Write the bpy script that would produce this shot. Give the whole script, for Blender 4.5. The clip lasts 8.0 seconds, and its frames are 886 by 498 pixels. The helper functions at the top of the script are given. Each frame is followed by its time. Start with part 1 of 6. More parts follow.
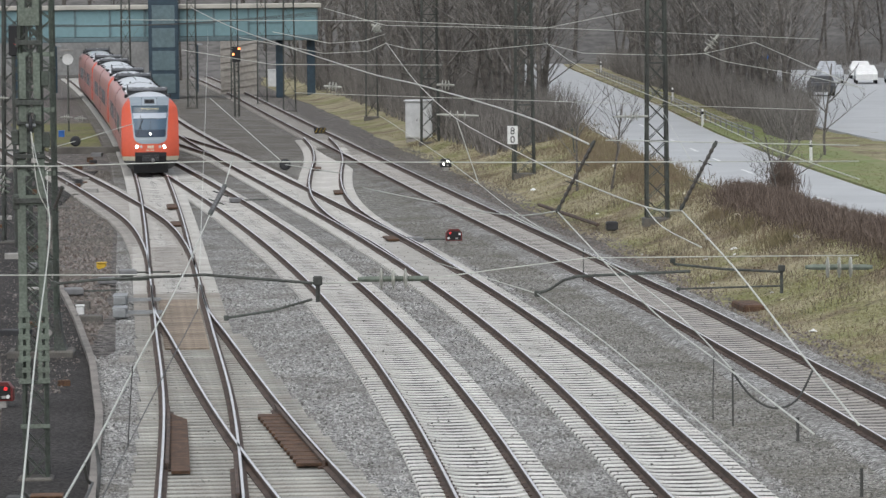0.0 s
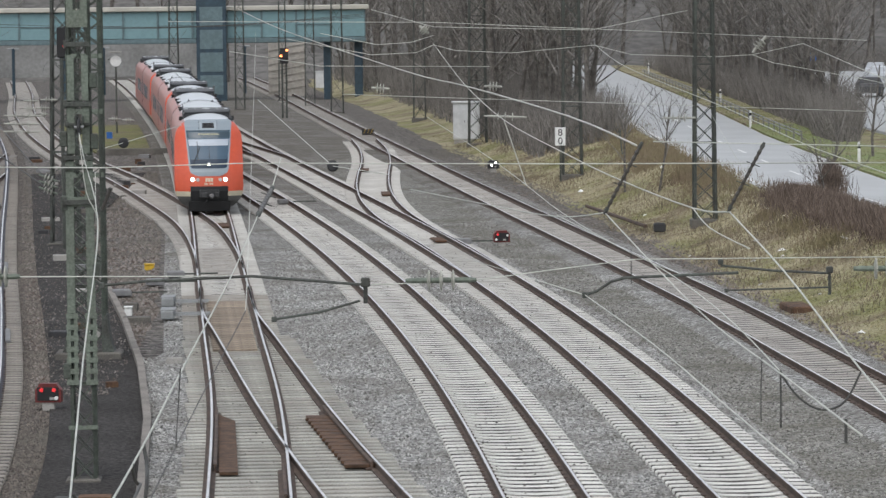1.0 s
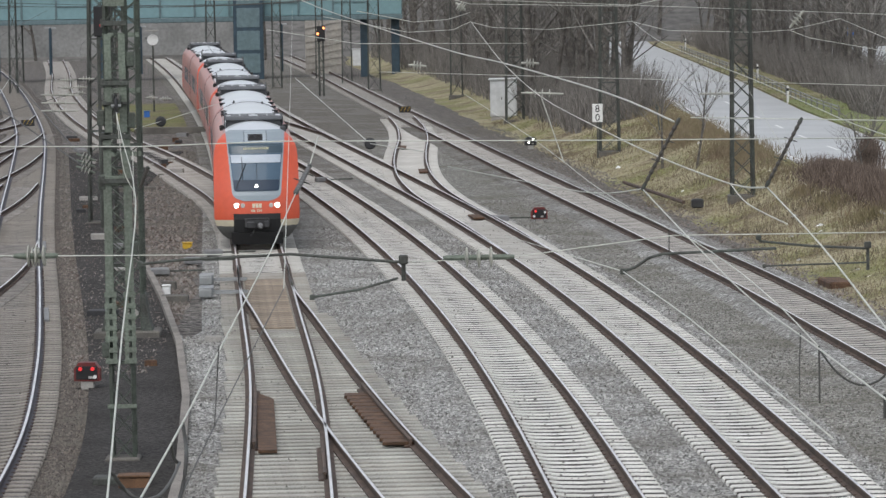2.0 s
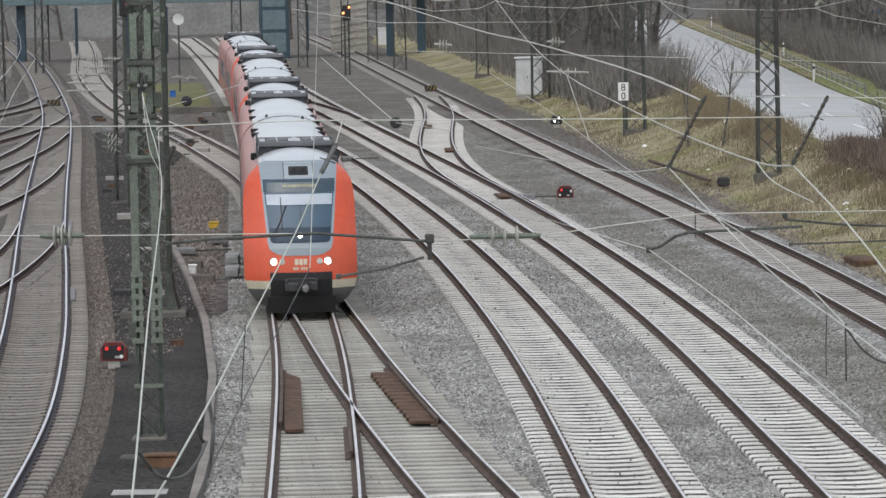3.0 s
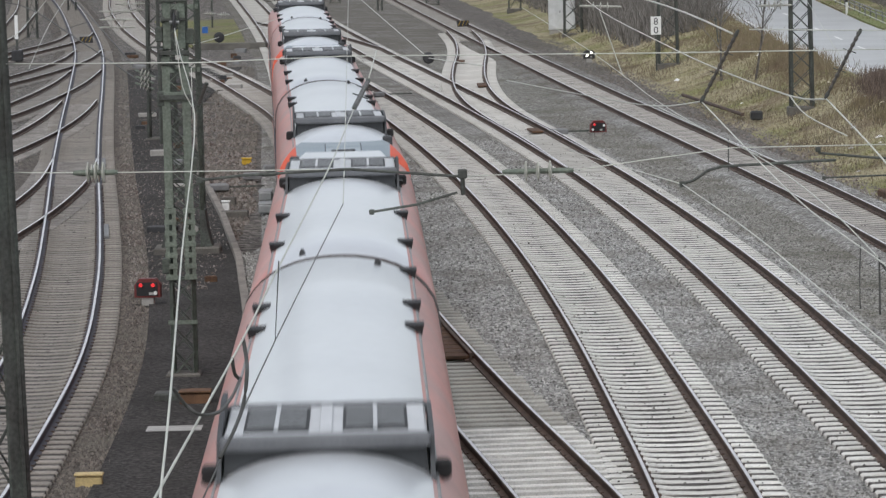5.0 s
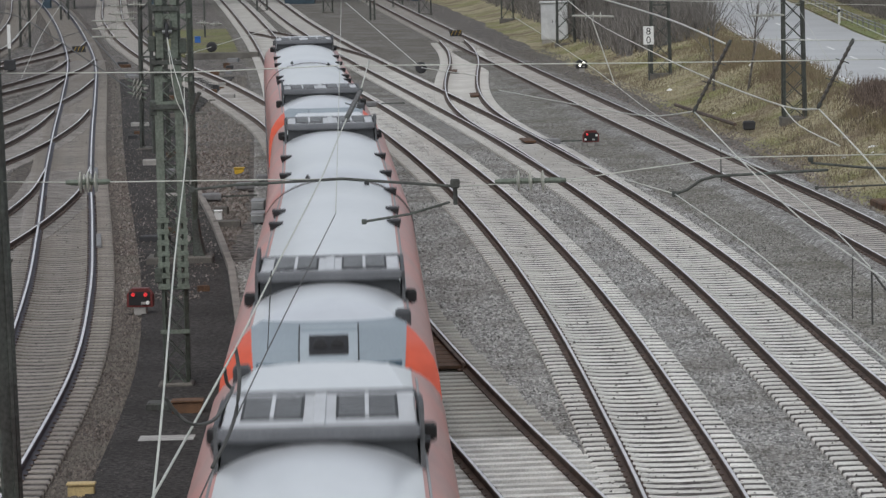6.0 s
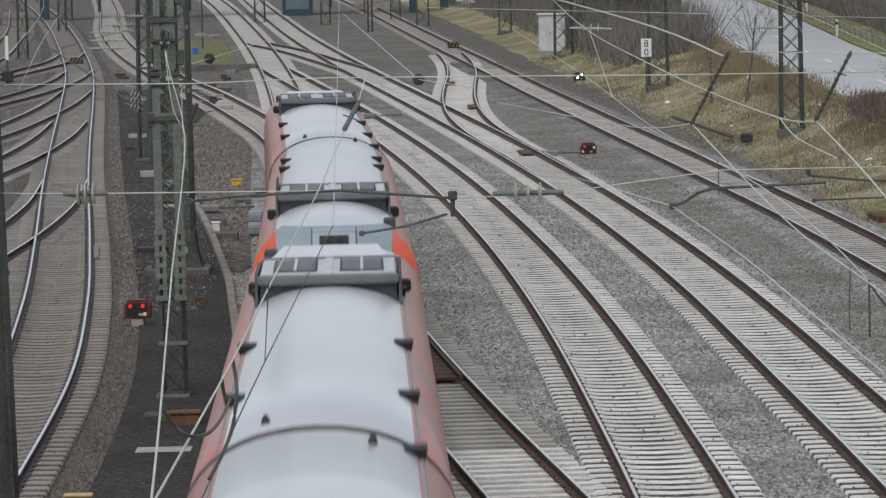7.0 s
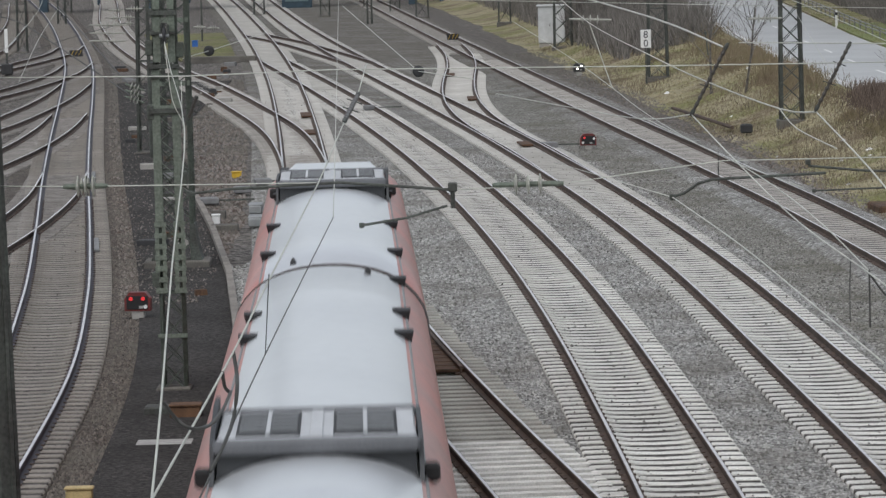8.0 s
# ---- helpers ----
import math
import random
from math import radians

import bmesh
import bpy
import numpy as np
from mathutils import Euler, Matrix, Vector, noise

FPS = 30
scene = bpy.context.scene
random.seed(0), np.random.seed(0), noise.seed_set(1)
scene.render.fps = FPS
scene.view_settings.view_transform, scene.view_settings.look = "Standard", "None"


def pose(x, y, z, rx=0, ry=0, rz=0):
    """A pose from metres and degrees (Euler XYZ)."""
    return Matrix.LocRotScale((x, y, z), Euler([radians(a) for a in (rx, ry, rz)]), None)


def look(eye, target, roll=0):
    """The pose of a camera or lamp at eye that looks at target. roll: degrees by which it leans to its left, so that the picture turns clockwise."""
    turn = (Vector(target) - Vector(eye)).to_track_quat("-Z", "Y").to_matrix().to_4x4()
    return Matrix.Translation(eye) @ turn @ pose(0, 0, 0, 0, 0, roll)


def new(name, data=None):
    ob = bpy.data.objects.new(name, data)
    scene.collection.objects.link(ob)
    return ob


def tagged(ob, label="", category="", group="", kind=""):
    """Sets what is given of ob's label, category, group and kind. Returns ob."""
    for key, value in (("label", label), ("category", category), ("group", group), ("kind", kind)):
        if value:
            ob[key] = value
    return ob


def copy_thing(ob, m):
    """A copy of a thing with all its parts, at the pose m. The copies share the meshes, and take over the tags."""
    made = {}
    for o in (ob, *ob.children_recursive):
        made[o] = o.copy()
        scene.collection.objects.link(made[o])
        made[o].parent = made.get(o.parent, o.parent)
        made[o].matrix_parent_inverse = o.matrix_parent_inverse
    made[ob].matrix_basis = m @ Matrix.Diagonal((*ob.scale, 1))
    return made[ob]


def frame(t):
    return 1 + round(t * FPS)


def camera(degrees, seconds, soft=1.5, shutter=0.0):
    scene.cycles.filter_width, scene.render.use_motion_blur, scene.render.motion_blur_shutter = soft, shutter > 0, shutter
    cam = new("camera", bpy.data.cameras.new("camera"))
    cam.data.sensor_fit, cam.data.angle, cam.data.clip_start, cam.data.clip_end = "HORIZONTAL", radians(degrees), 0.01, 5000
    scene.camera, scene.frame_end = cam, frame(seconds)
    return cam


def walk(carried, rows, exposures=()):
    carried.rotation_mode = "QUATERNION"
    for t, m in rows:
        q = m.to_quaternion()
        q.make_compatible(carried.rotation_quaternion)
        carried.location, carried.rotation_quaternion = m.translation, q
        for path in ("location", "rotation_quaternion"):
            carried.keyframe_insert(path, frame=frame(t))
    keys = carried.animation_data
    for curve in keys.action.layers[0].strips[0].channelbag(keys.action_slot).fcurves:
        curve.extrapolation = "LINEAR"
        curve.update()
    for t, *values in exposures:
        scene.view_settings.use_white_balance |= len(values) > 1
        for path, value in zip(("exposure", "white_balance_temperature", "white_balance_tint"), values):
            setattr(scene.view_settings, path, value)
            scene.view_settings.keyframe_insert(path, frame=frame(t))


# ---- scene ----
# ---------------------------------------------------------------- camera
EYE = Vector((0.0, 0.0, 9.32))


def aim(pan, tilt, roll):
    """Degrees to the right of north, down from level, and of lean to the right."""
    p, t = radians(pan), radians(tilt)
    way = Vector((math.sin(p) * math.cos(t), math.cos(p) * math.cos(t), -math.sin(t)))
    return look(EYE, EYE + way * 100.0, -roll)


cam = camera(12.10, 8.0, soft=1.4, shutter=0.45)
walk(cam, [
    (0.0, aim(1.878, 3.628, 0.605)),
    (0.5, aim(1.572, 3.596, 0.713)),
    (1.0, aim(1.223, 3.601, 0.655)),
    (1.5, aim(0.959, 3.733, 0.800)),
    (2.0, aim(0.700, 3.907, 0.969)),
    (2.2, aim(0.605, 3.947, 0.974)),
    (3.3, aim(0.227, 4.378, 1.228)),
    (3.5, aim(0.146, 4.538, 1.298)),
    (4.0, aim(-0.089, 4.831, 1.220)),
    (4.5, aim(-0.207, 5.029, 1.300)),
    (4.7, aim(-0.178, 5.083, 1.390)),
    (5.8, aim(-0.063, 4.961, 1.394)),
    (6.0, aim(-0.034, 4.936, 1.374)),
    (6.5, aim(-0.012, 4.783, 1.332)),
    (7.0, aim(0.005, 4.774, 1.288)),
    (7.5, aim(0.013, 4.803, 1.383)),
    (8.0, aim(-0.000, 4.888, 1.467)),
], exposures=[(0.0, 0.08), (4.7, 0.08), (5.8, -0.22), (8.0, -0.18)])

# ---------------------------------------------------------------- light
world = bpy.data.worlds.new("overcast")
scene.world = world
world.use_nodes = True
wn = world.node_tree
sky = wn.nodes.new("ShaderNodeTexSky")
sky.sky_type = "NISHITA"
sky.sun_disc = False
sky.sun_elevation, sky.sun_rotation = radians(58), radians(200)
sky.air_density, sky.dust_density, sky.ozone_density = 1.2, 2.0, 2.0
soften = wn.nodes.new("ShaderNodeHueSaturation")
soften.inputs["Saturation"].default_value = 0.35
wn.links.new(sky.outputs[0], soften.inputs["Color"])
wn.links.new(soften.outputs[0], wn.nodes["Background"].inputs[0])
wn.nodes["Background"].inputs[1].default_value = 0.178

sun_data = bpy.data.lights.new("sun", "SUN")
sun_data.energy, sun_data.angle, sun_data.color = 0.95, radians(40), (1.0, 0.99, 0.97)
sun = new("sun", sun_data)
sun.matrix_world = look((-25, -10, 120), (0, 60, 0))


# ---------------------------------------------------------------- materials
def material(name, colour, rough=0.8, metal=0.0, scale=3.0, vary=0.25, fine=40.0, bump=0.15, tint=None, piece=0.0,
             emit=None, power=0.0, spec=0.5):
    """Paint or stone with stains at one scale and grain at another; piece: how far each object differs."""
    m = bpy.data.materials.new(name)
    m.use_nodes = True
    nt = m.node_tree
    n, l = nt.nodes, nt.links
    b = n["Principled BSDF"]
    b.inputs["Roughness"].default_value, b.inputs["Metallic"].default_value = rough, metal
    b.inputs["Specular IOR Level"].default_value = spec
    co = n.new("ShaderNodeTexCoord")
    big = n.new("ShaderNodeTexNoise")
    big.inputs["Scale"].default_value, big.inputs["Detail"].default_value = scale, 6
    small = n.new("ShaderNodeTexNoise")
    small.inputs["Scale"].default_value, small.inputs["Detail"].default_value = fine, 3
    l.new(co.outputs["Object"], big.inputs["Vector"])
    l.new(co.outputs["Object"], small.inputs["Vector"])
    other = tint or tuple(c * (1 - 1.6 * vary) for c in colour)
    ramp = n.new("ShaderNodeValToRGB")
    ramp.color_ramp.elements[0].position, ramp.color_ramp.elements[1].position = 0.35, 0.65
    ramp.color_ramp.elements[0].color, ramp.color_ramp.elements[1].color = (*other, 1), (*colour, 1)
    l.new(big.outputs["Fac"], ramp.inputs["Fac"])
    value = n.new("ShaderNodeHueSaturation")
    l.new(ramp.outputs["Color"], value.inputs["Color"])
    mr = n.new("ShaderNodeMapRange")
    mr.inputs["From Min"].default_value, mr.inputs["From Max"].default_value = 0.3, 0.7
    mr.inputs["To Min"].default_value, mr.inputs["To Max"].default_value = 1 - vary, 1 + vary
    l.new(small.outputs["Fac"], mr.inputs["Value"])
    last = mr.outputs[0]
    if piece:
        info = n.new("ShaderNodeObjectInfo")
        pr = n.new("ShaderNodeMapRange")
        pr.inputs["To Min"].default_value, pr.inputs["To Max"].default_value = 1 - piece, 1 + piece
        l.new(info.outputs["Random"], pr.inputs["Value"])
        mul = n.new("ShaderNodeMath")
        mul.operation = "MULTIPLY"
        l.new(last, mul.inputs[0])
        l.new(pr.outputs[0], mul.inputs[1])
        last = mul.outputs[0]
    l.new(last, value.inputs["Value"])
    l.new(value.outputs[0], b.inputs["Base Color"])
    if bump:
        bp = n.new("ShaderNodeBump")
        bp.inputs["Strength"].default_value, bp.inputs["Distance"].default_value = bump, 0.02
        l.new(small.outputs["Fac"], bp.inputs["Height"])
        l.new(bp.outputs[0], b.inputs["Normal"])
    if emit:
        b.inputs["Emission Color"].default_value = (*emit, 1)
        b.inputs["Emission Strength"].default_value = power
    return m


def soil_factor(n, l, co, patch, low, high, amount, soil):
    """Dirt in patches, and more of it where the bed grows old, past the points."""
    pr = n.new("ShaderNodeMapRange")
    pr.inputs["From Min"].default_value, pr.inputs["From Max"].default_value = low, high
    pr.inputs["To Max"].default_value = amount
    l.new(patch.outputs["Fac"], pr.inputs["Value"])
    if not soil:
        return pr.outputs[0]
    sep = n.new("ShaderNodeSeparateXYZ")
    l.new(co.outputs["Object"], sep.inputs[0])
    old = n.new("ShaderNodeMapRange")
    old.inputs["From Min"].default_value, old.inputs["From Max"].default_value = soil
    old.inputs["To Max"].default_value = 0.7
    l.new(sep.outputs["Y"], old.inputs["Value"])
    add = n.new("ShaderNodeMath")
    add.operation, add.use_clamp = "ADD", True
    l.new(pr.outputs[0], add.inputs[0])
    l.new(old.outputs[0], add.inputs[1])
    return add.outputs[0]


def gravel(name, light, dark, cell, vary=0.5, tint=(0.2, 0.15, 0.1), amount=0.3, bump=1.0, soil=None):
    """Loose stones: cells of differing grey, gaps between them, patches of dirt."""
    m = bpy.data.materials.new(name)
    m.use_nodes = True
    n, l = m.node_tree.nodes, m.node_tree.links
    b = n["Principled BSDF"]
    b.inputs["Roughness"].default_value = 0.95
    b.inputs["Specular IOR Level"].default_value = 0.2
    co = n.new("ShaderNodeTexCoord")
    vor = n.new("ShaderNodeTexVoronoi")
    vor.inputs["Scale"].default_value = 1 / cell
    l.new(co.outputs["Object"], vor.inputs["Vector"])
    sep = n.new("ShaderNodeSeparateColor")
    l.new(vor.outputs["Color"], sep.inputs[0])
    mix = n.new("ShaderNodeMix")
    mix.data_type = "RGBA"
    mix.inputs["A"].default_value, mix.inputs["B"].default_value = (*dark, 1), (*light, 1)
    l.new(sep.outputs[0], mix.inputs["Factor"])
    patch = n.new("ShaderNodeTexNoise")
    patch.inputs["Scale"].default_value, patch.inputs["Detail"].default_value = 0.35, 7
    patch.inputs["Roughness"].default_value = 0.65
    l.new(co.outputs["Object"], patch.inputs["Vector"])
    much = soil_factor(n, l, co, patch, 0.42, 0.68, amount, soil)
    dirt = n.new("ShaderNodeMix")
    dirt.data_type = "RGBA"
    dirt.inputs["B"].default_value = (*tint, 1)
    l.new(much, dirt.inputs["Factor"])
    l.new(mix.outputs["Result"], dirt.inputs["A"])
    speck = n.new("ShaderNodeTexNoise")
    speck.inputs["Scale"].default_value, speck.inputs["Detail"].default_value = 0.5 / cell, 4
    l.new(co.outputs["Object"], speck.inputs["Vector"])
    sr = n.new("ShaderNodeMapRange")
    sr.inputs["From Min"].default_value, sr.inputs["From Max"].default_value = 0.3, 0.7
    sr.inputs["To Min"].default_value, sr.inputs["To Max"].default_value = 1 - vary, 1 + vary
    l.new(speck.outputs["Fac"], sr.inputs["Value"])
    hv = n.new("ShaderNodeHueSaturation")
    l.new(dirt.outputs["Result"], hv.inputs["Color"])
    l.new(sr.outputs[0], hv.inputs["Value"])
    l.new(hv.outputs[0], b.inputs["Base Color"])
    bp = n.new("ShaderNodeBump")
    bp.inputs["Strength"].default_value, bp.inputs["Distance"].default_value = bump, 0.04
    l.new(vor.outputs["Distance"], bp.inputs["Height"])
    l.new(bp.outputs[0], b.inputs["Normal"])
    return m


BALLAST = gravel("ballast", (0.48, 0.475, 0.455), (0.095, 0.093, 0.087), 0.065, vary=0.5, amount=0.7, tint=(0.135, 0.125, 0.108), soil=(120, 230))
OLD_BALLAST = gravel("old_ballast", (0.36, 0.352, 0.325), (0.075, 0.072, 0.063), 0.065, vary=0.55, amount=0.85, tint=(0.125, 0.118, 0.092))
YARD = gravel("yard_dirt", (0.21, 0.195, 0.18), (0.05, 0.045, 0.042), 0.11, vary=0.7, amount=0.8, tint=(0.118, 0.105, 0.09))
def growth(name, straw, moss, earth, spot=0.16, clump=0.75):
    """Winter grass: straw with mossy and earthy patches, mottled finely."""
    m = bpy.data.materials.new(name)
    m.use_nodes = True
    n, l = m.node_tree.nodes, m.node_tree.links
    b = n["Principled BSDF"]
    b.inputs["Roughness"].default_value, b.inputs["Specular IOR Level"].default_value = 0.95, 0.15
    geo = n.new("ShaderNodeNewGeometry")
    last = None
    for scale, shift, low, high, colour in ((0.0, 0, 0, 1, straw), (spot, 0, 0.46, 0.60, moss), (spot * 1.7, 31.0, 0.50, 0.63, earth), (clump * 2.5, 57.0, 0.56, 0.68, tuple(c * 0.6 for c in earth))):
        if last is None:
            rgb = n.new("ShaderNodeRGB")
            rgb.outputs[0].default_value = (*colour, 1)
            last = rgb.outputs[0]
            continue
        move = n.new("ShaderNodeVectorMath")
        move.inputs[1].default_value = (shift, shift, 0)
        l.new(geo.outputs["Position"], move.inputs[0])
        ns = n.new("ShaderNodeTexNoise")
        ns.inputs["Scale"].default_value, ns.inputs["Detail"].default_value, ns.inputs["Roughness"].default_value = scale, 8, 0.68
        l.new(move.outputs[0], ns.inputs["Vector"])
        mr = n.new("ShaderNodeMapRange")
        mr.inputs["From Min"].default_value, mr.inputs["From Max"].default_value, mr.inputs["To Max"].default_value = low, high, 0.85
        l.new(ns.outputs["Fac"], mr.inputs["Value"])
        mix = n.new("ShaderNodeMix")
        mix.data_type = "RGBA"
        mix.inputs["B"].default_value = (*colour, 1)
        l.new(mr.outputs[0], mix.inputs["Factor"])
        l.new(last, mix.inputs["A"])
        last = mix.outputs["Result"]
    fine = n.new("ShaderNodeTexNoise")
    fine.inputs["Scale"].default_value, fine.inputs["Detail"].default_value = 9.0, 5
    l.new(geo.outputs["Position"], fine.inputs["Vector"])
    fr = n.new("ShaderNodeMapRange")
    fr.inputs["From Min"].default_value, fr.inputs["From Max"].default_value = 0.3, 0.7
    fr.inputs["To Min"].default_value, fr.inputs["To Max"].default_value = 0.55, 1.45
    l.new(fine.outputs["Fac"], fr.inputs["Value"])
    hv = n.new("ShaderNodeHueSaturation")
    l.new(last, hv.inputs["Color"])
    l.new(fr.outputs[0], hv.inputs["Value"])
    l.new(hv.outputs[0], b.inputs["Base Color"])
    bp = n.new("ShaderNodeBump")
    bp.inputs["Strength"].default_value, bp.inputs["Distance"].default_value = 0.8, 0.05
    l.new(fine.outputs["Fac"], bp.inputs["Height"])
    l.new(bp.outputs[0], b.inputs["Normal"])
    return m


BANK = growth("bank_growth", (0.30, 0.268, 0.175), (0.175, 0.178, 0.075), (0.145, 0.112, 0.08))
# ballast darkened to carry the shade in the gaps between sleepers
FOUR_FOOT = gravel("oily_ballast", (0.17, 0.16, 0.15), (0.06, 0.055, 0.05), 0.07, amount=0.6, tint=(0.05, 0.045, 0.04))
def tinted_along(m, near, far, tint, most):
    """Mixes in a tint that grows along the line, and in patches that run over many pieces."""
    n, l = m.node_tree.nodes, m.node_tree.links
    b = n["Principled BSDF"]
    old = b.inputs["Base Color"].links[0].from_socket
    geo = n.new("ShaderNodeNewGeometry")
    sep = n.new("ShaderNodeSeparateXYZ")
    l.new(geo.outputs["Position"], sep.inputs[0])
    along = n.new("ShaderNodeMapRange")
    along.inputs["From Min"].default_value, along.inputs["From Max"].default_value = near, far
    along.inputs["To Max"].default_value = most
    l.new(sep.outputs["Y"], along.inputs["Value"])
    patchy = n.new("ShaderNodeTexNoise")
    patchy.inputs["Scale"].default_value, patchy.inputs["Detail"].default_value, patchy.inputs["Roughness"].default_value = 0.45, 9, 0.72
    l.new(geo.outputs["Position"], patchy.inputs["Vector"])
    pr = n.new("ShaderNodeMapRange")
    pr.inputs["From Min"].default_value, pr.inputs["From Max"].default_value = 0.40, 0.70
    pr.inputs["To Min"].default_value, pr.inputs["To Max"].default_value = -0.12, 0.55
    l.new(patchy.outputs["Fac"], pr.inputs["Value"])
    add = n.new("ShaderNodeMath")
    add.operation, add.use_clamp = "ADD", True
    l.new(along.outputs[0], add.inputs[0])
    l.new(pr.outputs[0], add.inputs[1])
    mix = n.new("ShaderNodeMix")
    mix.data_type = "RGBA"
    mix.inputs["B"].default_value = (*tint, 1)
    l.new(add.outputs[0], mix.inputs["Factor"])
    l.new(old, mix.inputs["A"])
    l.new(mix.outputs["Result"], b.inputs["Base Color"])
    return m


SLEEPER = tinted_along(material("sleeper_concrete", (0.70, 0.69, 0.645), 0.9, scale=1.5, vary=0.16, fine=30, piece=0.12), 78, 125, (0.43, 0.41, 0.375), 0.62)
SLEEPER_DARK = tinted_along(material("aged_sleeper", (0.27, 0.245, 0.215), 0.9, scale=1.5, vary=0.22, fine=30, piece=0.15), 110, 180, (0.20, 0.18, 0.155), 0.5)
SLEEPER_YARD = tinted_along(material("yard_sleeper", (0.36, 0.335, 0.31), 0.9, scale=1.5, vary=0.25, fine=30, piece=0.15), 120, 200, (0.17, 0.155, 0.14), 0.3)
SLEEPER_GREY = tinted_along(material("point_bearers", (0.41, 0.40, 0.36), 0.9, scale=1.5, vary=0.18, fine=30, piece=0.14), 100, 130, (0.27, 0.235, 0.20), 0.5)
SLEEPER_AGED = material("weathered_sleeper", (0.41, 0.385, 0.35), 0.9, scale=1.5, vary=0.2, fine=30, piece=0.14)
WOOD = material("oiled_timber", (0.30, 0.24, 0.18), 0.85, scale=2.5, vary=0.3, fine=25, piece=0.2)
RAIL_SIDE = material("rusty_rail", (0.10, 0.068, 0.052), 0.8, scale=2.0, vary=0.3, fine=25)
RAIL_BLUE = material("oily_rail", (0.045, 0.038, 0.052), 0.6, scale=2.0, vary=0.25, fine=25)
RAIL_HEAD = material("polished_rail", (0.74, 0.735, 0.74), 0.42, metal=0.55, scale=1.0, vary=0.1, fine=8, bump=0.02)
PLATE = material("rusty_plate", (0.115, 0.062, 0.034), 0.85, scale=4, vary=0.35, fine=30)
ASPHALT = gravel("old_asphalt", (0.072, 0.067, 0.063), (0.024, 0.022, 0.021), 0.05, vary=0.6, amount=0.8, tint=(0.024, 0.022, 0.02), bump=0.5)
ROAD = material("wet_road", (0.43, 0.437, 0.435), 0.5, scale=0.3, vary=0.08, fine=12, tint=(0.37, 0.377, 0.375))
PAINT_WHITE = material("white_paint", (0.78, 0.78, 0.76), 0.6, vary=0.08)
KERB = material("kerb_concrete", (0.245, 0.222, 0.198), 0.9, scale=1.2, vary=0.2)
FOOTING = material("dirty_footing", (0.14, 0.13, 0.115), 0.9, scale=1.5, vary=0.25)
CONCRETE = material("concrete", (0.36, 0.345, 0.32), 0.9, scale=0.8, vary=0.2)
VERGE = material("green_verge", (0.155, 0.195, 0.065), 0.95, scale=0.5, vary=0.22, fine=6, tint=(0.20, 0.195, 0.09))
STEEL = material("mast_steel", (0.075, 0.085, 0.073), 0.7, scale=2.0, vary=0.35, fine=20, tint=(0.045, 0.045, 0.04))
STEEL_PALE = material("galvanised_steel", (0.32, 0.33, 0.33), 0.6, metal=0.3, vary=0.15)
WIRE = material("copper_wire", (0.60, 0.61, 0.55), 0.5, metal=0.2, vary=0.1, bump=0)
WIRE_DARK = material("dark_cable", (0.06, 0.06, 0.055), 0.6, vary=0.1, bump=0)
PORCELAIN = material("brown_insulator", (0.05, 0.043, 0.036), 0.45, vary=0.15, bump=0)
PORCELAIN_PALE = material("pale_insulator", (0.4, 0.4, 0.35), 0.4, vary=0.15, bump=0)
RED = material("traffic_red", (0.60, 0.092, 0.040), 0.35, scale=0.7, vary=0.05, fine=6, bump=0.0, tint=(0.57, 0.096, 0.05), spec=0.45)
# same red as the front, with pale sky reflection mixed into the colour
SIDE_RED = material("sky_washed_red", (0.50, 0.205, 0.175), 0.38, scale=0.6, vary=0.14, fine=6, bump=0.02, tint=(0.39, 0.22, 0.20))
ROOF = material("roof_silver", (0.75, 0.77, 0.785), 0.30, metal=0.5, scale=0.22, vary=0.03, fine=5, bump=0.0, tint=(0.69, 0.71, 0.73))
APRON = material("apron_grey", (0.115, 0.115, 0.11), 0.6, scale=1.5, vary=0.25)
COUPLER = material("coupler_iron", (0.06, 0.06, 0.062), 0.55, metal=0.3, vary=0.3)
CAB_PALE = material("hatch_grey", (0.36, 0.41, 0.44), 0.4, scale=0.8, vary=0.08, bump=0.02)
CAB_GREY = material("cab_grey", (0.27, 0.318, 0.35), 0.4, scale=0.8, vary=0.08, bump=0.02)
DARK = material("underframe", (0.035, 0.035, 0.037), 0.7, vary=0.2)
SKIRT = material("skirt_grey", (0.20, 0.20, 0.20), 0.6, vary=0.15)
CREAM = material("cream_stripe", (0.62, 0.56, 0.42), 0.5, vary=0.1)
UNIT_GREY = material("roof_unit_grey", (0.21, 0.22, 0.23), 0.6, vary=0.15)
UNIT_BAR = material("unit_bar_grey", (0.13, 0.135, 0.145), 0.5, vary=0.12)
UNIT_DARK = material("unit_dark", (0.045, 0.048, 0.052), 0.6, vary=0.15)
UNIT_PALE = material("unit_pale", (0.54, 0.555, 0.57), 0.5, vary=0.12)
BLACK = material("matt_black", (0.012, 0.012, 0.013), 0.6, vary=0.1, bump=0)
LAMP_ON = material("headlight", (0.9, 0.9, 0.85), 0.3, emit=(1.0, 0.95, 0.82), power=9.0, bump=0)
LAMP_OFF = material("lamp_glass", (0.55, 0.53, 0.5), 0.2, vary=0.1, bump=0)
RED_LIGHT = material("red_lamp", (0.5, 0.02, 0.02), 0.3, emit=(1.0, 0.05, 0.06), power=0.6, bump=0)
AMBER = material("amber_display", (0.36, 0.35, 0.22), 0.4, emit=(0.75, 0.8, 0.3), power=0.05, bump=0)
SIGNAL_RED = material("signal_red", (0.15, 0.02, 0.018), 0.5, vary=0.2)
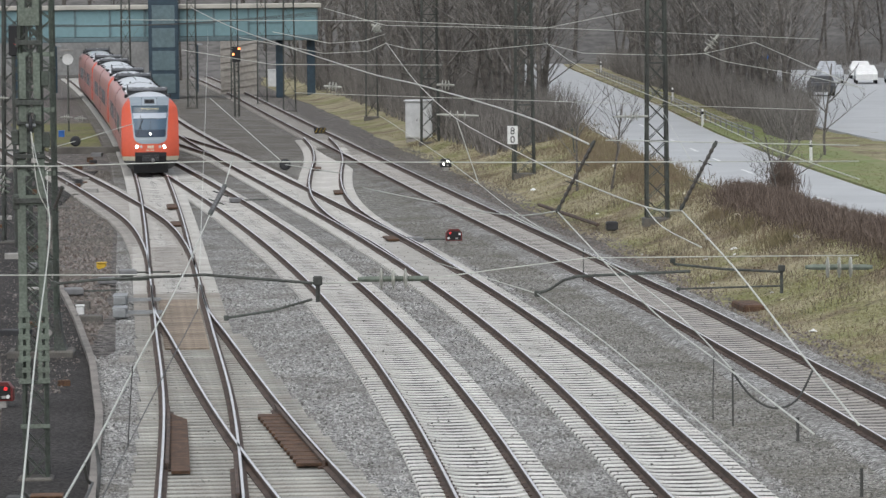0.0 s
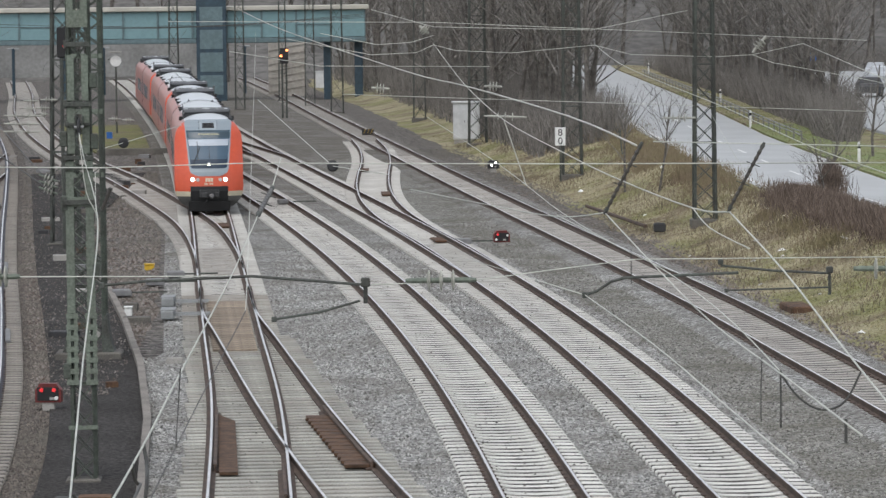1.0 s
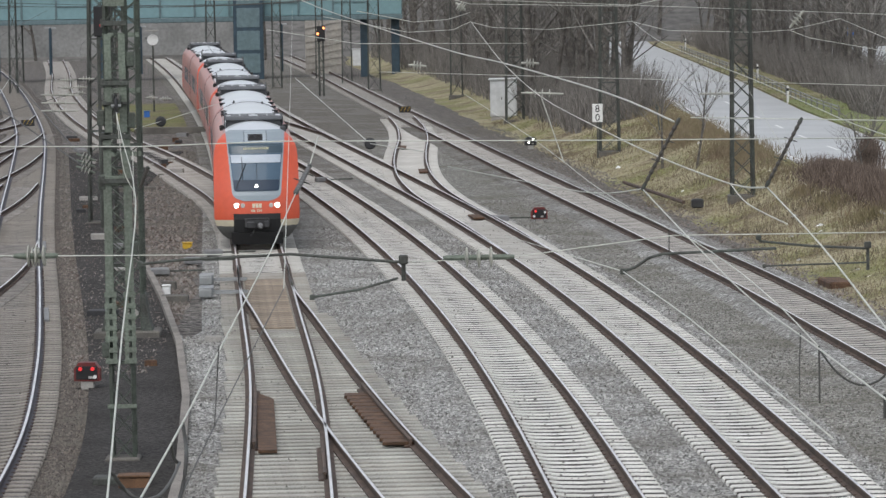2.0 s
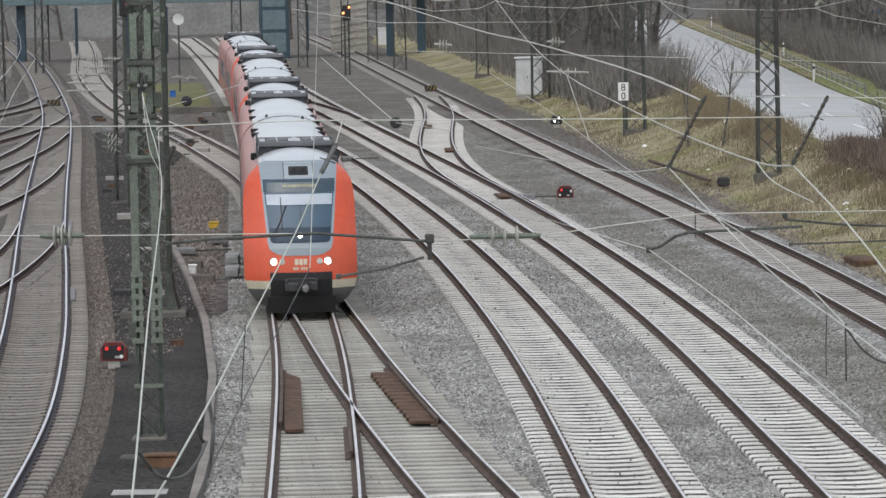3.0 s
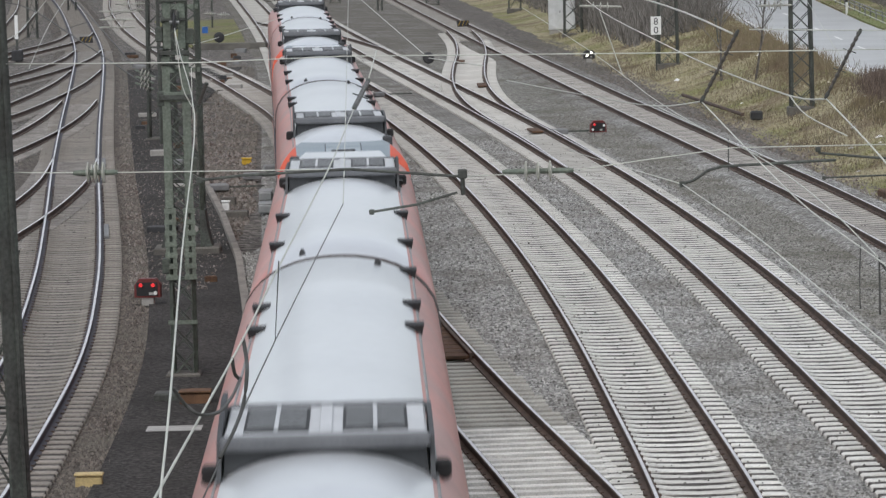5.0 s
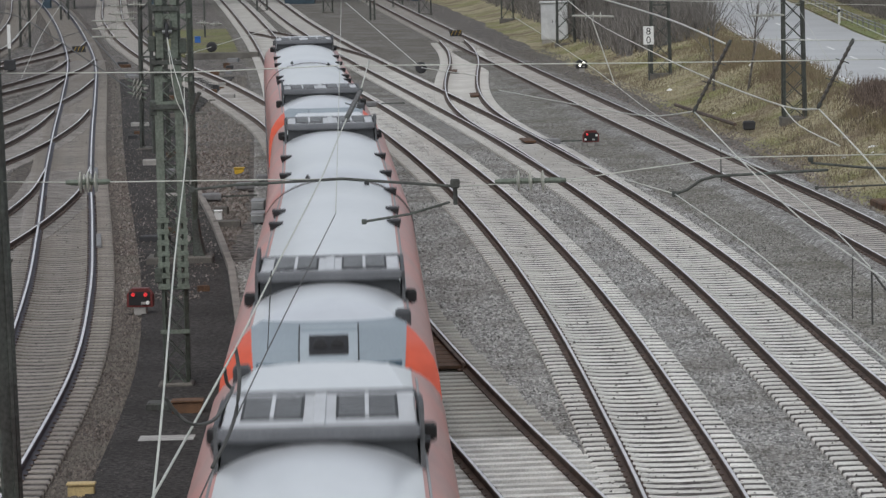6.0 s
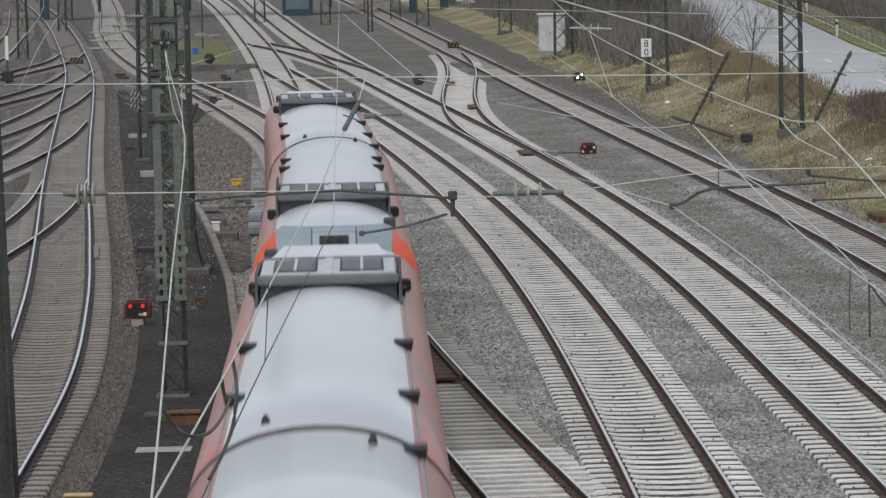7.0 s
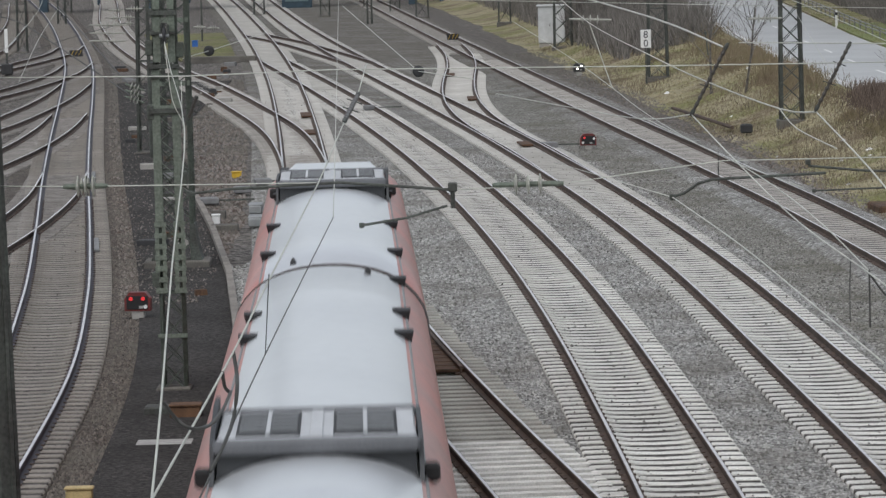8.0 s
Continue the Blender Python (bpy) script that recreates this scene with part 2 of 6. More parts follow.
YELLOW = material("yellow_paint", (0.6, 0.38, 0.03), 0.5, vary=0.15)
BLUE = material("blue_plastic", (0.03, 0.13, 0.42), 0.4, vary=0.1)
BARK = material("bark", (0.15, 0.135, 0.12), 0.95, scale=3, vary=0.35, fine=15)
TWIG = material("twigs", (0.225, 0.208, 0.19), 0.95, scale=2, vary=0.35, fine=10, bump=0)
TWIG_RED = material("hedge_twigs", (0.19, 0.145, 0.118), 0.95, scale=2, vary=0.35, fine=10, bump=0)
HILL = material("wooded_hill", (0.15, 0.142, 0.132), 1.0, scale=0.05, vary=0.35, fine=0.9, tint=(0.10, 0.095, 0.088), bump=0)
BRIDGE_GREEN = material("bridge_steel", (0.13, 0.19, 0.205), 0.5, vary=0.15)
BRIDGE_ROOF = material("bridge_cornice", (0.50, 0.48, 0.42), 0.8, scale=0.6, vary=0.12)


def glass(name, colour, rough=0.08, coat=0.4):
    m = material(name, colour, rough, vary=0.05, bump=0, spec=0.18)
    m.node_tree.nodes["Principled BSDF"].inputs["Coat Weight"].default_value = coat
    return m


BAND_PALE = material("windscreen_band", (0.42, 0.47, 0.53), 0.4, vary=0.08, bump=0)
WINDSCREEN = glass("windscreen", (0.075, 0.118, 0.165), 0.06, 0.0)
BRIDGE_GLASS = glass("bridge_glass", (0.20, 0.32, 0.34), 0.3)
CAR_GLASS = glass("car_glass", (0.03, 0.035, 0.04))


# ---------------------------------------------------------------- mesh helpers
def link_mesh(name, verts, faces, mats, slots=None, smooth=False):
    me = bpy.data.meshes.new(name)
    me.from_pydata(verts, [], faces)
    for m in (mats if isinstance(mats, (list, tuple)) else [mats]):
        me.materials.append(m)
    if slots is not None:
        me.polygons.foreach_set("material_index", slots)
    if smooth:
        me.polygons.foreach_set("use_smooth", [True] * len(me.polygons))
    me.update()
    return me


class Build:
    """Collects boxes, bars and tubes of one mesh."""

    def __init__(self):
        self.v, self.f = [], []

    def add(self, verts, faces):
        k = len(self.v)
        self.v += [tuple(p) for p in verts]
        self.f += [tuple(i + k for i in q) for q in faces]
        return self

    def box(self, x0, y0, z0, x1, y1, z1, bev=0.0, m=None):
        if bev <= 0:
            p = [(x, y, z) for z in (z0, z1) for x, y in ((x0, y0), (x1, y0), (x1, y1), (x0, y1))]
            q = [(3, 2, 1, 0), (4, 5, 6, 7), (0, 1, 5, 4), (1, 2, 6, 5), (2, 3, 7, 6), (3, 0, 4, 7)]
        else:
            rings = [(z0, bev), (z0 + bev, 0), (z1 - bev, 0), (z1, bev)]
            p = []
            for z, i in rings:
                a, b, c, d = x0 + i, y0 + i, x1 - i, y1 - i
                k = bev * 0.6
                p += [(a + k, b, z), (c - k, b, z), (c, b + k, z), (c, d - k, z), (c - k, d, z), (a + k, d, z), (a, d - k, z), (a, b + k, z)]
            q = [tuple(range(7, -1, -1)), tuple(range(24, 32))]
            for r in range(3):
                for i in range(8):
                    j = (i + 1) % 8
                    q.append((r * 8 + i, r * 8 + j, r * 8 + 8 + j, r * 8 + 8 + i))
        if m is not None:
            p = [m @ Vector(a) for a in p]
        return self.add(p, q)

    def bar(self, a, b, w, d=None):
        """A square bar from a to b."""
        a, b = Vector(a), Vector(b)
        m = (b - a).to_track_quat("Z", "Y").to_matrix().to_4x4()
        m.translation = a
        d = d or w
        return self.box(-w / 2, -d / 2, 0, w / 2, d / 2, (b - a).length, 0, m)

    def tube(self, pts, r, n=6, r1=None, caps=True):
        pts = [Vector(p) for p in pts]
        k = len(pts)
        v, f = [], []
        for i, p in enumerate(pts):
            t = (pts[min(i + 1, k - 1)] - pts[max(i - 1, 0)]).normalized()
            side = t.cross(Vector((0, 0, 1)) if abs(t.z) < 0.95 else Vector((1, 0, 0))).normalized()
            up = side.cross(t)
            rr = r if r1 is None else r + (r1 - r) * i / (k - 1)
            for j in range(n):
                a = 2 * math.pi * j / n
                v.append(p + (side * math.cos(a) + up * math.sin(a)) * rr)
        for i in range(k - 1):
            for j in range(n):
                f.append((i * n + j, i * n + (j + 1) % n, (i + 1) * n + (j + 1) % n, (i + 1) * n + j))
        if caps:
            f += [tuple(range(n - 1, -1, -1)), tuple(range((k - 1) * n, k * n))]
        return self.add(v, f)

    def lathe(self, a, b, rings, n=10):
        """Rings (share of the way from a to b, radius)."""
        a, b = Vector(a), Vector(b)
        m = (b - a).to_track_quat("Z", "Y").to_matrix()
        v, f = [], []
        for s, r in rings:
            for j in range(n):
                w = 2 * math.pi * j / n
                v.append(a + (b - a) * s + m @ Vector((math.cos(w) * r, math.sin(w) * r, 0)))
        for i in range(len(rings) - 1):
            for j in range(n):
                f.append((i * n + j, i * n + (j + 1) % n, (i + 1) * n + (j + 1) % n, (i + 1) * n + j))
        f += [tuple(range(n - 1, -1, -1)), tuple(range((len(rings) - 1) * n, len(rings) * n))]
        return self.add(v, f)

    def mesh(self, name, mats, smooth=False):
        return link_mesh(name, self.v, self.f, mats, smooth=smooth)


def part(name, build, mat, parent, label="", smooth=False, kind=""):
    """One mesh object under a thing or a part."""
    me = build.mesh(name, mat, smooth) if isinstance(build, Build) else build
    ob = new(name, me)
    ob.parent = parent
    if label or kind:
        tagged(ob, label, kind=kind)
    return ob


def thing(name, label, category, group="", kind="", at=None):
    ob = new(name)
    ob.empty_display_size = 0.3
    if at is not None:
        ob.matrix_basis = at
    return tagged(ob, label, category, group, kind)


def solid(name, build, mat, label, category, group="", kind="", smooth=False, at=None):
    ob = new(name, build.mesh(name, mat, smooth) if isinstance(build, Build) else build)
    if at is not None:
        ob.matrix_basis = at
    return tagged(ob, label, category, group, kind)


# ---------------------------------------------------------------- track plan: (x, y) of each centre line, away from the camera
PLAN = {
    "A": [(-0.3, -140), (-0.55, 0), (-1.45, 50), (-1.93, 74.4), (-2.4, 91.1), (-3.28, 111.4), (-4.38, 136.4), (-5.7, 166.9), (-7.52, 204.2), (-10.2, 250), (-14.0, 305.8), (-19.03, 374.2), (-27, 470)],
    "A2": [(3.62, 32), (3.05, 45), (1.72, 60), (0.2, 74.4), (-0.59, 82.4), (-1.38, 91.2), (-2.17, 100.9), (-2.85, 109.5), (-3.60, 119.0), (-4.0, 128)],
    "B": [(2.9, -140), (3.4, 0), (3.68, 45), (3.64, 61.8), (3.4, 73.1), (3.03, 86.4), (2.4, 102.1), (1.37, 120.7), (-0.2, 142.7), (-2.46, 168.7), (-5.5, 199.4), (-9.0, 232.0)],
    "C": [(7.3, -140), (7.7, 0), (7.72, 45), (7.48, 63.5), (7.02, 78.6), (6.37, 97.2), (5.11, 120.3), (2.95, 148.8), (-0.22, 184.1), (-4.3, 227.8), (-8.95, 281.9), (-13.9, 348.8), (-21, 450)],
    "D": [(14.2, -140), (13.6, 0), (13.2, 50), (12.4, 78), (11.28, 101.2), (10.35, 118.5), (8.94, 138.8), (7.24, 162.6), (5.31, 190.5), (3.12, 223.2), (0.6, 261.4), (-2.32, 306.3), (-5.69, 358.8), (-13, 460)],
    "E": [(-4.35, 136), (-4.81, 145.1), (-6.1, 162.6), (-8.4, 182.2), (-11.33, 204.2), (-15.4, 231), (-19.4, 263), (-23.8, 306), (-29.4, 375), (-36, 450)],
    "F": [(4.4, 131), (3.22, 147.3), (2.34, 157.4), (1.58, 168.1), (1.09, 179.6), (0.92, 191.9), (1.01, 205.0), (1.22, 219.0), (1.15, 236), (0.7, 252)],
    "L": [(-7.4, -140), (-7.6, 0), (-7.65, 40), (-7.73, 68.1), (-8.08, 81.1), (-9.02, 96.5), (-10.48, 114.9), (-12.32, 136.7), (-14.42, 162.8), (-16.82, 193.7), (-19.82, 230.6), (-24.1, 274.5), (-30, 330), (-42, 430)],
    "LB1": [(-21.6, 90), (-18.6, 118), (-16.9, 134), (-16.01, 146.0), (-15.58, 157.2), (-15.6, 169.3), (-15.95, 180)],
    "LB2": [(-27, 96), (-22.6, 135), (-20.1, 155), (-18.49, 169.5), (-17.99, 182.0), (-17.85, 195.4), (-18.2, 210)],
    "LB3": [(-14.9, 78), (-13.2, 98), (-12.34, 110.6), (-12.10, 119.7), (-12.15, 129.6), (-12.75, 142)],
    "LB4": [(-33, 120), (-25.6, 170), (-22.4, 190), (-20.6, 207), (-19.95, 222), (-20.3, 237)],
    "LB5": [(-40, 140), (-31, 190), (-26.2, 216), (-23.6, 238), (-22.8, 252), (-23.2, 266)],
    "M1": [(-31, 175), (-27.6, 215), (-27.4, 250), (-30.5, 300), (-38, 380)],
    "M2": [(-38, 190), (-33.5, 235), (-33.8, 270), (-37, 320), (-44, 390)],
    "CROSS": [(-4.3, 228), (-6.4, 243), (-9.2, 262), (-12.0, 277)],
}


def curve_of(ctrl, step=1.0):
    """Smooth line through the control points, x as a function of y."""
    p = np.array(ctrl, float)
    x, y = p[:, 0], p[:, 1]
    slope = np.gradient(x, y)
    ys = np.arange(y[0], y[-1] + 1e-6, step)
    i = np.clip(np.searchsorted(y, ys, "right") - 1, 0, len(y) - 2)
    h = y[i + 1] - y[i]
    t = (ys - y[i]) / h
    xs = ((2 * t**3 - 3 * t**2 + 1) * x[i] + (t**3 - 2 * t**2 + t) * h * slope[i]
          + (-2 * t**3 + 3 * t**2) * x[i + 1] + (t**3 - t**2) * h * slope[i + 1])
    return np.c_[xs, ys]


LINES = {k: curve_of(v) for k, v in PLAN.items()}


def track_at(key, y):
    """Centre and heading of a track where it passes y."""
    c = LINES[key]
    x = float(np.interp(y, c[:, 1], c[:, 0]))
    d = float(np.interp(y + 0.5, c[:, 1], c[:, 0]) - np.interp(y - 0.5, c[:, 1], c[:, 0]))
    return x, math.atan2(-d, 1.0)
STEEL_GREEN = material("green_mast_paint", (0.155, 0.185, 0.148), 0.7, scale=2.0, vary=0.28, fine=20, tint=(0.115, 0.13, 0.105))
STEEL_MID = material("faded_mast_paint", (0.075, 0.092, 0.073), 0.7, scale=2.0, vary=0.3, fine=20, tint=(0.055, 0.06, 0.05))
CABINET = material("cabinet_paint", (0.62, 0.63, 0.63), 0.6, vary=0.1)
ORANGE_LIGHT = material("orange_lamp", (0.6, 0.2, 0.05), 0.3, emit=(1.0, 0.30, 0.10), power=4.0, bump=0)
CREAM_BOX = material("cream_box_paint", (0.55, 0.42, 0.2), 0.6, vary=0.15)
RUST_BOX = material("rusty_box", (0.16, 0.085, 0.045), 0.85, vary=0.3)
PAINT_GREY = material("worn_paint", (0.42, 0.41, 0.39), 0.8, scale=4, vary=0.2)
VERGE_DULL = growth("dull_grass", (0.17, 0.165, 0.085), (0.13, 0.145, 0.05), (0.13, 0.108, 0.085))
DARK_BLUE = material("dark_blue_steel", (0.035, 0.065, 0.09), 0.5, vary=0.2)
STAIR = material("sandy_panels", (0.44, 0.41, 0.37), 0.9, scale=0.6, vary=0.15, fine=4)
WALL_FAR = material("far_render", (0.26, 0.258, 0.25), 0.9, scale=0.3, vary=0.15, fine=3)
CAR_DARK = material("dark_car_paint", (0.05, 0.052, 0.055), 0.3, vary=0.05, bump=0)
CAR_SILVER = material("silver_paint", (0.5, 0.52, 0.54), 0.3, metal=0.3, vary=0.05, bump=0)
STRAW = growth("straw", (0.33, 0.295, 0.19), (0.20, 0.20, 0.085), (0.17, 0.13, 0.09))
SCRUB_RED = material("bramble", (0.21, 0.158, 0.112), 0.95, scale=0.5, vary=0.35, fine=5, bump=0, tint=(0.17, 0.15, 0.08))
SCRUB = material("scrub", (0.235, 0.19, 0.135), 0.95, scale=0.6, vary=0.35, fine=5, bump=0)
# ---------------------------------------------------------------- ground
def bank_foot(y):
    return float(np.interp(y, [0, 60, 95, 112, 143, 184, 240, 299, 400], [17.5, 16.0, 13.6, 12.6, 11.0, 8.9, 5.6, 2.6, -4.0])) + 0.7 * noise.noise((y * 0.09, 3.1, 0)) + 0.25 * noise.noise((y * 0.31, 7.7, 0))


def road_near(y):
    return float(np.interp(y, [0, 110, 136, 162, 197, 240, 293, 410, 520, 900], [23.0, 20.5, 18.4, 16.7, 16.1, 16.3, 16.5, 18.5, 22.0, 36.0]))


def road_far(y):
    return float(np.interp(y, [0, 110, 159, 189, 225, 290, 410, 516, 900], [29.0, 25.0, 22.4, 22.2, 22.4, 24.0, 25.8, 30.0, 44.0]))


def ground_z(x, y):
    foot, near = bank_foot(y), road_near(y)
    z = -0.07
    if x > foot:
        rise = min(1.0, (x - foot) / max(1.5, min(5.0, near - foot)))
        z += (1.0 + 0.35 * math.exp(-((x - near + 2.2) / 1.6) ** 2)) * (rise * rise * (3 - 2 * rise))
        z += 0.12 * rise * noise.noise((x * 0.5, y * 0.25, 0))
        if near - 0.5 < x < road_far(y) + 0.5:
            z = 0.96
    far = road_far(y) + 30
    if x > far and y > 60:
        z += min(40.0, (x - far) * 0.10)
    if y > 430:
        z += min(60.0, (y - 430) * 0.22)
    return z


def build_ground():
    xs = np.r_[-1500, -900, -500, -250, -120, -70, np.arange(-45, 60.01, 0.75), 75, 100, 150, 250, 500, 900, 1500]
    ys = np.r_[-1500, -800, -300, -100, -30, np.arange(0, 330, 2.0), np.arange(330, 520, 10), 600, 800, 1200, 2000, 3000]
    nx, v, f, s = len(xs), [], [], []
    for y in ys:
        slide = bank_foot(y) - 11.4
        for x in xs:
            q = x + slide if -46 < x < 61 else x
            v.append((q, y, ground_z(q, y)))
    for j in range(len(ys) - 1):
        for i in range(nx - 1):
            f.append((j * nx + i, j * nx + i + 1, (j + 1) * nx + i + 1, (j + 1) * nx + i))
            cx, cy = (xs[i] + xs[i + 1]) / 2, (ys[j] + ys[j + 1]) / 2
            s.append(2 if (cy > 425 or cx > road_far(cy) + 34) else 1 if cx > 11.4 else 0)
    solid("ground", link_mesh("ground", v, f, [YARD, BANK, HILL], s, smooth=True), None,
          "dark gravelly yard ground rising to a bank of dead grass", "ground", kind="structure")


def strip(left, right, ys, z, mat, name, label, cat, skirt=0.0):
    """A sheet between two lines x(y)."""
    v, f = [], []
    for y in ys:
        a, b = left(y), right(y)
        za, zb = (z(a, y), z(b, y)) if callable(z) else (z, z)
        v += [(a - skirt, y, za - 0.25), (a, y, za), (b, y, zb), (b + skirt, y, zb - 0.25)]
    for j in range(len(ys) - 1):
        for k in range(3):
            f.append((j * 4 + k, j * 4 + k + 1, j * 4 + 5 + k, j * 4 + 4 + k))
    return solid(name, link_mesh(name, v, f, mat), None, label, cat, kind="structure")


def kerb_x(y):
    return float(np.interp(y, [40, 76, 90, 103, 117, 132, 150], [-3.3, -3.95, -4.5, -5.3, -6.45, -7.85, -10.5]))


build_ground()
ys_all = list(np.arange(-140, 470, 4.0))
strip(lambda y: min(kerb_x(y) + 0.12, -2.0) if y < 106 else float(np.interp(y, LINES["A"][:, 1], LINES["A"][:, 0])) - 1.75,
      lambda y: min(bank_foot(y) - 0.2, float(np.interp(y, LINES["D"][:, 1], LINES["D"][:, 0])) + 1.8),
      ys_all, -0.034, BALLAST, "ballast_bed", "grey crushed-stone ballast under the curved main tracks", "ballast", skirt=0.6)
strip(lambda y: float(np.interp(y, LINES["L"][:, 1], LINES["L"][:, 0])) - 1.9,
      lambda y: float(np.interp(y, LINES["L"][:, 1], LINES["L"][:, 0])) + 1.7,
      ys_all, -0.036, gravel("brown_ballast", (0.17, 0.152, 0.135), (0.045, 0.04, 0.036), 0.08, vary=0.6, amount=0.6, tint=(0.08, 0.064, 0.05)),
      "brown_ballast_bed", "brownish ballast under the outer track", "ballast", skirt=0.5)
strip(lambda y: float(np.interp(y, LINES["L"][:, 1], LINES["L"][:, 0])) + 1.95, lambda y: kerb_x(y) - 0.06 if y < 130 else max(kerb_x(y) - 0.06, float(np.interp(y, LINES["L"][:, 1], LINES["L"][:, 0])) + 4.2),
      list(np.arange(30, 216, 3.0)), 0.0, ASPHALT, "service_path", "dark worn asphalt strip between two tracks", "path")
strip(road_near, road_far, list(np.arange(60, 900, 12.0)), 1.0, ROAD, "road", "pale grey wet road beside the railway", "road", skirt=0.1)
strip(lambda y: road_far(y) + 0.15, lambda y: road_far(y) + 3.4 + 0.02 * max(0, 230 - y), list(np.arange(100, 250, 6.0)), 1.05, VERGE,
      "grass_verge", "green grass verge along the far road edge", "grass")

strip(lambda y: road_far(y) + 0.15, lambda y: road_far(y) + 3.4, list(np.arange(244, 420, 6.0)), 1.05, BANK, "dull_verge", "dull winter grass along the far road edge", "grass")


strip(lambda y: float(np.interp(y, LINES["C"][:, 1], LINES["C"][:, 0])) + 1.75, lambda y: float(np.interp(y, LINES["D"][:, 1], LINES["D"][:, 0])) - 1.3,
      list(np.arange(40, 232, 4.0)), -0.026, OLD_BALLAST, "old_ballast", "older dirty ballast with moss beside the outer curve", "ballast", skirt=0.05)
# dark strips: gap shade between the sleepers, put into the ballast colour
for key, y0, y1 in (("A", 40, 230), ("B", 40, 215), ("C", 40, 240), ("D", 60, 240), ("L", 40, 240), ("A2", 44, 112)):
    strip(lambda y, k=key: float(np.interp(y, LINES[k][:, 1], LINES[k][:, 0])) - 1.28, lambda y, k=key: float(np.interp(y, LINES[k][:, 1], LINES[k][:, 0])) + 1.28,
          list(np.arange(y0, y1, 3.0)), -0.020 if key == "A2" else -0.016, FOUR_FOOT, "oily_ballast", "ballast between the sleepers with the gap shade in its colour", "ballast")

# same darkened ballast at the sleeper ends, shade of the gaps included
for key, y0, y1 in (("B", 40, 215), ("C", 40, 240), ("L", 40, 240)):
    for a, b in ((-1.27, -0.86), (0.86, 1.27)):
        strip(lambda y, k=key, q=a: float(np.interp(y, LINES[k][:, 1], LINES[k][:, 0])) + q, lambda y, k=key, q=b: float(np.interp(y, LINES[k][:, 1], LINES[k][:, 0])) + q,
              list(np.arange(y0, y1, 3.0)), 0.026, FOUR_FOOT, "crib_ballast", "ballast packed between the sleeper ends, darkened for the gap shade", "ballast", skirt=0.03)
for a, b in ((-1.45, -0.92), (0.92, 1.45)):
    strip(lambda y, q=a: float(np.interp(y, LINES["D"][:, 1], LINES["D"][:, 0])) + q, lambda y, q=b: float(np.interp(y, LINES["D"][:, 1], LINES["D"][:, 0])) + q,
          list(np.arange(40, 240, 3.0)), 0.062, BALLAST, "ballast_shoulder", "grey ballast heaped over the sleeper ends", "ballast", skirt=0.45)

# ---------------------------------------------------------------- rails and sleepers
RAIL_TOP = 0.20
PROFILE = [(-0.115, 0.03), (0.115, 0.03), (0.115, 0.058), (0.02, 0.075), (0.018, 0.155), (0.037, 0.165), (0.037, 0.192), (0.026, 0.20), (-0.026, 0.20), (-0.037, 0.192), (-0.037, 0.165), (-0.018, 0.155), (-0.02, 0.075), (-0.115, 0.058)]
HEAD_EDGES = {7}


def rail_mesh(name, line, offset, y0, y1, side=None):
    c = line[(line[:, 1] >= y0) & (line[:, 1] <= y1)]
    d = np.gradient(c, axis=0)
    d /= np.linalg.norm(d, axis=1)[:, None]
    nrm = np.c_[d[:, 1], -d[:, 0]]
    k = len(PROFILE)
    v, f, s = [], [], []
    for p, n in zip(c, nrm):
        for a, z in PROFILE:
            q = p + n * (offset + a)
            v.append((q[0], q[1], z))
    for i in range(len(c) - 1):
        for j in range(k):
            f.append((i * k + j, i * k + (j + 1) % k, (i + 1) * k + (j + 1) % k, (i + 1) * k + j))
            s.append(1 if j in HEAD_EDGES else 0)
    f += [tuple(range(k)), tuple(range((len(c) - 1) * k, len(c) * k))]
    return link_mesh(name, v, f, [side or RAIL_SIDE, RAIL_HEAD], s + [0, 0])


def sleeper_mesh(length, mat, width=0.27, sag=0.058):
    """Concrete sleeper: raised rail seats, waisted lower middle, bevelled edges."""
    h, w = length / 2, width / 2
    xs = [-1.0, -0.97, -0.78, -0.60, -0.46, -0.32, 0.0, 0.32, 0.46, 0.60, 0.78, 0.97, 1.0]
    ds = [0.5, 0.12, 0.0, 0.0, 0.35, 0.75, 1.0, 0.75, 0.35, 0.0, 0.0, 0.12, 0.5]
    v, f = [], []
    for x, d in zip(xs, ds):
        z = 0.035 - sag * d
        v += [(x * h, -w, -0.12), (x * h, -w, z - 0.012), (x * h, -w + 0.02, z), (x * h, w - 0.02, z), (x * h, w, z - 0.012), (x * h, w, -0.12)]
    n = len(xs)
    for i in range(n - 1):
        for k in range(5):
            f.append((i * 6 + k, i * 6 + k + 1, i * 6 + 7 + k, i * 6 + 6 + k))
    f += [(5, 4, 3, 2, 1, 0), tuple((n - 1) * 6 + k for k in range(6))]
    return link_mesh("sleeper", v, f, mat)


SLEEPERS = []      # (track, sleepers one by one) laid last
FASTENER = Build()
for sx in (-0.7525, 0.7525):
    for e in (-0.105, 0.105):
        FASTENER.box(sx + e - 0.03, -0.05, 0.03, sx + e + 0.03, 0.05, 0.062)


def track(key, label, mat, y0, y1, single=(55, 200), to=None, group="tracks"):
    """Two rails on their sleepers."""
    t = thing("track", label, "railway track", group, "structure")
    line = LINES[key]
    top = min(y1, line[-1, 1])
    for off in (-0.7525, 0.7525):
        part("rail", rail_mesh("rail", line, off, max(y0, line[0, 1]), top, RAIL_BLUE if key == "L" else None), None, t)
    SLEEPERS.append((t, key, mat, max(y0, line[0, 1]), top, single))
    return t


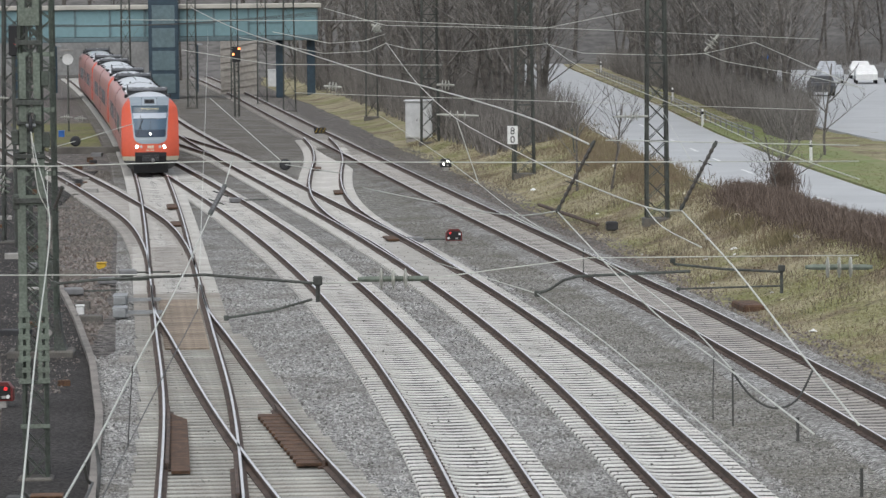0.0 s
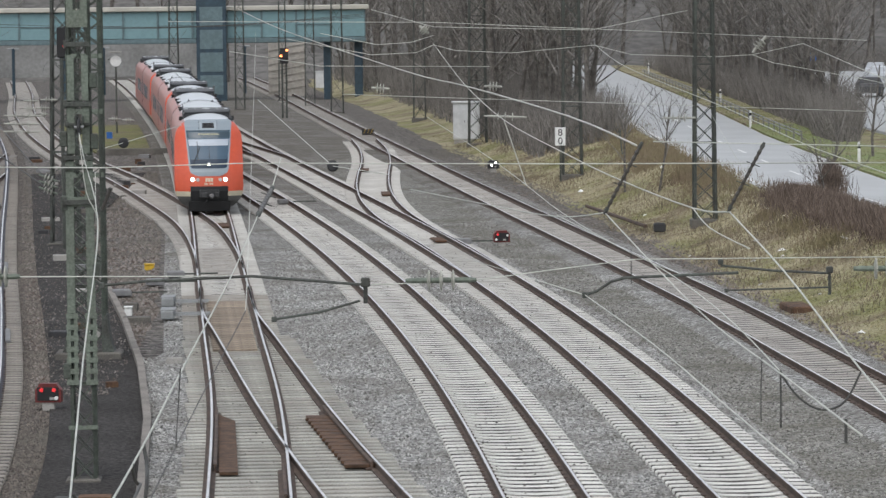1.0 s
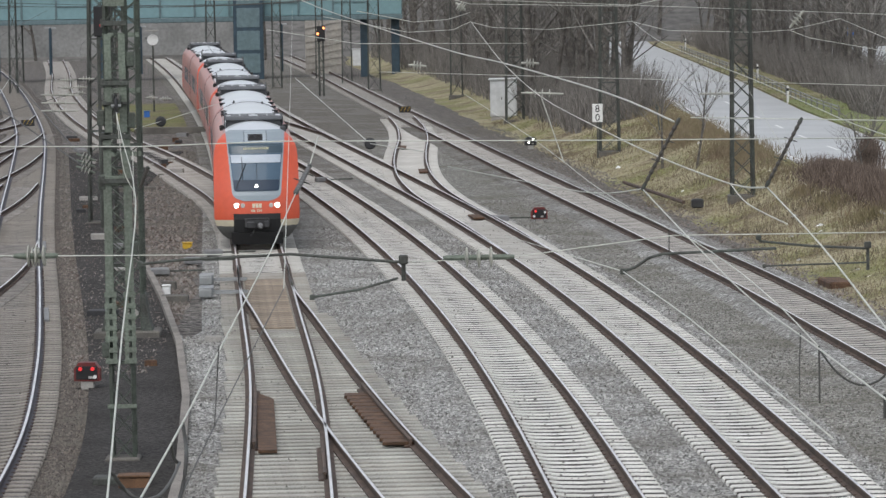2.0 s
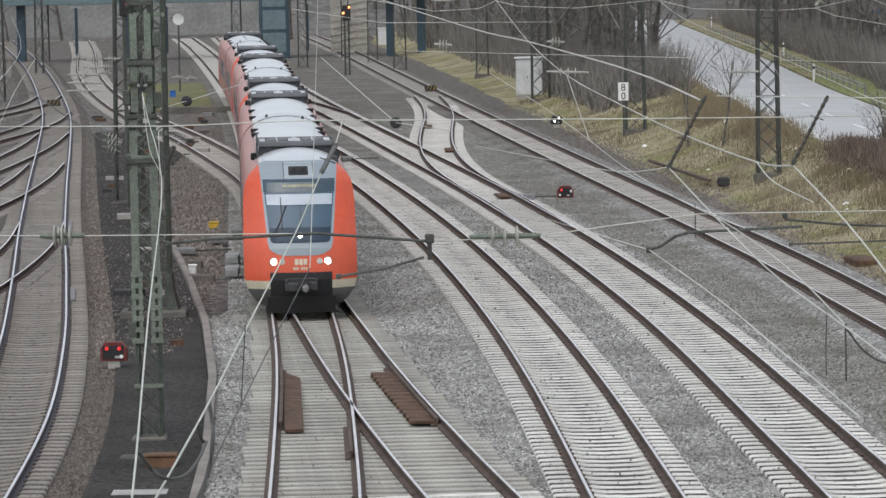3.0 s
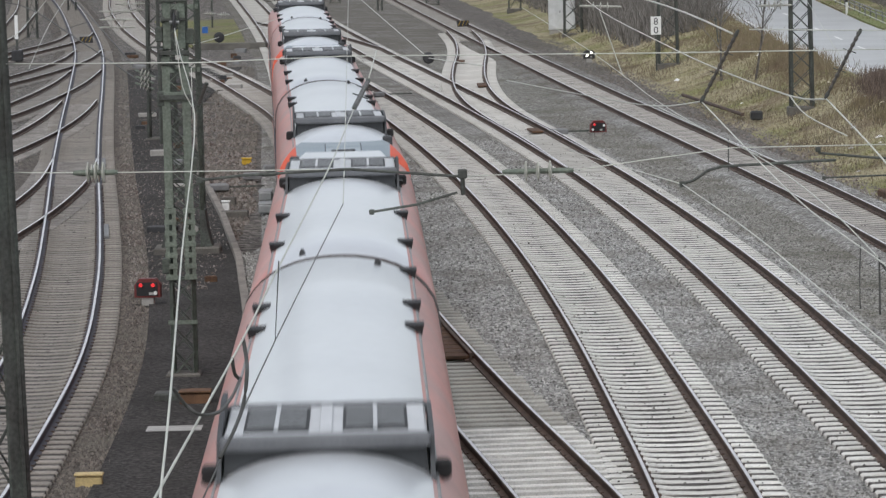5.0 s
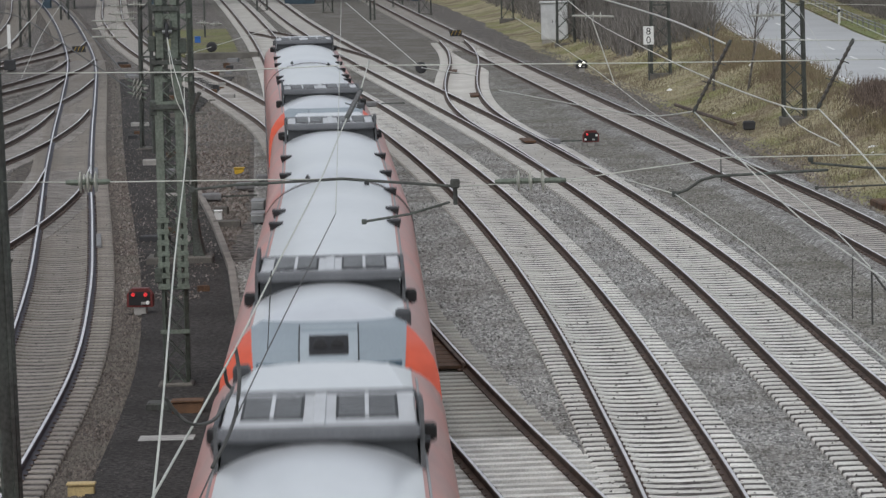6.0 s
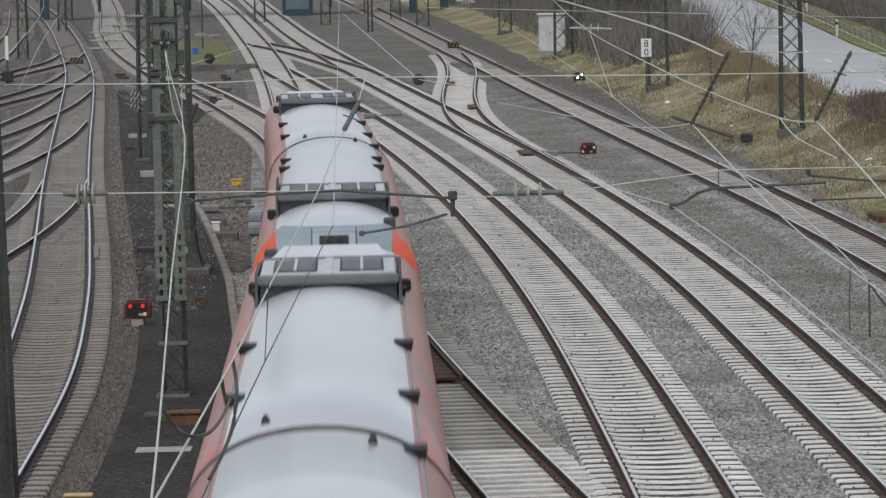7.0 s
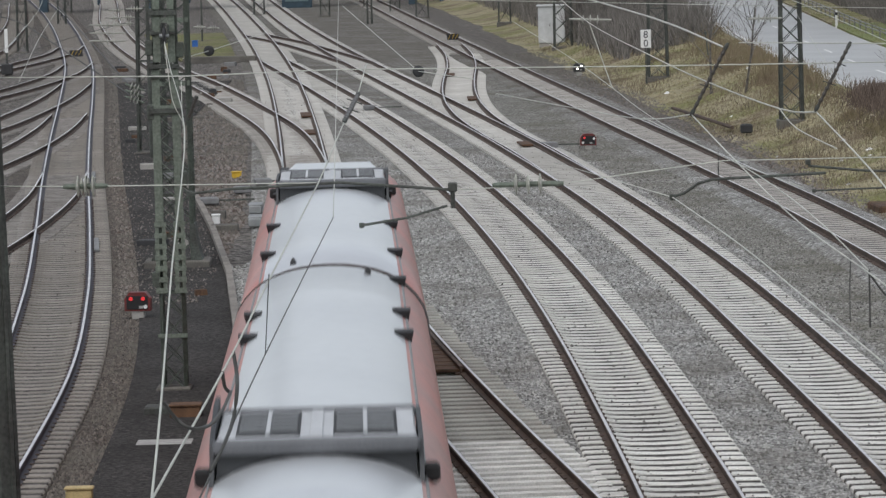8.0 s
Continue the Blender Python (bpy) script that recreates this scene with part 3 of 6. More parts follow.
track("A", "straight main track with polished rails through a set of points", SLEEPER, -140, 470, (112, 215))
track("A2", "branch track leaving the points towards the camera", SLEEPER, 30, 128, (0, 0))
track("B", "curved track on pale concrete sleepers", SLEEPER, -140, 232, (56, 200))
track("C", "curved track on pale concrete sleepers", SLEEPER, -140, 450, (56, 215))
track("D", "outer curved track beside the grassy bank", SLEEPER_AGED, -140, 460, (85, 230))
track("E", "side track leaving the points", SLEEPER_AGED, 136, 426, (150, 215))
track("F", "short link track between two lines", SLEEPER, 131, 252, (150, 240))
track("L", "outer track with bright polished rails", SLEEPER_DARK, -140, 430, (60, 200))
for b in ("LB1", "LB2", "LB3", "LB4", "LB5"):
    track(b, "yard track curving away from the outer track", SLEEPER_YARD, 78, 270, (0, 0), group="yard tracks")
for b in ("M1", "M2"):
    track(b, "distant yard track", SLEEPER_DARK, 170, 390, (0, 0), group="yard tracks")
track("CROSS", "crossover track between two main lines", SLEEPER, 228, 277, (0, 0))
# ---------------------------------------------------------------- the train
CAR_LEN = 25.65
PZ = [0.36, 0.50, 0.72, 0.95, 1.10, 1.60, 2.20, 2.60, 2.90, 3.15, 3.34, 3.50, 3.62, 3.72, 3.80, 3.86, 3.90, 3.93, 3.94]
PW = [0.98, 1.16, 1.33, 1.41, 1.425, 1.425, 1.425, 1.42, 1.41, 1.385, 1.33, 1.22, 1.10, 0.96, 0.80, 0.63, 0.45, 0.24, 0.0]
NZ = [0.30, 0.60, 1.00, 1.40, 1.75, 1.95, 3.30, 3.50, 3.70, 3.85, 3.94]
NS = [0.30, 0.08, 0.0, 0.03, 0.12, 0.22, 1.05, 1.35, 1.95, 2.70, 3.5]


def half_width(z):
    return float(np.interp(z, PZ, PW))


def nose(x, z, out=0.0):
    """A point of the cab front: how far the surface lies behind the tip grows with height and towards the sides."""
    w = max(half_width(z), 1e-3)
    u = min(1.0, abs(x) / w)
    return (x, -(float(np.interp(z, NZ, NS)) + 0.55 * w / 1.42 * u**3) + out, z)


def patch(rows, cols, out, thick=0.02):
    """A curved panel on the cab front. rows: (z, half width, centre)."""
    v, f = [], []
    n = cols + 1
    for z, w, c in rows:
        for i in range(n):
            v.append(nose(c - w + 2 * w * i / cols, z, out))
    k = len(v)
    v += [(x, y - thick - out, z) for x, y, z in v]
    for r in range(len(rows) - 1):
        for i in range(cols):
            q = (r * n + i, r * n + i + 1, (r + 1) * n + i + 1, (r + 1) * n + i)
            f += [q, tuple(k + a for a in reversed(q))]
    edge = [i for i in range(n)] + [r * n + cols for r in range(1, len(rows))] + [(len(rows) - 1) * n + i for i in range(cols - 1, -1, -1)] + [r * n for r in range(len(rows) - 2, 0, -1)]
    for a, b in zip(edge, edge[1:] + edge[:1]):
        f.append((b, a, k + a, k + b))
    return link_mesh("panel", v, f, [BLACK])


def finer(a, n):
    z = np.interp(np.linspace(0, len(a) - 1, n), range(len(a)), a)
    return [float(q) for q in z]


def shell():
    """Body skin: sides, roof, and the rounded cab front."""
    zs = sorted(set(PZ) | {0.42, 0.62, 0.78, 0.98, 1.07, 1.40, 1.75, 1.95, 2.4, 2.75, 3.05, 3.25, 3.30, 3.42, 3.46, 3.56, 3.67, 3.70, 3.765})
    ring = [(half_width(z), z) for z in zs] + [(-half_width(z), z) for z in reversed(zs[:-1])]
    stations = [None, -4.2, -6.0, -10.0, -14.0, -18.0, -22.0, -CAR_LEN + 0.12, -CAR_LEN]
    v, f, s = [], [], []
    n = len(ring)
    for k, st in enumerate(stations):
        for w, z in ring:
            if st is None:
                v.append((w, -(float(np.interp(z, NZ, NS)) + 0.55 * abs(w) / 1.42), z))
            else:
                q = 0.97 if k == len(stations) - 1 else 1.0
                v.append((w * q, st, z * q if z > 2 else z))

    def paint(z, front):
        if z > 3.69:
            return 1
        if z < 0.62:
            return 3
        if front and z < 0.98:
            return 4 if z > 0.78 else 3
        return 0 if front else 2

    for k in range(len(stations) - 1):
        for i in range(n - 1):
            f.append((k * n + i, (k + 1) * n + i, (k + 1) * n + i + 1, k * n + i + 1))
            zm = (ring[i][1] + ring[i + 1][1]) / 2
            s.append(paint(zm, k == 0 and zm < 1.95))
    f.append(tuple((len(stations) - 1) * n + i for i in range(n)))
    s.append(3)
    base = len(v)
    us = [-1, -0.97, -0.9, -0.8, -0.68, -0.55, -0.4, -0.2, 0, 0.2, 0.4, 0.55, 0.68, 0.8, 0.9, 0.97, 1]
    for z in zs:
        for u in us:
            v.append(nose(u * half_width(z), z))
    m = len(us)
    for r in range(len(zs) - 1):
        zm = (zs[r] + zs[r + 1]) / 2
        for i in range(m - 1):
            f.append((base + r * m + i, base + r * m + i + 1, base + (r + 1) * m + i + 1, base + (r + 1) * m + i))
            x = abs((us[i] + us[i + 1]) / 2 * half_width(zm))
            s.append(5 if 3.69 < zm < 3.765 else paint(zm, True))
    return link_mesh("body", v, f, [RED, ROOF, SIDE_RED, APRON, CREAM, CAB_GREY], s, smooth=True)


def slab(x0, x1, y0, y1, lift, high, rows=6):
    """A box that follows the curve of the roof."""
    v, f = [], []
    xs = np.linspace(x0, x1, rows + 1)
    for x in xs:
        z = float(np.interp(abs(x), PW[:7:-1], PZ[:7:-1]))
        v += [(x, y0, z + lift - 0.05), (x, y0, z + lift + high), (x, y1, z + lift + high), (x, y1, z + lift - 0.05)]
    for i in range(rows):
        for k in range(4):
            f.append((i * 4 + k, i * 4 + (k + 1) % 4, i * 4 + 4 + (k + 1) % 4, i * 4 + 4 + k))
    f += [(3, 2, 1, 0), tuple(rows * 4 + k for k in range(4))]
    return Build().add(v, f)


def roof_z(x):
    return float(np.interp(abs(x), PW[:7:-1], PZ[:7:-1]))


def disc(x, z, r, out, thick=0.05):
    c = nose(x, z)
    return Build().lathe((c[0], c[1] - thick, z), (c[0], c[1] + out, z), [(0, r), (0.8, r), (1, r * 0.85)], 16)


def build_car(rear):
    """Rear cars run cab last and carry their cooling unit further from the cab, behind a pale cover."""
    car = thing("railcar", "red diesel railcar with silver roof running cab last" if rear else "red diesel railcar with silver roof, grey cab, lit headlights", "train car", "cars of the train")
    body = part("body", shell(), None, car)
    windscreen = patch([(1.885, 0.66, 0), (1.90, 0.715, 0), (1.925, 0.745, 0)] + [(z, 0.762 + 0.105 * (z - 1.96), 0) for z in finer([1.96, 3.06], 9)], 18, 0.022)
    windscreen.materials[0] = WINDSCREEN
    ws = part("windscreen", windscreen, None, car, "dark blue-tinted windscreen")
    band = patch([(z, 0.90 + 0.07 * (z - 3.09), 0) for z in (3.065, 3.15, 3.22, 3.30, 3.335, 3.37)], 18, 0.03)
    band.materials[0] = glass_dark
    disp = part("destination_display", band, None, car, "dark destination display with amber writing")
    mask = patch([(z, float(np.interp(z, [1.58, 1.62, 1.68, 1.76, 1.9, 3.4, 3.72], [0.42, 0.58, 0.71, 0.79, 0.825, 0.965, 1.0])), 0) for z in (1.58, 1.62, 1.66, 1.70, 1.75, 1.82, 1.9, 1.95, 2.2, 2.5, 2.8, 3.065, 3.15, 3.22, 3.30, 3.335, 3.37, 3.42, 3.5, 3.56, 3.62, 3.67, 3.70, 3.72)], 18, 0.014)
    mask.materials[0] = CAB_GREY
    part("cab_mask", mask, None, car, "grey surround of the windscreen")
    pale_band = patch([(z, 0.84 + 0.105 * (z - 2.7) - 0.03, 0) for z in (2.77, 2.85, 2.93, 3.02)], 18, 0.045)
    pale_band.materials[0] = BAND_PALE
    part("windscreen_band", pale_band, None, ws, "pale band across the upper windscreen")
    sill = patch([(1.90, 0.66, 0), (1.92, 0.71, 0)] + [(z, 0.745 + 0.105 * (z - 1.96), 0) for z in (1.95, 2.02, 2.10, 2.18, 2.24)], 18, 0.04)
    sill.materials[0] = glass_navy
    part("dashboard", sill, None, ws, "dark dashboard behind the glass")
    part("centre_bar", Build().bar(nose(-0.02, 2.25, 0.045), nose(-0.02, 2.78, 0.045), 0.012), BLACK, ws)
    rng = random.Random(5)
    x = -0.42
    while x < 0.40:
        w = rng.uniform(0.018, 0.042)
        b = patch([(3.185, w / 2, x), (3.25, w / 2, x)], 1, 0.042)
        b.materials[0] = AMBER
        part("letter_bar", b, None, disp)
        x += w + 0.022
    for sx, rest in ((0.5, 0.8),):
        a, c = nose(sx * 1.35, 1.98, 0.05), nose(sx - rest * 0.2, 2.75, 0.05)
        part("wiper", Build().tube([a, c], 0.014, 5).tube([nose(sx * 0.9, 2.2, 0.06), nose(sx * 0.95, 2.95, 0.05)], 0.012, 5), BLACK, ws)
    part("lamp_ring", disc(0, 2.04, 0.085, 0.06), STEEL_PALE, car)
    part("head_lamp", disc(0, 2.04, 0.052, 0.07), LAMP_ON, car, "lit round lamp under the windscreen")
    for sx in (-1, 1):
        part("head_lamp", disc(0.68 * sx, 1.44, 0.078, 0.03), LAMP_ON, car, "lit white headlight")
        part("marker_lamp", disc(0.47 * sx, 1.44, 0.075, 0.025), LAMP_OFF, car, "unlit marker lamp")
        part("lamp_ring", disc(0.68 * sx, 1.44, 0.105, 0.015), STEEL_PALE, car)
    for i, w in enumerate((0.09, 0.09, 0.09)):
        b = patch([(1.36, w / 2, -0.11 + i * 0.11), (1.50, w / 2, -0.11 + i * 0.11)], 2, 0.012)
        b.materials[0] = CREAM
        part("emblem_bar", b, None, car)
    for x in (-0.14, -0.08, -0.02, 0.08, 0.13, 0.18):
        b = patch([(1.24, 0.02, x), (1.31, 0.02, x)], 1, 0.012)
        b.materials[0] = CREAM
        part("number_bar", b, None, car)
    recess = patch([(z, 0.78, 0) for z in (0.60, 0.7, 0.9, 1.0, 1.18)], 10, 0.02)
    part("coupler_recess", recess, None, car, "black opening around the coupler")
    cp = Build().box(-0.42, -0.15, 0.72, 0.42, 0.12, 1.04, 0.04).box(-0.40, 0.1, 0.74, -0.22, 0.2, 0.96, 0.03).box(0.08, 0.1, 0.72, 0.34, 0.2, 0.94, 0.03).box(-0.36, 0.08, 1.0, 0.36, 0.14, 1.05, 0.01)
    part("coupler", cp, COUPLER, car, "dark iron automatic coupler")
    part("coupler_hook", Build().lathe((-0.1, 0.1, 0.8), (-0.1, 0.42, 0.8), [(0, 0.10), (0.6, 0.09), (1, 0.05)]), SKIRT, car)
    part("air_hose", Build().tube([(0.1, 0.17, 0.66), (0.16, 0.28, 0.55), (0.24, 0.25, 0.46)], 0.025), BLACK, car)
    plough = Build()
    v = []
    for z, o in ((0.2, -0.05), (0.58, 0.06)):
        for xx in np.linspace(-0.86, 0.86, 13):
            v.append((xx, -0.02 - 0.5 * abs(xx / 1.3) ** 3 + o, z))
    v += [(a, b - 0.25, c) for a, b, c in v]
    q = []
    for i in range(12):
        q += [(i, i + 1, 14 + i, 13 + i), (27 + i, 26 + i, 39 + i, 40 + i), (26 + i, 27 + i, i + 1, i), (13 + i, 14 + i, 40 + i, 39 + i)]
    part("plough", plough.add(v, q), BLACK, car, "black rail guard")
    # air intake on the cab roof
    hatch = patch([(z, 0.37, 0) for z in (3.39, 3.45, 3.50, 3.56, 3.66, 3.73)], 4, 0.03)
    hatch.materials[0] = CAB_PALE
    ho = part("intake_frame", hatch, None, car)
    hole = patch([(z, 0.25, 0) for z in (3.46, 3.50, 3.58, 3.65)], 4, 0.045)
    for sx in (-0.375, 0.375):
        part("hatch_joint", Build().tube([nose(sx, z, 0.034) for z in (3.38, 3.5, 3.6, 3.7, 3.74)], 0.009, 4), DARK, ho)
    part("intake_opening", hole, None, ho)
    for sx in (-0.11, 0.11):
        part("fan", Build().lathe(nose(sx, 3.55, 0.02), nose(sx, 3.55, 0.07), [(0, 0.09), (1, 0.085)], 12), DARK, ho)
    # cooling unit across the roof
    u0, u1 = (-7.5, -10.45) if rear else (-5.5, -7.95)
    unit = part("cooling_unit", Build().add([(-0.97, u0 - 0.06, 3.60), (0.97, u0 - 0.06, 3.60), (0.97, u1 + 0.06, 3.60), (-0.97, u1 + 0.06, 3.60), (-0.94, u0 - 0.12, 4.04), (0.94, u0 - 0.12, 4.04), (0.94, u1 + 0.12, 4.04), (-0.94, u1 + 0.12, 4.04)],
                [(0, 1, 5, 4), (1, 2, 6, 5), (2, 3, 7, 6), (3, 0, 4, 7)]), UNIT_DARK, car, "dark cooling unit on the roof")
    part("cooling_top", Build().box(-0.96, u1 + 0.1, 4.02, 0.96, u0 - 0.1, 4.075, 0.02), UNIT_PALE, unit, "pale grey top of the cooling unit")
    for y0, y1 in ((u0 - 0.14, u0 + 0.03), (u1 - 0.03, u1 + 0.14)):
        part("cooling_bar", Build().box(-0.985, y0, 3.965, 0.985, y1, 4.10, 0.03), UNIT_BAR, unit, "grey rounded bar along the cooling unit")
    part("cooling_divider", Build().box(-0.06, u1 + 0.2, 4.07, 0.06, u0 - 0.2, 4.10, 0.008), UNIT_PALE, unit)
    g0, g1 = (u1 + 0.75, u0 - 0.35) if rear else (u1 + 0.3, u0 - 0.45)
    for x0 in (-0.78, 0.16):
        g = part("grille", Build().box(x0, g0, 4.065, x0 + 0.62, g1, 4.088, 0.006), BLACK, unit, "dark grille")
        for k in range(6):
            y = g0 + 0.08 + k * (g1 - g0 - 0.12) / 6
            part("louvre", Build().box(x0 + 0.03, y, 4.087, x0 + 0.59, y + 0.09, 4.106, 0.003), UNIT_GREY, g)
        part("grille_bar", Build().box(x0 + 0.29, g0, 4.088, x0 + 0.33, g1, 4.11, 0.003), UNIT_PALE, g)
    if rear:
        v = [(sx * w, y, z) for z in (3.72, 4.03) for y, w, sx in ((-4.6, 0.72, -1), (-4.6, 0.72, 1), (u0, 0.90, 1), (u0, 0.90, -1))]
        part("roof_cover", Build().add(v, [(4, 5, 6, 7), (0, 1, 5, 4), (1, 2, 6, 5), (3, 0, 4, 7)]), ROOF, unit, "pale tapered cover on the roof")
    for sx in (-1, 1):
        h = 4.24 if sx > 0 else 4.11
        v = [(sx * 1.0 + e, y, z) for e in (-0.022, 0.022) for y, z in ((u0 + 0.25, 3.62), (u0 - 0.2, 4.06), (u1 + 0.9, h), (u1 + 0.2, h), (u1 - 0.15, 3.62))]
        part("side_flap", Build().add(v, [(0, 1, 2, 3, 4), (9, 8, 7, 6, 5), (0, 5, 6, 1), (1, 6, 7, 2), (2, 7, 8, 3), (3, 8, 9, 4), (4, 9, 5, 0)]), UNIT_DARK, unit, "dark end plate of the cooling unit")
        part("flap_bracket", Build().box(sx * 1.1 - 0.08, u0 - 0.5, 3.62, sx * 1.1 + 0.08, u0 - 0.34, 3.80, 0.03), BLACK, unit)
        part("roof_rail", Build().tube([(sx * 1.04, -3.0, 3.66), (sx * 1.04, -CAR_LEN + 0.4, 3.66)], 0.02, 5), STEEL_PALE, car)
        for d in ((16.1, 9.0, 21.5) if rear else (18.05, 20.75, 25.3)):
            if d == 25.3 and sx > 0:
                continue
            z = roof_z(1.0)
            v = [(sx * x, -d + y, z + h) for h, y0, y1, x0, x1 in ((-0.08, -0.14, 0.08, 0.93, 1.06), (0.09, -0.26, 0.16, 0.86, 1.10)) for x, y in ((x0, y0), (x1, y0), (x1, y1), (x0, y1))]
            b = Build().add(v, [(3, 2, 1, 0), (4, 5, 6, 7), (0, 1, 5, 4), (1, 2, 6, 5), (2, 3, 7, 6), (3, 0, 4, 7)])
            part("roof_vent", b, DARK, car, "small dark roof vent")
    part("roof_vent", Build().box(-1.06, -2.95, 3.58, -0.86, -2.6, 3.84, 0.03), UNIT_DARK, car)
    part("aerial", Build().lathe((-0.55, -24.9, 3.86), (-0.55, -24.9, 3.97), [(0, 0.05), (0.5, 0.045), (1, 0.015)]), DARK, car)
    # gangway to the next car
    gv = Build()
    for y0 in (-CAR_LEN - 0.02, -CAR_LEN - 0.09, -CAR_LEN - 0.16):
        ring = [(half_width(z) * 1.003, y0, z * 1.002) for z in PZ[2:]] + [(-half_width(z) * 1.003, y0, z * 1.002) for z in reversed(PZ[2:-1])]
        ring2 = [(x * 0.985, y - 0.05, z) for x, y, z in ring]
        k = len(ring)
        gv.add(ring + ring2, [(i, i + 1, k + i + 1, k + i) for i in range(k - 1)] + [tuple(range(k)), tuple(range(2 * k - 1, k - 1, -1))])
    part("gangway", gv, GANGWAY, car, "dark rubber gangway bellows")
    # windows and doors along the sides
    for sx in (-1, 1):
        for y in (-3.3, -9.6, -11.6, -13.6, -15.6, -17.6, -19.6, -24.0):
            a, b = (y - 0.75, y + 0.75) if y != -3.3 else (y - 0.4, y + 0.4)
            zs = (1.75, 2.1, 2.45, 2.62)
            v = [(sx * (half_width(z) + 0.006), yy, z) for z in zs for yy in (a, b)]
            v += [(sx * (half_width(z) - 0.03), yy, z) for z in zs for yy in (a, b)]
            q = [(2 * i, 2 * i + 1, 2 * i + 3, 2 * i + 2) for i in range(3)] + [(8, 9, 1, 0), (6, 7, 15, 14), (0, 2, 4, 6, 14, 12, 10, 8), (1, 9, 11, 13, 15, 7, 5, 3)]
            part("window", Build().add(v, q), WINDSCREEN, car, "dark side window")
        for y in (-7.4, -21.8):
            zs = (0.75, 1.3, 2.0, 2.6, 2.85)
            for e in (-0.68, 0.68):
                v = [(sx * (half_width(z) + 0.01), y + e + d, z) for z in zs for d in (-0.02, 0.02)] + [(sx * (half_width(z) - 0.02), y + e + d, z) for z in zs for d in (-0.02, 0.02)]
                q = [(2 * i, 2 * i + 1, 2 * i + 3, 2 * i + 2) for i in range(4)]
                part("door_joint", Build().add(v, q), DARK, car)
    # bogies
    for y in (-3.9, -21.7):
        bg = part("bogie", Build().box(-1.1, y - 1.5, 0.42, -0.95, y + 1.5, 0.72, 0.03).box(0.95, y - 1.5, 0.42, 1.1, y + 1.5, 0.72, 0.03).box(-0.95, y - 0.3, 0.45, 0.95, y + 0.3, 0.68, 0.03), DARK, car)
        for e in (-1.2, 1.2):
            part("wheelset", Build().lathe((-0.82, y + e, 0.63), (0.82, y + e, 0.63), [(0, 0.43), (0.03, 0.46), (0.07, 0.43), (0.075, 0.09), (0.925, 0.09), (0.93, 0.43), (0.97, 0.46), (1, 0.43)], 20), STEEL_PALE, bg)
    part("underfloor", Build().box(-1.15, -20.0, 0.32, 1.15, -5.9, 0.75, 0.05), DARK, car)
    return car


glass_dark = glass("display_glass", (0.05, 0.078, 0.10))
glass_navy = glass("dashboard_glass", (0.030, 0.046, 0.072), 0.35, 0.0)
GANGWAY = material("bellows_rubber", (0.11, 0.095, 0.092), 0.8, vary=0.2)
CARS = [build_car(False), build_car(True)]
for c in CARS:
    c.scale = (0.985, 1.0, 1.03)
for k in range(4):
    CARS.append(copy_thing(CARS[k % 2], Matrix.Identity(4)))

UNIT = 51.9
SPOTS = curve_of([(205.0, 0), (154.0, 1.5), (136.8, 2.0), (85.8, 3.5), (67.3, 4.0), (49.9, 4.5), (-1.7, 6.0), (-18.8, 6.5), (-36.1, 7.0), (-53.2, 7.5), (-70.5, 8.0)], 0.05)[:, ::-1]


def front_at(t):
    """Place along the line, in metres from the camera, of the leading cab."""
    return float(np.interp(t, SPOTS[:, 0], SPOTS[:, 1]))


def car_pose(y_front, turned):
    """A car stands on the line by its two bogies."""
    pts = []
    for back in (3.9, 21.7):
        y = y_front + back
        x, _ = track_at("A", y)
        pts.append(Vector((x, y, RAIL_TOP - 0.17)))
    way = (pts[0] - pts[1]).normalized()
    tip = pts[0] + way * 3.9
    turn = math.degrees(math.atan2(-way.x, way.y))
    if turned:
        tail = pts[0] - way * (CAR_LEN - 3.9)
        return pose(*tail, 0, 0, turn + 180)
    return pose(*tip, 0, 0, turn)


def motions():
    times = [round(0.25 * i, 2) for i in range(33)]
    for k, c in enumerate(CARS):
        back = UNIT * (k // 2) + (CAR_LEN + 0.25) * (k % 2)
        walk(c, [(t, car_pose(front_at(t) + back, k % 2 == 1)) for t in times])


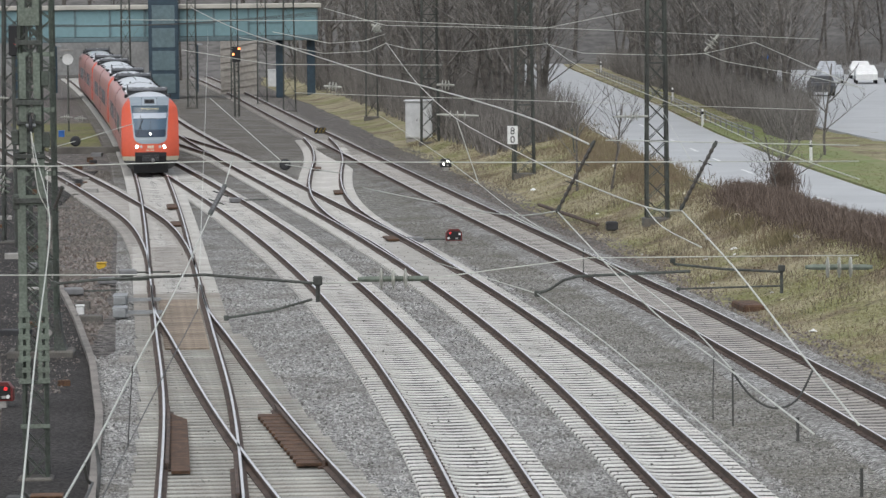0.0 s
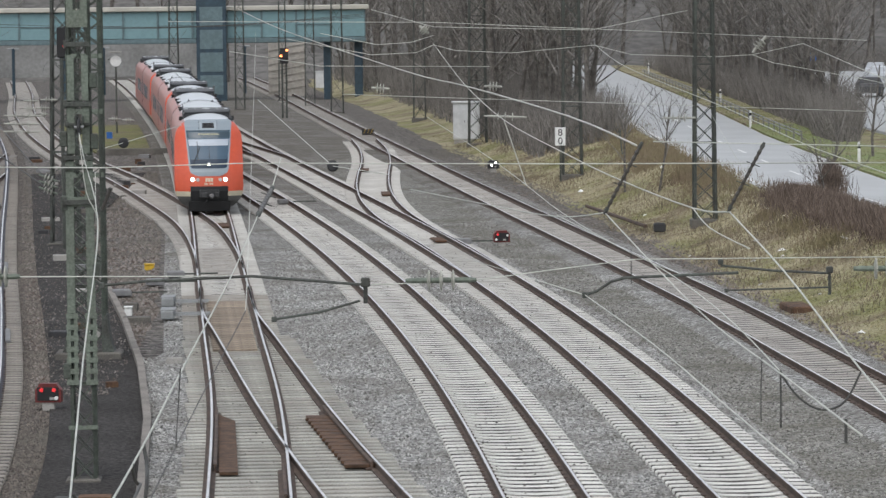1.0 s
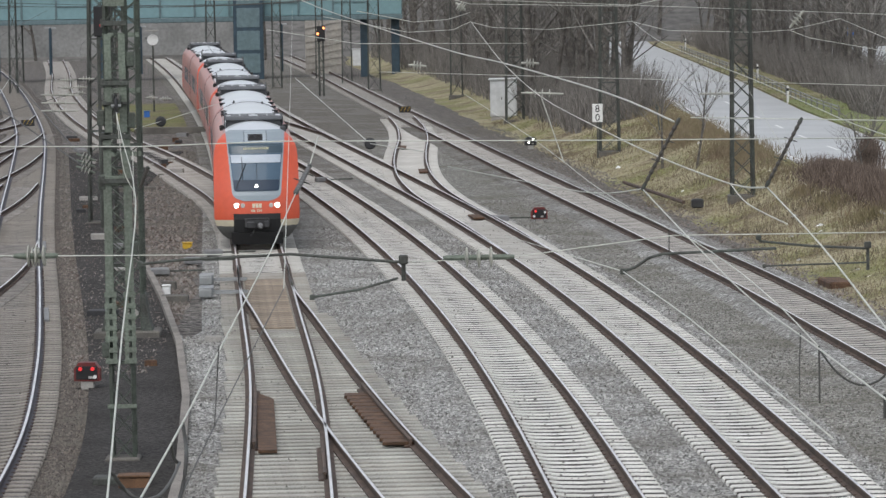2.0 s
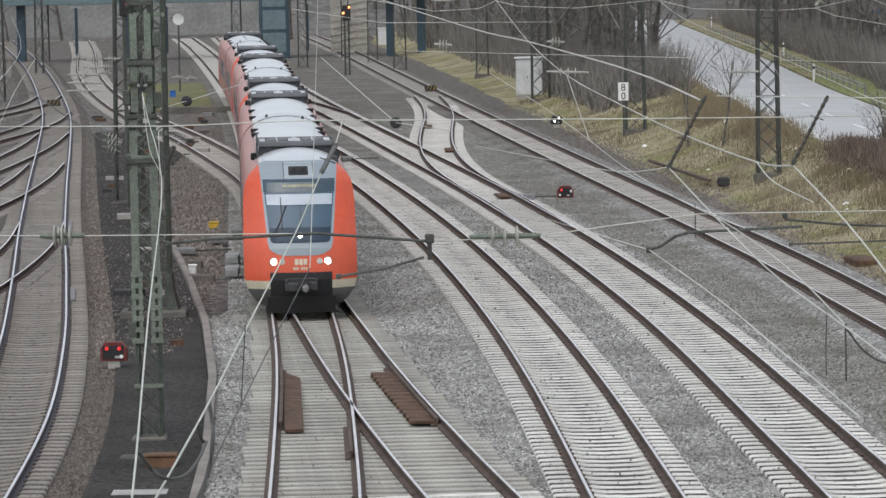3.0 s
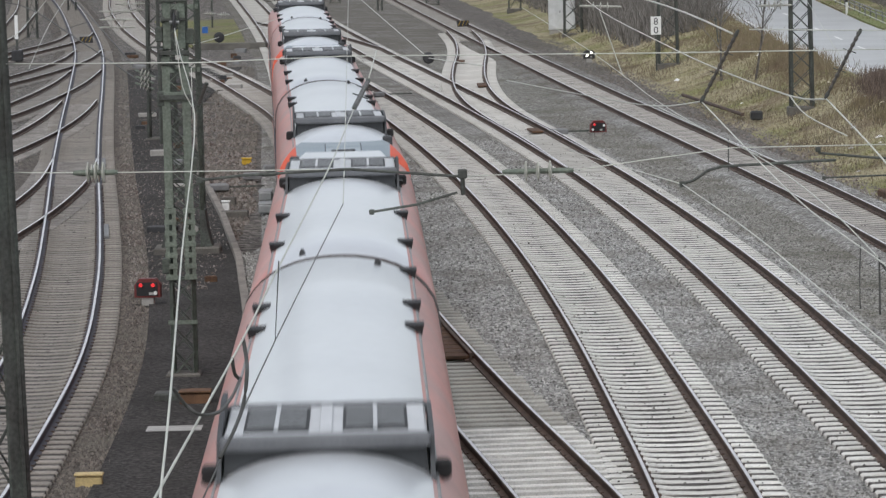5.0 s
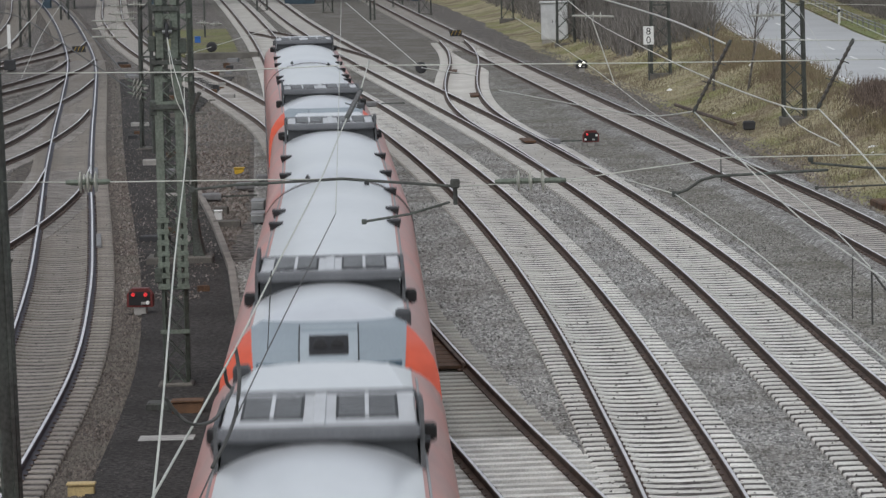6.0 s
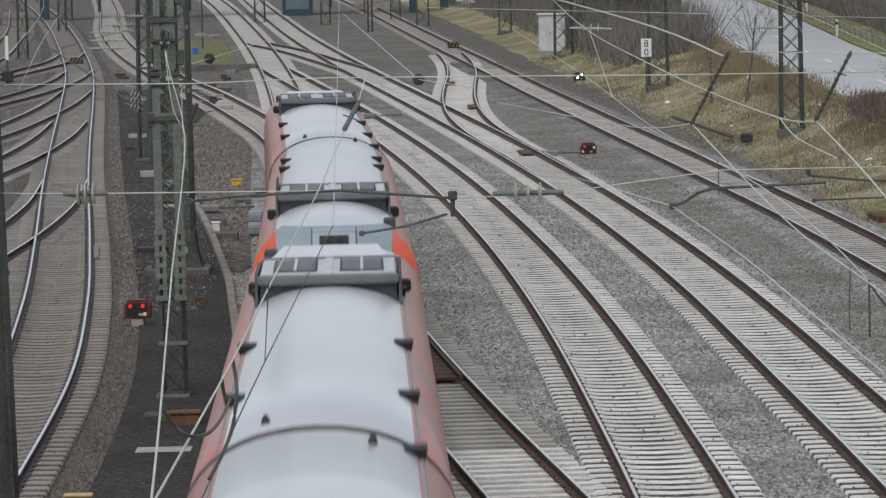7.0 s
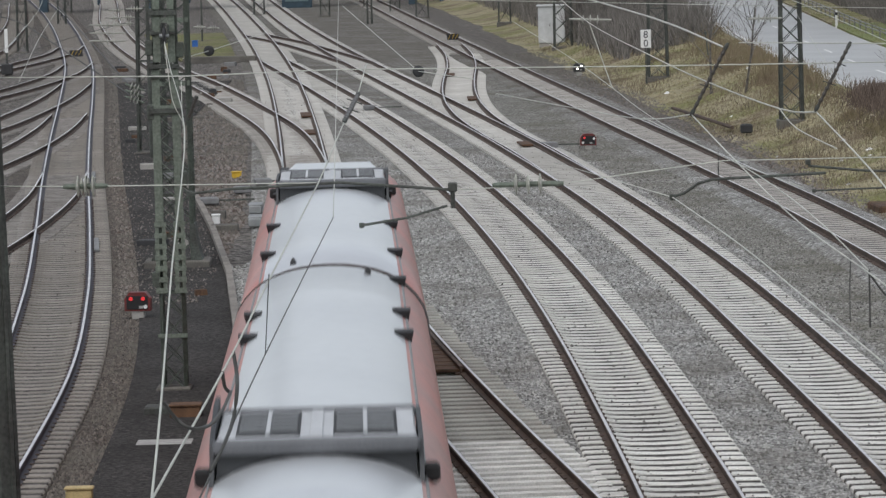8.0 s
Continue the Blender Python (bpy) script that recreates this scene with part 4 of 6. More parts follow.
# ---------------------------------------------------------------- masts
def lattice_mast(x, y, z, high, foot, top, label, panel=0.85, leg=0.09, turn=0.0, mat=None, block=True, brace=0.065):
    """Four angle legs that lean together, laced on each face, on a concrete foot."""
    mat = mat or STEEL
    m = thing("lattice_mast", label, "mast", "catenary masts", at=pose(x, y, z, 0, 0, turn))
    a, b = foot / 2, top / 2
    corner = [(-1, -1), (1, -1), (1, 1), (-1, 1)]

    def at(c, h):
        r = a + (b - a) * h / high
        return Vector((corner[c][0] * r, corner[c][1] * r, h))

    for c in range(4):
        sx, sy = corner[c]
        bl = Build().bar(at(c, 0), at(c, high), leg, leg * 0.22)
        bl.bar(at(c, 0) - Vector((0, sy * leg * 0.4, 0)), at(c, high) - Vector((0, sy * leg * 0.4, 0)), leg * 0.22, leg)
        part("leg", bl, mat, m)
    n = max(3, int(high / panel))
    for c in range(4):
        d = (c + 1) % 4
        for k in range(n):
            h0, h1 = high * k / n, high * (k + 1) / n
            part("brace", Build().bar(at(c, h0), at(d, h1), brace, brace * 0.3), mat, m)
            if c in (0, 2):
                part("brace", Build().bar(at(d, h0), at(c, h1), brace, brace * 0.3), mat, m)
            if k % 4 == 0:
                part("strut", Build().bar(at(c, h0), at(d, h0), brace * 1.2, brace * 0.5), mat, m)
    if block:
        part("footing", Build().box(-a - 0.14, -a - 0.14, -0.5, a + 0.10, a + 0.10, 0.06, 0.03), FOOTING, m)
    return m


front = lattice_mast(-5.17, 79.3, 0.0, 12.5, 0.42, 0.36, "green-grey steel lattice mast on a concrete footing", 0.46, 0.085, mat=STEEL_MID)
for h0, h1, mid, half in ((3.22, 5.24, 0.19, 0.078), (5.42, 6.10, 0.18, 0.075), (6.24, 7.12, 0.14, 0.07), (7.24, 8.1, 0.135, 0.065), (8.95, 12.0, 0.135, 0.065)):
    for sx in (-1, 1):
        part("batten_plate", Build().box(sx * mid - half, -0.292, h0, sx * mid + half, -0.275, h1, 0.004), STEEL_GREEN, front, "green painted batten plate")
part("gusset_plate", Build().box(-0.2, -0.294, 8.62, 0.2, -0.276, 8.95, 0.004), STEEL_GREEN, front, "green painted gusset plate")
for h0, h1 in ((1.0, 1.08), (5.24, 5.42)):
    part("cross_plate", Build().box(-0.28, -0.296, h0, 0.28, -0.278, h1, 0.004), STEEL_GREEN, front)
for sx in (-1, 1):
    part("ladder_plate", Build().box(sx * 0.18 - 0.10, -0.285, 1.85, sx * 0.18 - 0.03, -0.268, 3.22, 0.004).box(sx * 0.18 + 0.03, -0.285, 1.85, sx * 0.18 + 0.10, -0.268, 3.22, 0.004), STEEL_GREEN, front, "pale green slotted plate")
    for k in range(7):
        part("step_plate", Build().box(sx * 0.18 - 0.115, -0.295, 1.85 + k * 0.21, sx * 0.18 + 0.115, -0.272, 1.95 + k * 0.21, 0.004), STEEL_GREEN, front)
for h, w, d in ((7.17, 0.25, 0.09), (6.79, 0.22, 0.06), (6.16, 0.28, 0.08), (5.96, 0.25, 0.05), (5.32, 0.30, 0.10), (8.3, 0.23, 0.09), (9.6, 0.23, 0.08)):
    part("bracket", Build().box(-w, -0.34, h - d / 2, w, -0.297, h + d / 2, 0.008).box(-w - 0.03, -0.32, h - d * 0.9, -w + 0.05, 0.3, h + d * 0.9, 0.008), STEEL, front, "dark steel bracket around the mast")
for h, sx in ((5.28, -1), (6.5, -1), (6.45, 1), (7.6, 1), (4.0, 1), (2.1, -1)):
    part("junction_box", Build().box(sx * 0.29 - 0.07, -0.3, h - 0.13, sx * 0.29 + 0.07, -0.1, h + 0.16, 0.02), STEEL_MID, front)
for k in range(18):
    z, sx = 3.26 + k * 0.215, 1 if k % 2 else -1
    if not 5.0 < z < 5.4:
        part("lacing", Build().bar((-0.12 * sx, -0.27, z), (0.12 * sx, -0.27, z + 0.215), 0.045, 0.012), STEEL_GREEN, front)
tall = lattice_mast(-6.75, 106.0, 0.0, 14.0, 0.82, 0.78, "dark green steel lattice mast with flared base plates", 0.6, 0.13, brace=0.085, mat=STEEL_MID)
for sx in (-1, 1):
    prof = [(0.38, 0.1), (0.68, 0.1), (0.60, 0.32), (0.53, 0.65), (0.48, 1.1), (0.38, 1.1)]
    v = [(sx * px, py, pz) for py in (-0.46, 0.46) for px, pz in prof]
    part("base_plate", Build().add(v, [(0, 1, 2, 3, 4, 5), (11, 10, 9, 8, 7, 6)] + [(k, 6 + k, 6 + (k + 1) % 6, (k + 1) % 6) for k in range(6)]), STEEL, tall)
part("plinth", Build().box(-0.84, -0.6, -0.3, 0.84, 0.6, 0.17, 0.04), FOOTING, tall)
for h in (4.6, 6.2, 7.6):
    part("cross_plate", Build().box(-0.46, -0.44, h, 0.46, -0.42, h + 0.12, 0.004), STEEL_GREEN, tall)
lattice_mast(-10.6, 154.0, 0.0, 11.0, 1.0, 0.7, "dark steel lattice mast beside the outer track", 0.8, 0.12, brace=0.08)
lattice_mast(13.0, 154.2, 0.55, 13.0, 0.78, 0.55, "dark steel lattice mast on the grassy bank", 0.72, 0.13, brace=0.085)
lattice_mast(10.25, 195.0, 0.4, 13.0, 0.88, 0.62, "dark steel lattice mast on the bank below the road", 0.78, 0.13, brace=0.085)
lattice_mast(7.2, 240.0, 0.2, 12.0, 1.0, 0.75, "dark steel lattice mast beside a relay cabinet", 0.9, 0.15, brace=0.10)
lattice_mast(-3.3, 330.0, 0.0, 9.6, 0.75, 0.6, "grey steel lattice mast near the footbridge", 1.2, 0.11)
lattice_mast(-1.1, 312.0, 0.0, 10.5, 0.9, 0.7, "dark steel lattice mast at the edge of the woods", 1.3, 0.13)
lattice_mast(-5.7, 345.0, 0.0, 9.0, 0.6, 0.5, "dark steel lattice mast near the footbridge", 1.2, 0.11)
lattice_mast(-14.0, 330.0, 0.0, 9.6, 0.8, 0.6, "dark steel lattice mast between far tracks", 1.2, 0.12)
lattice_mast(-8.6, 322.0, 0.0, 9.8, 0.7, 0.6, "dark steel lattice mast between far tracks", 1.2, 0.11)
lattice_mast(4.6, 285.0, 0.3, 11.5, 0.8, 0.6, "dark steel lattice mast at the edge of the woods", 1.2, 0.11)
for x, y, hh in ((-22.0, 205.0, 8.5), (-26.0, 262.0, 9.0), (-19.3, 300.0, 9.5), (-28.5, 318.0, 9.5), (-34.0, 300.0, 9.5), (-31.0, 352.0, 9.0), (-22.5, 338.0, 9.0)):
    lattice_mast(x, y, -0.05, hh, 0.6, 0.45, "dark steel lattice mast in the far yard", 1.4, 0.11)
edge = lattice_mast(-5.02, 45.0, 0.0, 12.0, 0.62, 0.20, "dark tapered steel lattice mast close to the camera", 0.9, 0.20, brace=0.06)


# ---------------------------------------------------------------- overhead wires
def wire(pts, mat, r):
    return solid("overhead_wire", Build().tube(smooth_line(pts), r * 0.72, 5), mat, "taut overhead line wire above the tracks", "wire", "overhead wires", smooth=True)


def smooth_line(pts, k=4):
    p = [Vector(a) for a in pts]
    if len(p) < 3:
        return p
    out = []
    for i in range(len(p) - 1):
        a, b, c, d = p[max(i - 1, 0)], p[i], p[i + 1], p[min(i + 2, len(p) - 1)]
        for j in range(k):
            t = j / k
            out.append(0.5 * (2 * b + (c - a) * t + (2 * a - 5 * b + 4 * c - d) * t * t + (3 * b - a - 3 * c + d) * t**3))
    return out + [p[-1]]


def dropper(pts, mat, r):
    return solid("dropper", Build().tube(pts, r, 5), mat, "thin vertical dropper between two overhead wires", "wire", "overhead wires")


def span_wire(pts, mat, r):
    return solid("span_wire", Build().tube(pts, r * 0.7, 5), mat, "thin cross-span wire stretched over the tracks", "wire", "cross-span wires", smooth=True)


def feeder(pts, mat, r):
    return solid("feeder_cable", Build().tube(smooth_line(pts), r, 6), mat, "black hanging jumper cable", "cable", "jumper cables", smooth=True)


def arm(pts, mat, r):
    b = Build().tube(pts, r, 7)
    a = Vector(pts[0])
    b.box(a.x - r * 2, a.y - r * 2, a.z - r * 2, a.x + r * 2, a.y + r * 2, a.z + r * 2, r * 0.5)
    return solid("registration_arm", b, mat, "thin steel registration arm of the overhead line", "arm", "registration arms")


def insulator(pts, mat, r):
    """A long ribbed insulator with end caps."""
    a, b = Vector(pts[0]), Vector(pts[1])
    t = thing("insulator", "dark ribbed insulator strut of the overhead line", "insulator", "insulators")
    r = r * 0.95
    rings = [(0, 0.5 * r)]
    for k in range(9):
        s = 0.08 + 0.84 * k / 9
        rings += [(s, 0.6 * r), (s + 0.03, 0.88 * r), (s + 0.05, 0.88 * r), (s + 0.065, 0.6 * r)]
    part("ribbed_body", Build().lathe(a, b, rings + [(1, 0.5 * r)], 10), mat, t)
    part("end_cap", Build().lathe(a + (a - b) * 0.04, a + (b - a) * 0.06, [(0, r * 0.5), (0.5, r * 0.9), (1, r * 0.8)], 8), STEEL, t)
    part("end_cap", Build().lathe(b + (b - a) * 0.04, b + (a - b) * 0.06, [(0, r * 0.5), (0.5, r * 0.9), (1, r * 0.8)], 8), STEEL, t)
    for s in (0.3, 0.6):
        p = a + (b - a) * s
        part("spark_horn", Build().tube([p + Vector((-r * 2.6, 0, r)), p, p + Vector((r * 2.6, 0, -r))], r * 0.22, 5), STEEL, t)


def bead(pts, mat, r):
    """A short insulator lying in a wire, with three discs."""
    a, b = Vector(pts[0]), Vector(pts[1])
    t = thing("insulator", "small disc insulator in a cross-span wire", "insulator", "disc insulators")
    part("rod", Build().lathe(a, b, [(0, r * 0.35), (0.1, r * 0.5), (0.9, r * 0.5), (1, r * 0.35)], 8), STEEL_GREEN if mat == PORCELAIN else mat, t)
    d = (b - a).normalized()
    for s in (0.33, 0.5, 0.67):
        p = a + (b - a) * s
        part("disc", Build().lathe(p - d * r * 0.35, p + d * r * 0.35, [(0, r * 0.7), (0.4, r * 1.9), (0.7, r * 1.9), (1, r * 0.6)], 12), PORCELAIN_PALE if mat == PORCELAIN else mat, t)


wire([(3.02, 154.0, 7.20), (3.19, 135.4, 6.72), (3.33, 120.7, 6.39), (3.55, 97.8, 6.17), (3.79, 73.2, 6.33), (3.90, 61.1, 6.46), (4.02, 49.4, 6.66), (4.06, 45.0, 6.85)], WIRE, 0.014)
wire([(2.34, 130.0, 5.25), (2.89, 116.7, 5.15), (3.44, 103.0, 5.03), (3.84, 93.4, 4.88), (4.22, 84.0, 4.72), (4.74, 71.3, 4.72), (5.20, 60.0, 4.94)], WIRE, 0.010)
dropper([(3.63, 100.0, 6.10), (4.15, 100.0, 4.53)], WIRE, 0.012)
wire([(-4.12, 154.0, 8.55), (-2.05, 122.6, 8.11), (0.89, 77.9, 7.78), (1.78, 64.5, 7.77), (2.65, 51.2, 7.71), (3.06, 45.0, 7.58)], WIRE, 0.016)
wire([(4.06, 45.0, 6.85), (3.98, 38.6, 6.65), (3.90, 33.1, 6.39), (3.85, 29.0, 6.21)], WIRE, 0.012)
wire([(3.99, 49.0, 6.68), (3.99, 46.7, 6.58), (3.99, 42.0, 6.64)], WIRE, 0.010)
wire([(1.03, 75.0, 5.68), (1.93, 59.0, 6.22), (2.44, 49.9, 6.55), (2.72, 45.0, 6.86)], WIRE, 0.010)
wire([(2.72, 45.0, 6.85), (2.87, 40.0, 6.63), (3.02, 35.4, 6.45), (3.17, 30.8, 6.41), (3.29, 27.0, 6.37)], WIRE, 0.010)
wire([(2.54, 52.0, 6.45), (2.79, 43.8, 6.56), (2.91, 39.7, 6.62), (3.02, 36.0, 6.60), (3.10, 33.2, 6.53), (3.17, 31.0, 6.42)], WIRE, 0.008)
wire([(2.16, 80.0, 4.10), (2.49, 45.0, 5.97)], WIRE, 0.009)
wire([(2.49, 45.0, 5.97), (2.69, 37.6, 6.07), (2.84, 31.9, 6.08), (2.95, 28.0, 6.08)], WIRE, 0.009)
wire([(8.95, 154.0, 7.12), (9.14, 139.5, 6.56), (9.53, 109.4, 6.16), (9.70, 96.4, 5.93), (9.81, 88.0, 5.79), (9.98, 75.0, 5.73)], WIRE, 0.014)
wire([(16.66, 154.0, 7.05), (13.98, 105.0, 6.60)], WIRE, 0.016)
wire([(9.43, 110.0, 5.92), (5.70, 60.0, 6.48)], WIRE, 0.008)
span_wire([(-1.13, 154.0, 7.63), (0.94, 154.0, 7.19), (2.19, 154.0, 7.26), (3.03, 154.0, 7.51)], WIRE, 0.016)
span_wire([(-2.38, 154.0, 7.44), (0.73, 154.0, 6.82), (2.39, 154.0, 6.88), (3.02, 154.0, 7.16)], WIRE, 0.016)
span_wire([(3.02, 154.0, 7.16), (3.85, 154.0, 6.94), (5.93, 154.0, 6.83), (8.95, 154.0, 7.08)], WIRE, 0.016)
span_wire([(0.75, 154.0, 8.48), (3.03, 154.0, 7.82), (8.85, 154.0, 7.64), (12.40, 154.0, 8.32)], WIRE, 0.016)
span_wire([(8.95, 154.0, 7.08), (10.30, 154.0, 6.72), (13.42, 154.0, 6.60), (14.78, 154.0, 6.66), (16.66, 154.0, 7.05)], WIRE, 0.016)
span_wire([(14.78, 154.0, 6.66), (15.51, 154.0, 6.36), (19.01, 154.0, 5.69), (20.72, 154.0, 5.29)], WIRE, 0.016)
span_wire([(-0.33, 154.0, 5.38), (19.00, 154.0, 4.52)], WIRE, 0.016)
span_wire([(-6.72, 154.0, 8.13), (3.03, 154.0, 7.99), (19.02, 154.0, 7.14)], WIRE, 0.016)
span_wire([(-4.46, 154.0, 7.00), (-1.15, 154.0, 6.43), (5.09, 154.0, 6.34)], WIRE, 0.016)
span_wire([(-5.57, 45.0, 7.46), (-2.69, 45.0, 7.41), (-1.14, 45.0, 7.44), (2.33, 45.0, 7.39), (5.99, 45.0, 7.36)], WIRE, 0.009)
span_wire([(3.24, 45.0, 7.62), (5.99, 45.0, 7.53)], WIRE, 0.009)
span_wire([(-5.60, 45.0, 6.30), (-3.96, 45.0, 6.25), (-1.10, 45.0, 6.22), (0.18, 45.0, 6.11), (1.27, 45.0, 6.14), (2.07, 45.0, 6.24), (3.05, 45.0, 6.35), (5.98, 45.0, 6.34)], WIRE, 0.009)
wire([(-8.15, 358.5, 5.75), (-3.61, 154.7, 5.70), (-1.63, 65.1, 5.60), (-1.26, 48.2, 5.60)], WIRE, 0.009)
wire([(-1.26, 48.2, 5.60), (-1.47, 33.9, 5.60), (-1.55, 26.1, 5.60), (-1.58, 23.2, 5.60)], WIRE_DARK, 0.008)
wire([(-0.98, 56.9, 7.00), (-0.98, 50.3, 6.90)], WIRE, 0.012)
wire([(-1.04, 45.6, 6.85), (-1.07, 41.9, 6.80), (-1.08, 36.6, 6.80), (-1.15, 27.7, 6.80), (-1.18, 23.1, 6.80), (-1.25, 17.7, 6.80), (-1.28, 15.7, 6.80)], WIRE, 0.009)
wire([(-4.42, 67.7, 7.00), (-3.69, 57.5, 7.00), (-2.60, 42.5, 7.00), (-1.72, 26.4, 7.00), (-1.31, 19.0, 7.00), (-1.14, 15.8, 7.00), (-1.06, 14.4, 7.00)], WIRE, 0.008)
wire([(-1.47, 33.9, 5.60), (-1.12, 26.7, 6.90)], WIRE_DARK, 0.006)
feeder([(-1.18, 23.1, 6.80), (-1.16, 23.0, 6.70), (-1.14, 22.6, 6.65), (-1.16, 22.5, 6.50), (-1.20, 22.1, 6.40), (-1.26, 21.9, 6.30)], WIRE_DARK, 0.011)
feeder([(-1.19, 22.1, 6.80), (-1.19, 22.3, 6.70), (-1.18, 22.5, 6.65)], WIRE_DARK, 0.010)
feeder([(-1.31, 19.2, 7.00), (-1.27, 19.4, 6.90), (-1.20, 19.4, 6.85), (-1.14, 19.9, 6.80), (-1.13, 20.9, 6.75), (-1.17, 22.5, 6.65)], WIRE_DARK, 0.009)
arm([(-0.87, 45.0, 5.75), (-0.38, 45.0, 5.82), (0.06, 45.0, 5.94)], STEEL, 0.014)
arm([(-2.72, 45.0, 6.14), (-2.26, 45.0, 6.18), (-1.10, 45.0, 6.22), (0.12, 45.0, 6.11)], STEEL, 0.016)
arm([(0.12, 45.0, 6.14), (0.12, 45.0, 5.91)], STEEL, 0.025)
arm([(2.49, 45.0, 5.97), (2.62, 45.0, 6.01), (2.77, 45.0, 6.11), (2.92, 45.0, 6.15), (4.15, 45.0, 6.19)], STEEL, 0.016)
arm([(3.96, 45.0, 6.31), (3.97, 45.0, 6.27), (4.51, 45.0, 6.21), (5.15, 45.0, 6.17)], STEEL, 0.014)
arm([(5.14, 45.0, 6.21), (5.14, 45.0, 5.94)], STEEL, 0.018)
arm([(4.02, 45.0, 6.00), (5.14, 45.0, 6.02)], STEEL, 0.010)
arm([(4.61, 72.0, 6.78), (4.65, 72.0, 6.39)], STEEL, 0.012)
insulator([(4.43, 45.0, 7.57), (4.06, 45.0, 6.88)], PORCELAIN, 0.028)
insulator([(3.11, 45.0, 7.59), (2.72, 45.0, 6.87)], PORCELAIN, 0.028)
insulator([(-0.98, 50.7, 6.90), (-1.04, 45.6, 6.85)], PORCELAIN, 0.036)
bead([(0.55, 45.0, 6.15), (1.32, 45.0, 6.15)], PORCELAIN, 0.060)
bead([(-4.08, 45.0, 6.25), (-3.60, 45.0, 6.25)], PORCELAIN, 0.060)
bead([(5.40, 45.0, 6.22), (6.13, 45.0, 6.21)], PORCELAIN, 0.060)
bead([(3.40, 107.8, 5.96), (4.49, 107.8, 5.91)], PORCELAIN_PALE, 0.060)
bead([(0.71, 154.0, 5.61), (1.38, 154.0, 5.56)], PORCELAIN_PALE, 0.090)
bead([(4.87, 154.0, 5.62), (5.54, 154.0, 5.59)], PORCELAIN_PALE, 0.090)
bead([(8.00, 107.8, 5.85), (8.87, 107.8, 5.85)], PORCELAIN_PALE, 0.060)
bead([(2.51, 154.0, 7.87), (2.86, 154.0, 7.58)], PORCELAIN_PALE, 0.100)
bead([(14.78, 154.0, 6.74), (15.31, 154.0, 7.36)], PORCELAIN_PALE, 0.100)
bead([(-6.01, 67.5, 4.70), (-5.42, 67.5, 4.71)], PORCELAIN, 0.080)
wire([(-12.67, 140.0, 5.83), (-10.25, 125.0, 4.97), (-8.20, 112.0, 4.25)], WIRE_DARK, 0.028)
wire([(-15.67, 145.0, 5.47), (-13.80, 138.0, 5.39), (-11.01, 125.0, 4.76), (-8.01, 112.0, 3.91)], WIRE_DARK, 0.026)
wire([(-15.86, 150.0, 3.51), (-12.51, 140.0, 4.69), (-9.30, 125.0, 5.65)], WIRE_DARK, 0.014)
wire([(-11.05, 110.0, 4.60), (-11.26, 118.0, 5.44), (-11.31, 125.0, 6.12)], WIRE, 0.010)
bead([(-8.41, 112.0, 4.40), (-7.90, 112.0, 4.21)], PORCELAIN, 0.055)
bead([(-9.82, 118.0, 5.82), (-8.78, 118.0, 5.79)], PORCELAIN_PALE, 0.050)
bead([(-8.41, 112.0, 4.24), (-7.90, 112.0, 4.04)], PORCELAIN, 0.055)
bead([(-9.82, 118.0, 5.59), (-8.79, 118.0, 5.57)], PORCELAIN_PALE, 0.050)
bead([(-8.42, 112.0, 4.07), (-7.91, 112.0, 3.88)], PORCELAIN, 0.055)
bead([(-9.83, 118.0, 5.37), (-8.79, 118.0, 5.35)], PORCELAIN_PALE, 0.050)
feeder([(3.17, 31.0, 6.43), (3.17, 31.0, 6.23), (3.17, 31.0, 6.00)], WIRE_DARK, 0.008)
feeder([(3.13, 32.0, 6.44), (3.12, 32.0, 6.18), (3.12, 32.0, 5.94)], WIRE_DARK, 0.005)
feeder([(3.18, 31.0, 6.39), (3.31, 31.0, 6.22), (3.48, 31.0, 6.13), (3.65, 31.0, 6.19), (3.77, 31.0, 6.41)], WIRE_DARK, 0.009)
dropper([(3.42, 29.0, 6.27), (3.42, 29.0, 6.10)], WIRE_DARK, 0.012)
dropper([(3.60, 27.0, 6.14), (3.60, 27.0, 5.95)], WIRE_DARK, 0.012)
dropper([(3.99, 60.0, 5.50), (3.99, 60.0, 5.01)], WIRE_DARK, 0.008)

bead([(-11.78, 150.0, 5.39), (-11.23, 150.0, 5.38)], PORCELAIN_PALE, 0.055)
bead([(-11.15, 150.0, 5.42), (-10.54, 150.0, 5.41)], PORCELAIN_PALE, 0.055)
bead([(-11.77, 150.0, 5.11), (-11.32, 150.0, 5.10)], PORCELAIN_PALE, 0.055)
bead([(-11.28, 150.0, 5.12), (-10.83, 150.0, 5.11)], PORCELAIN_PALE, 0.055)
bead([(-11.63, 150.0, 4.89), (-11.25, 150.0, 4.88)], PORCELAIN_PALE, 0.055)
bead([(-11.22, 150.0, 4.90), (-10.88, 150.0, 4.89)], PORCELAIN_PALE, 0.055)
bead([(-11.07, 190.0, 3.47), (-10.50, 190.0, 3.46)], PORCELAIN_PALE, 0.070)
bead([(-10.45, 190.0, 3.41), (-9.89, 190.0, 3.40)], PORCELAIN_PALE, 0.070)
span_wire([(-11.88, 150.0, 5.40), (-10.50, 150.0, 5.41)], WIRE_DARK, 0.016)
span_wire([(-11.89, 150.0, 5.11), (-10.75, 150.0, 5.11)], WIRE_DARK, 0.016)
insulator([(-4.56, 78.6, 5.59), (-4.73, 78.6, 5.17)], PORCELAIN, 0.055)
wire([(-4.83, 78.4, 5.89), (-4.83, 78.4, 4.93)], WIRE, 0.010)
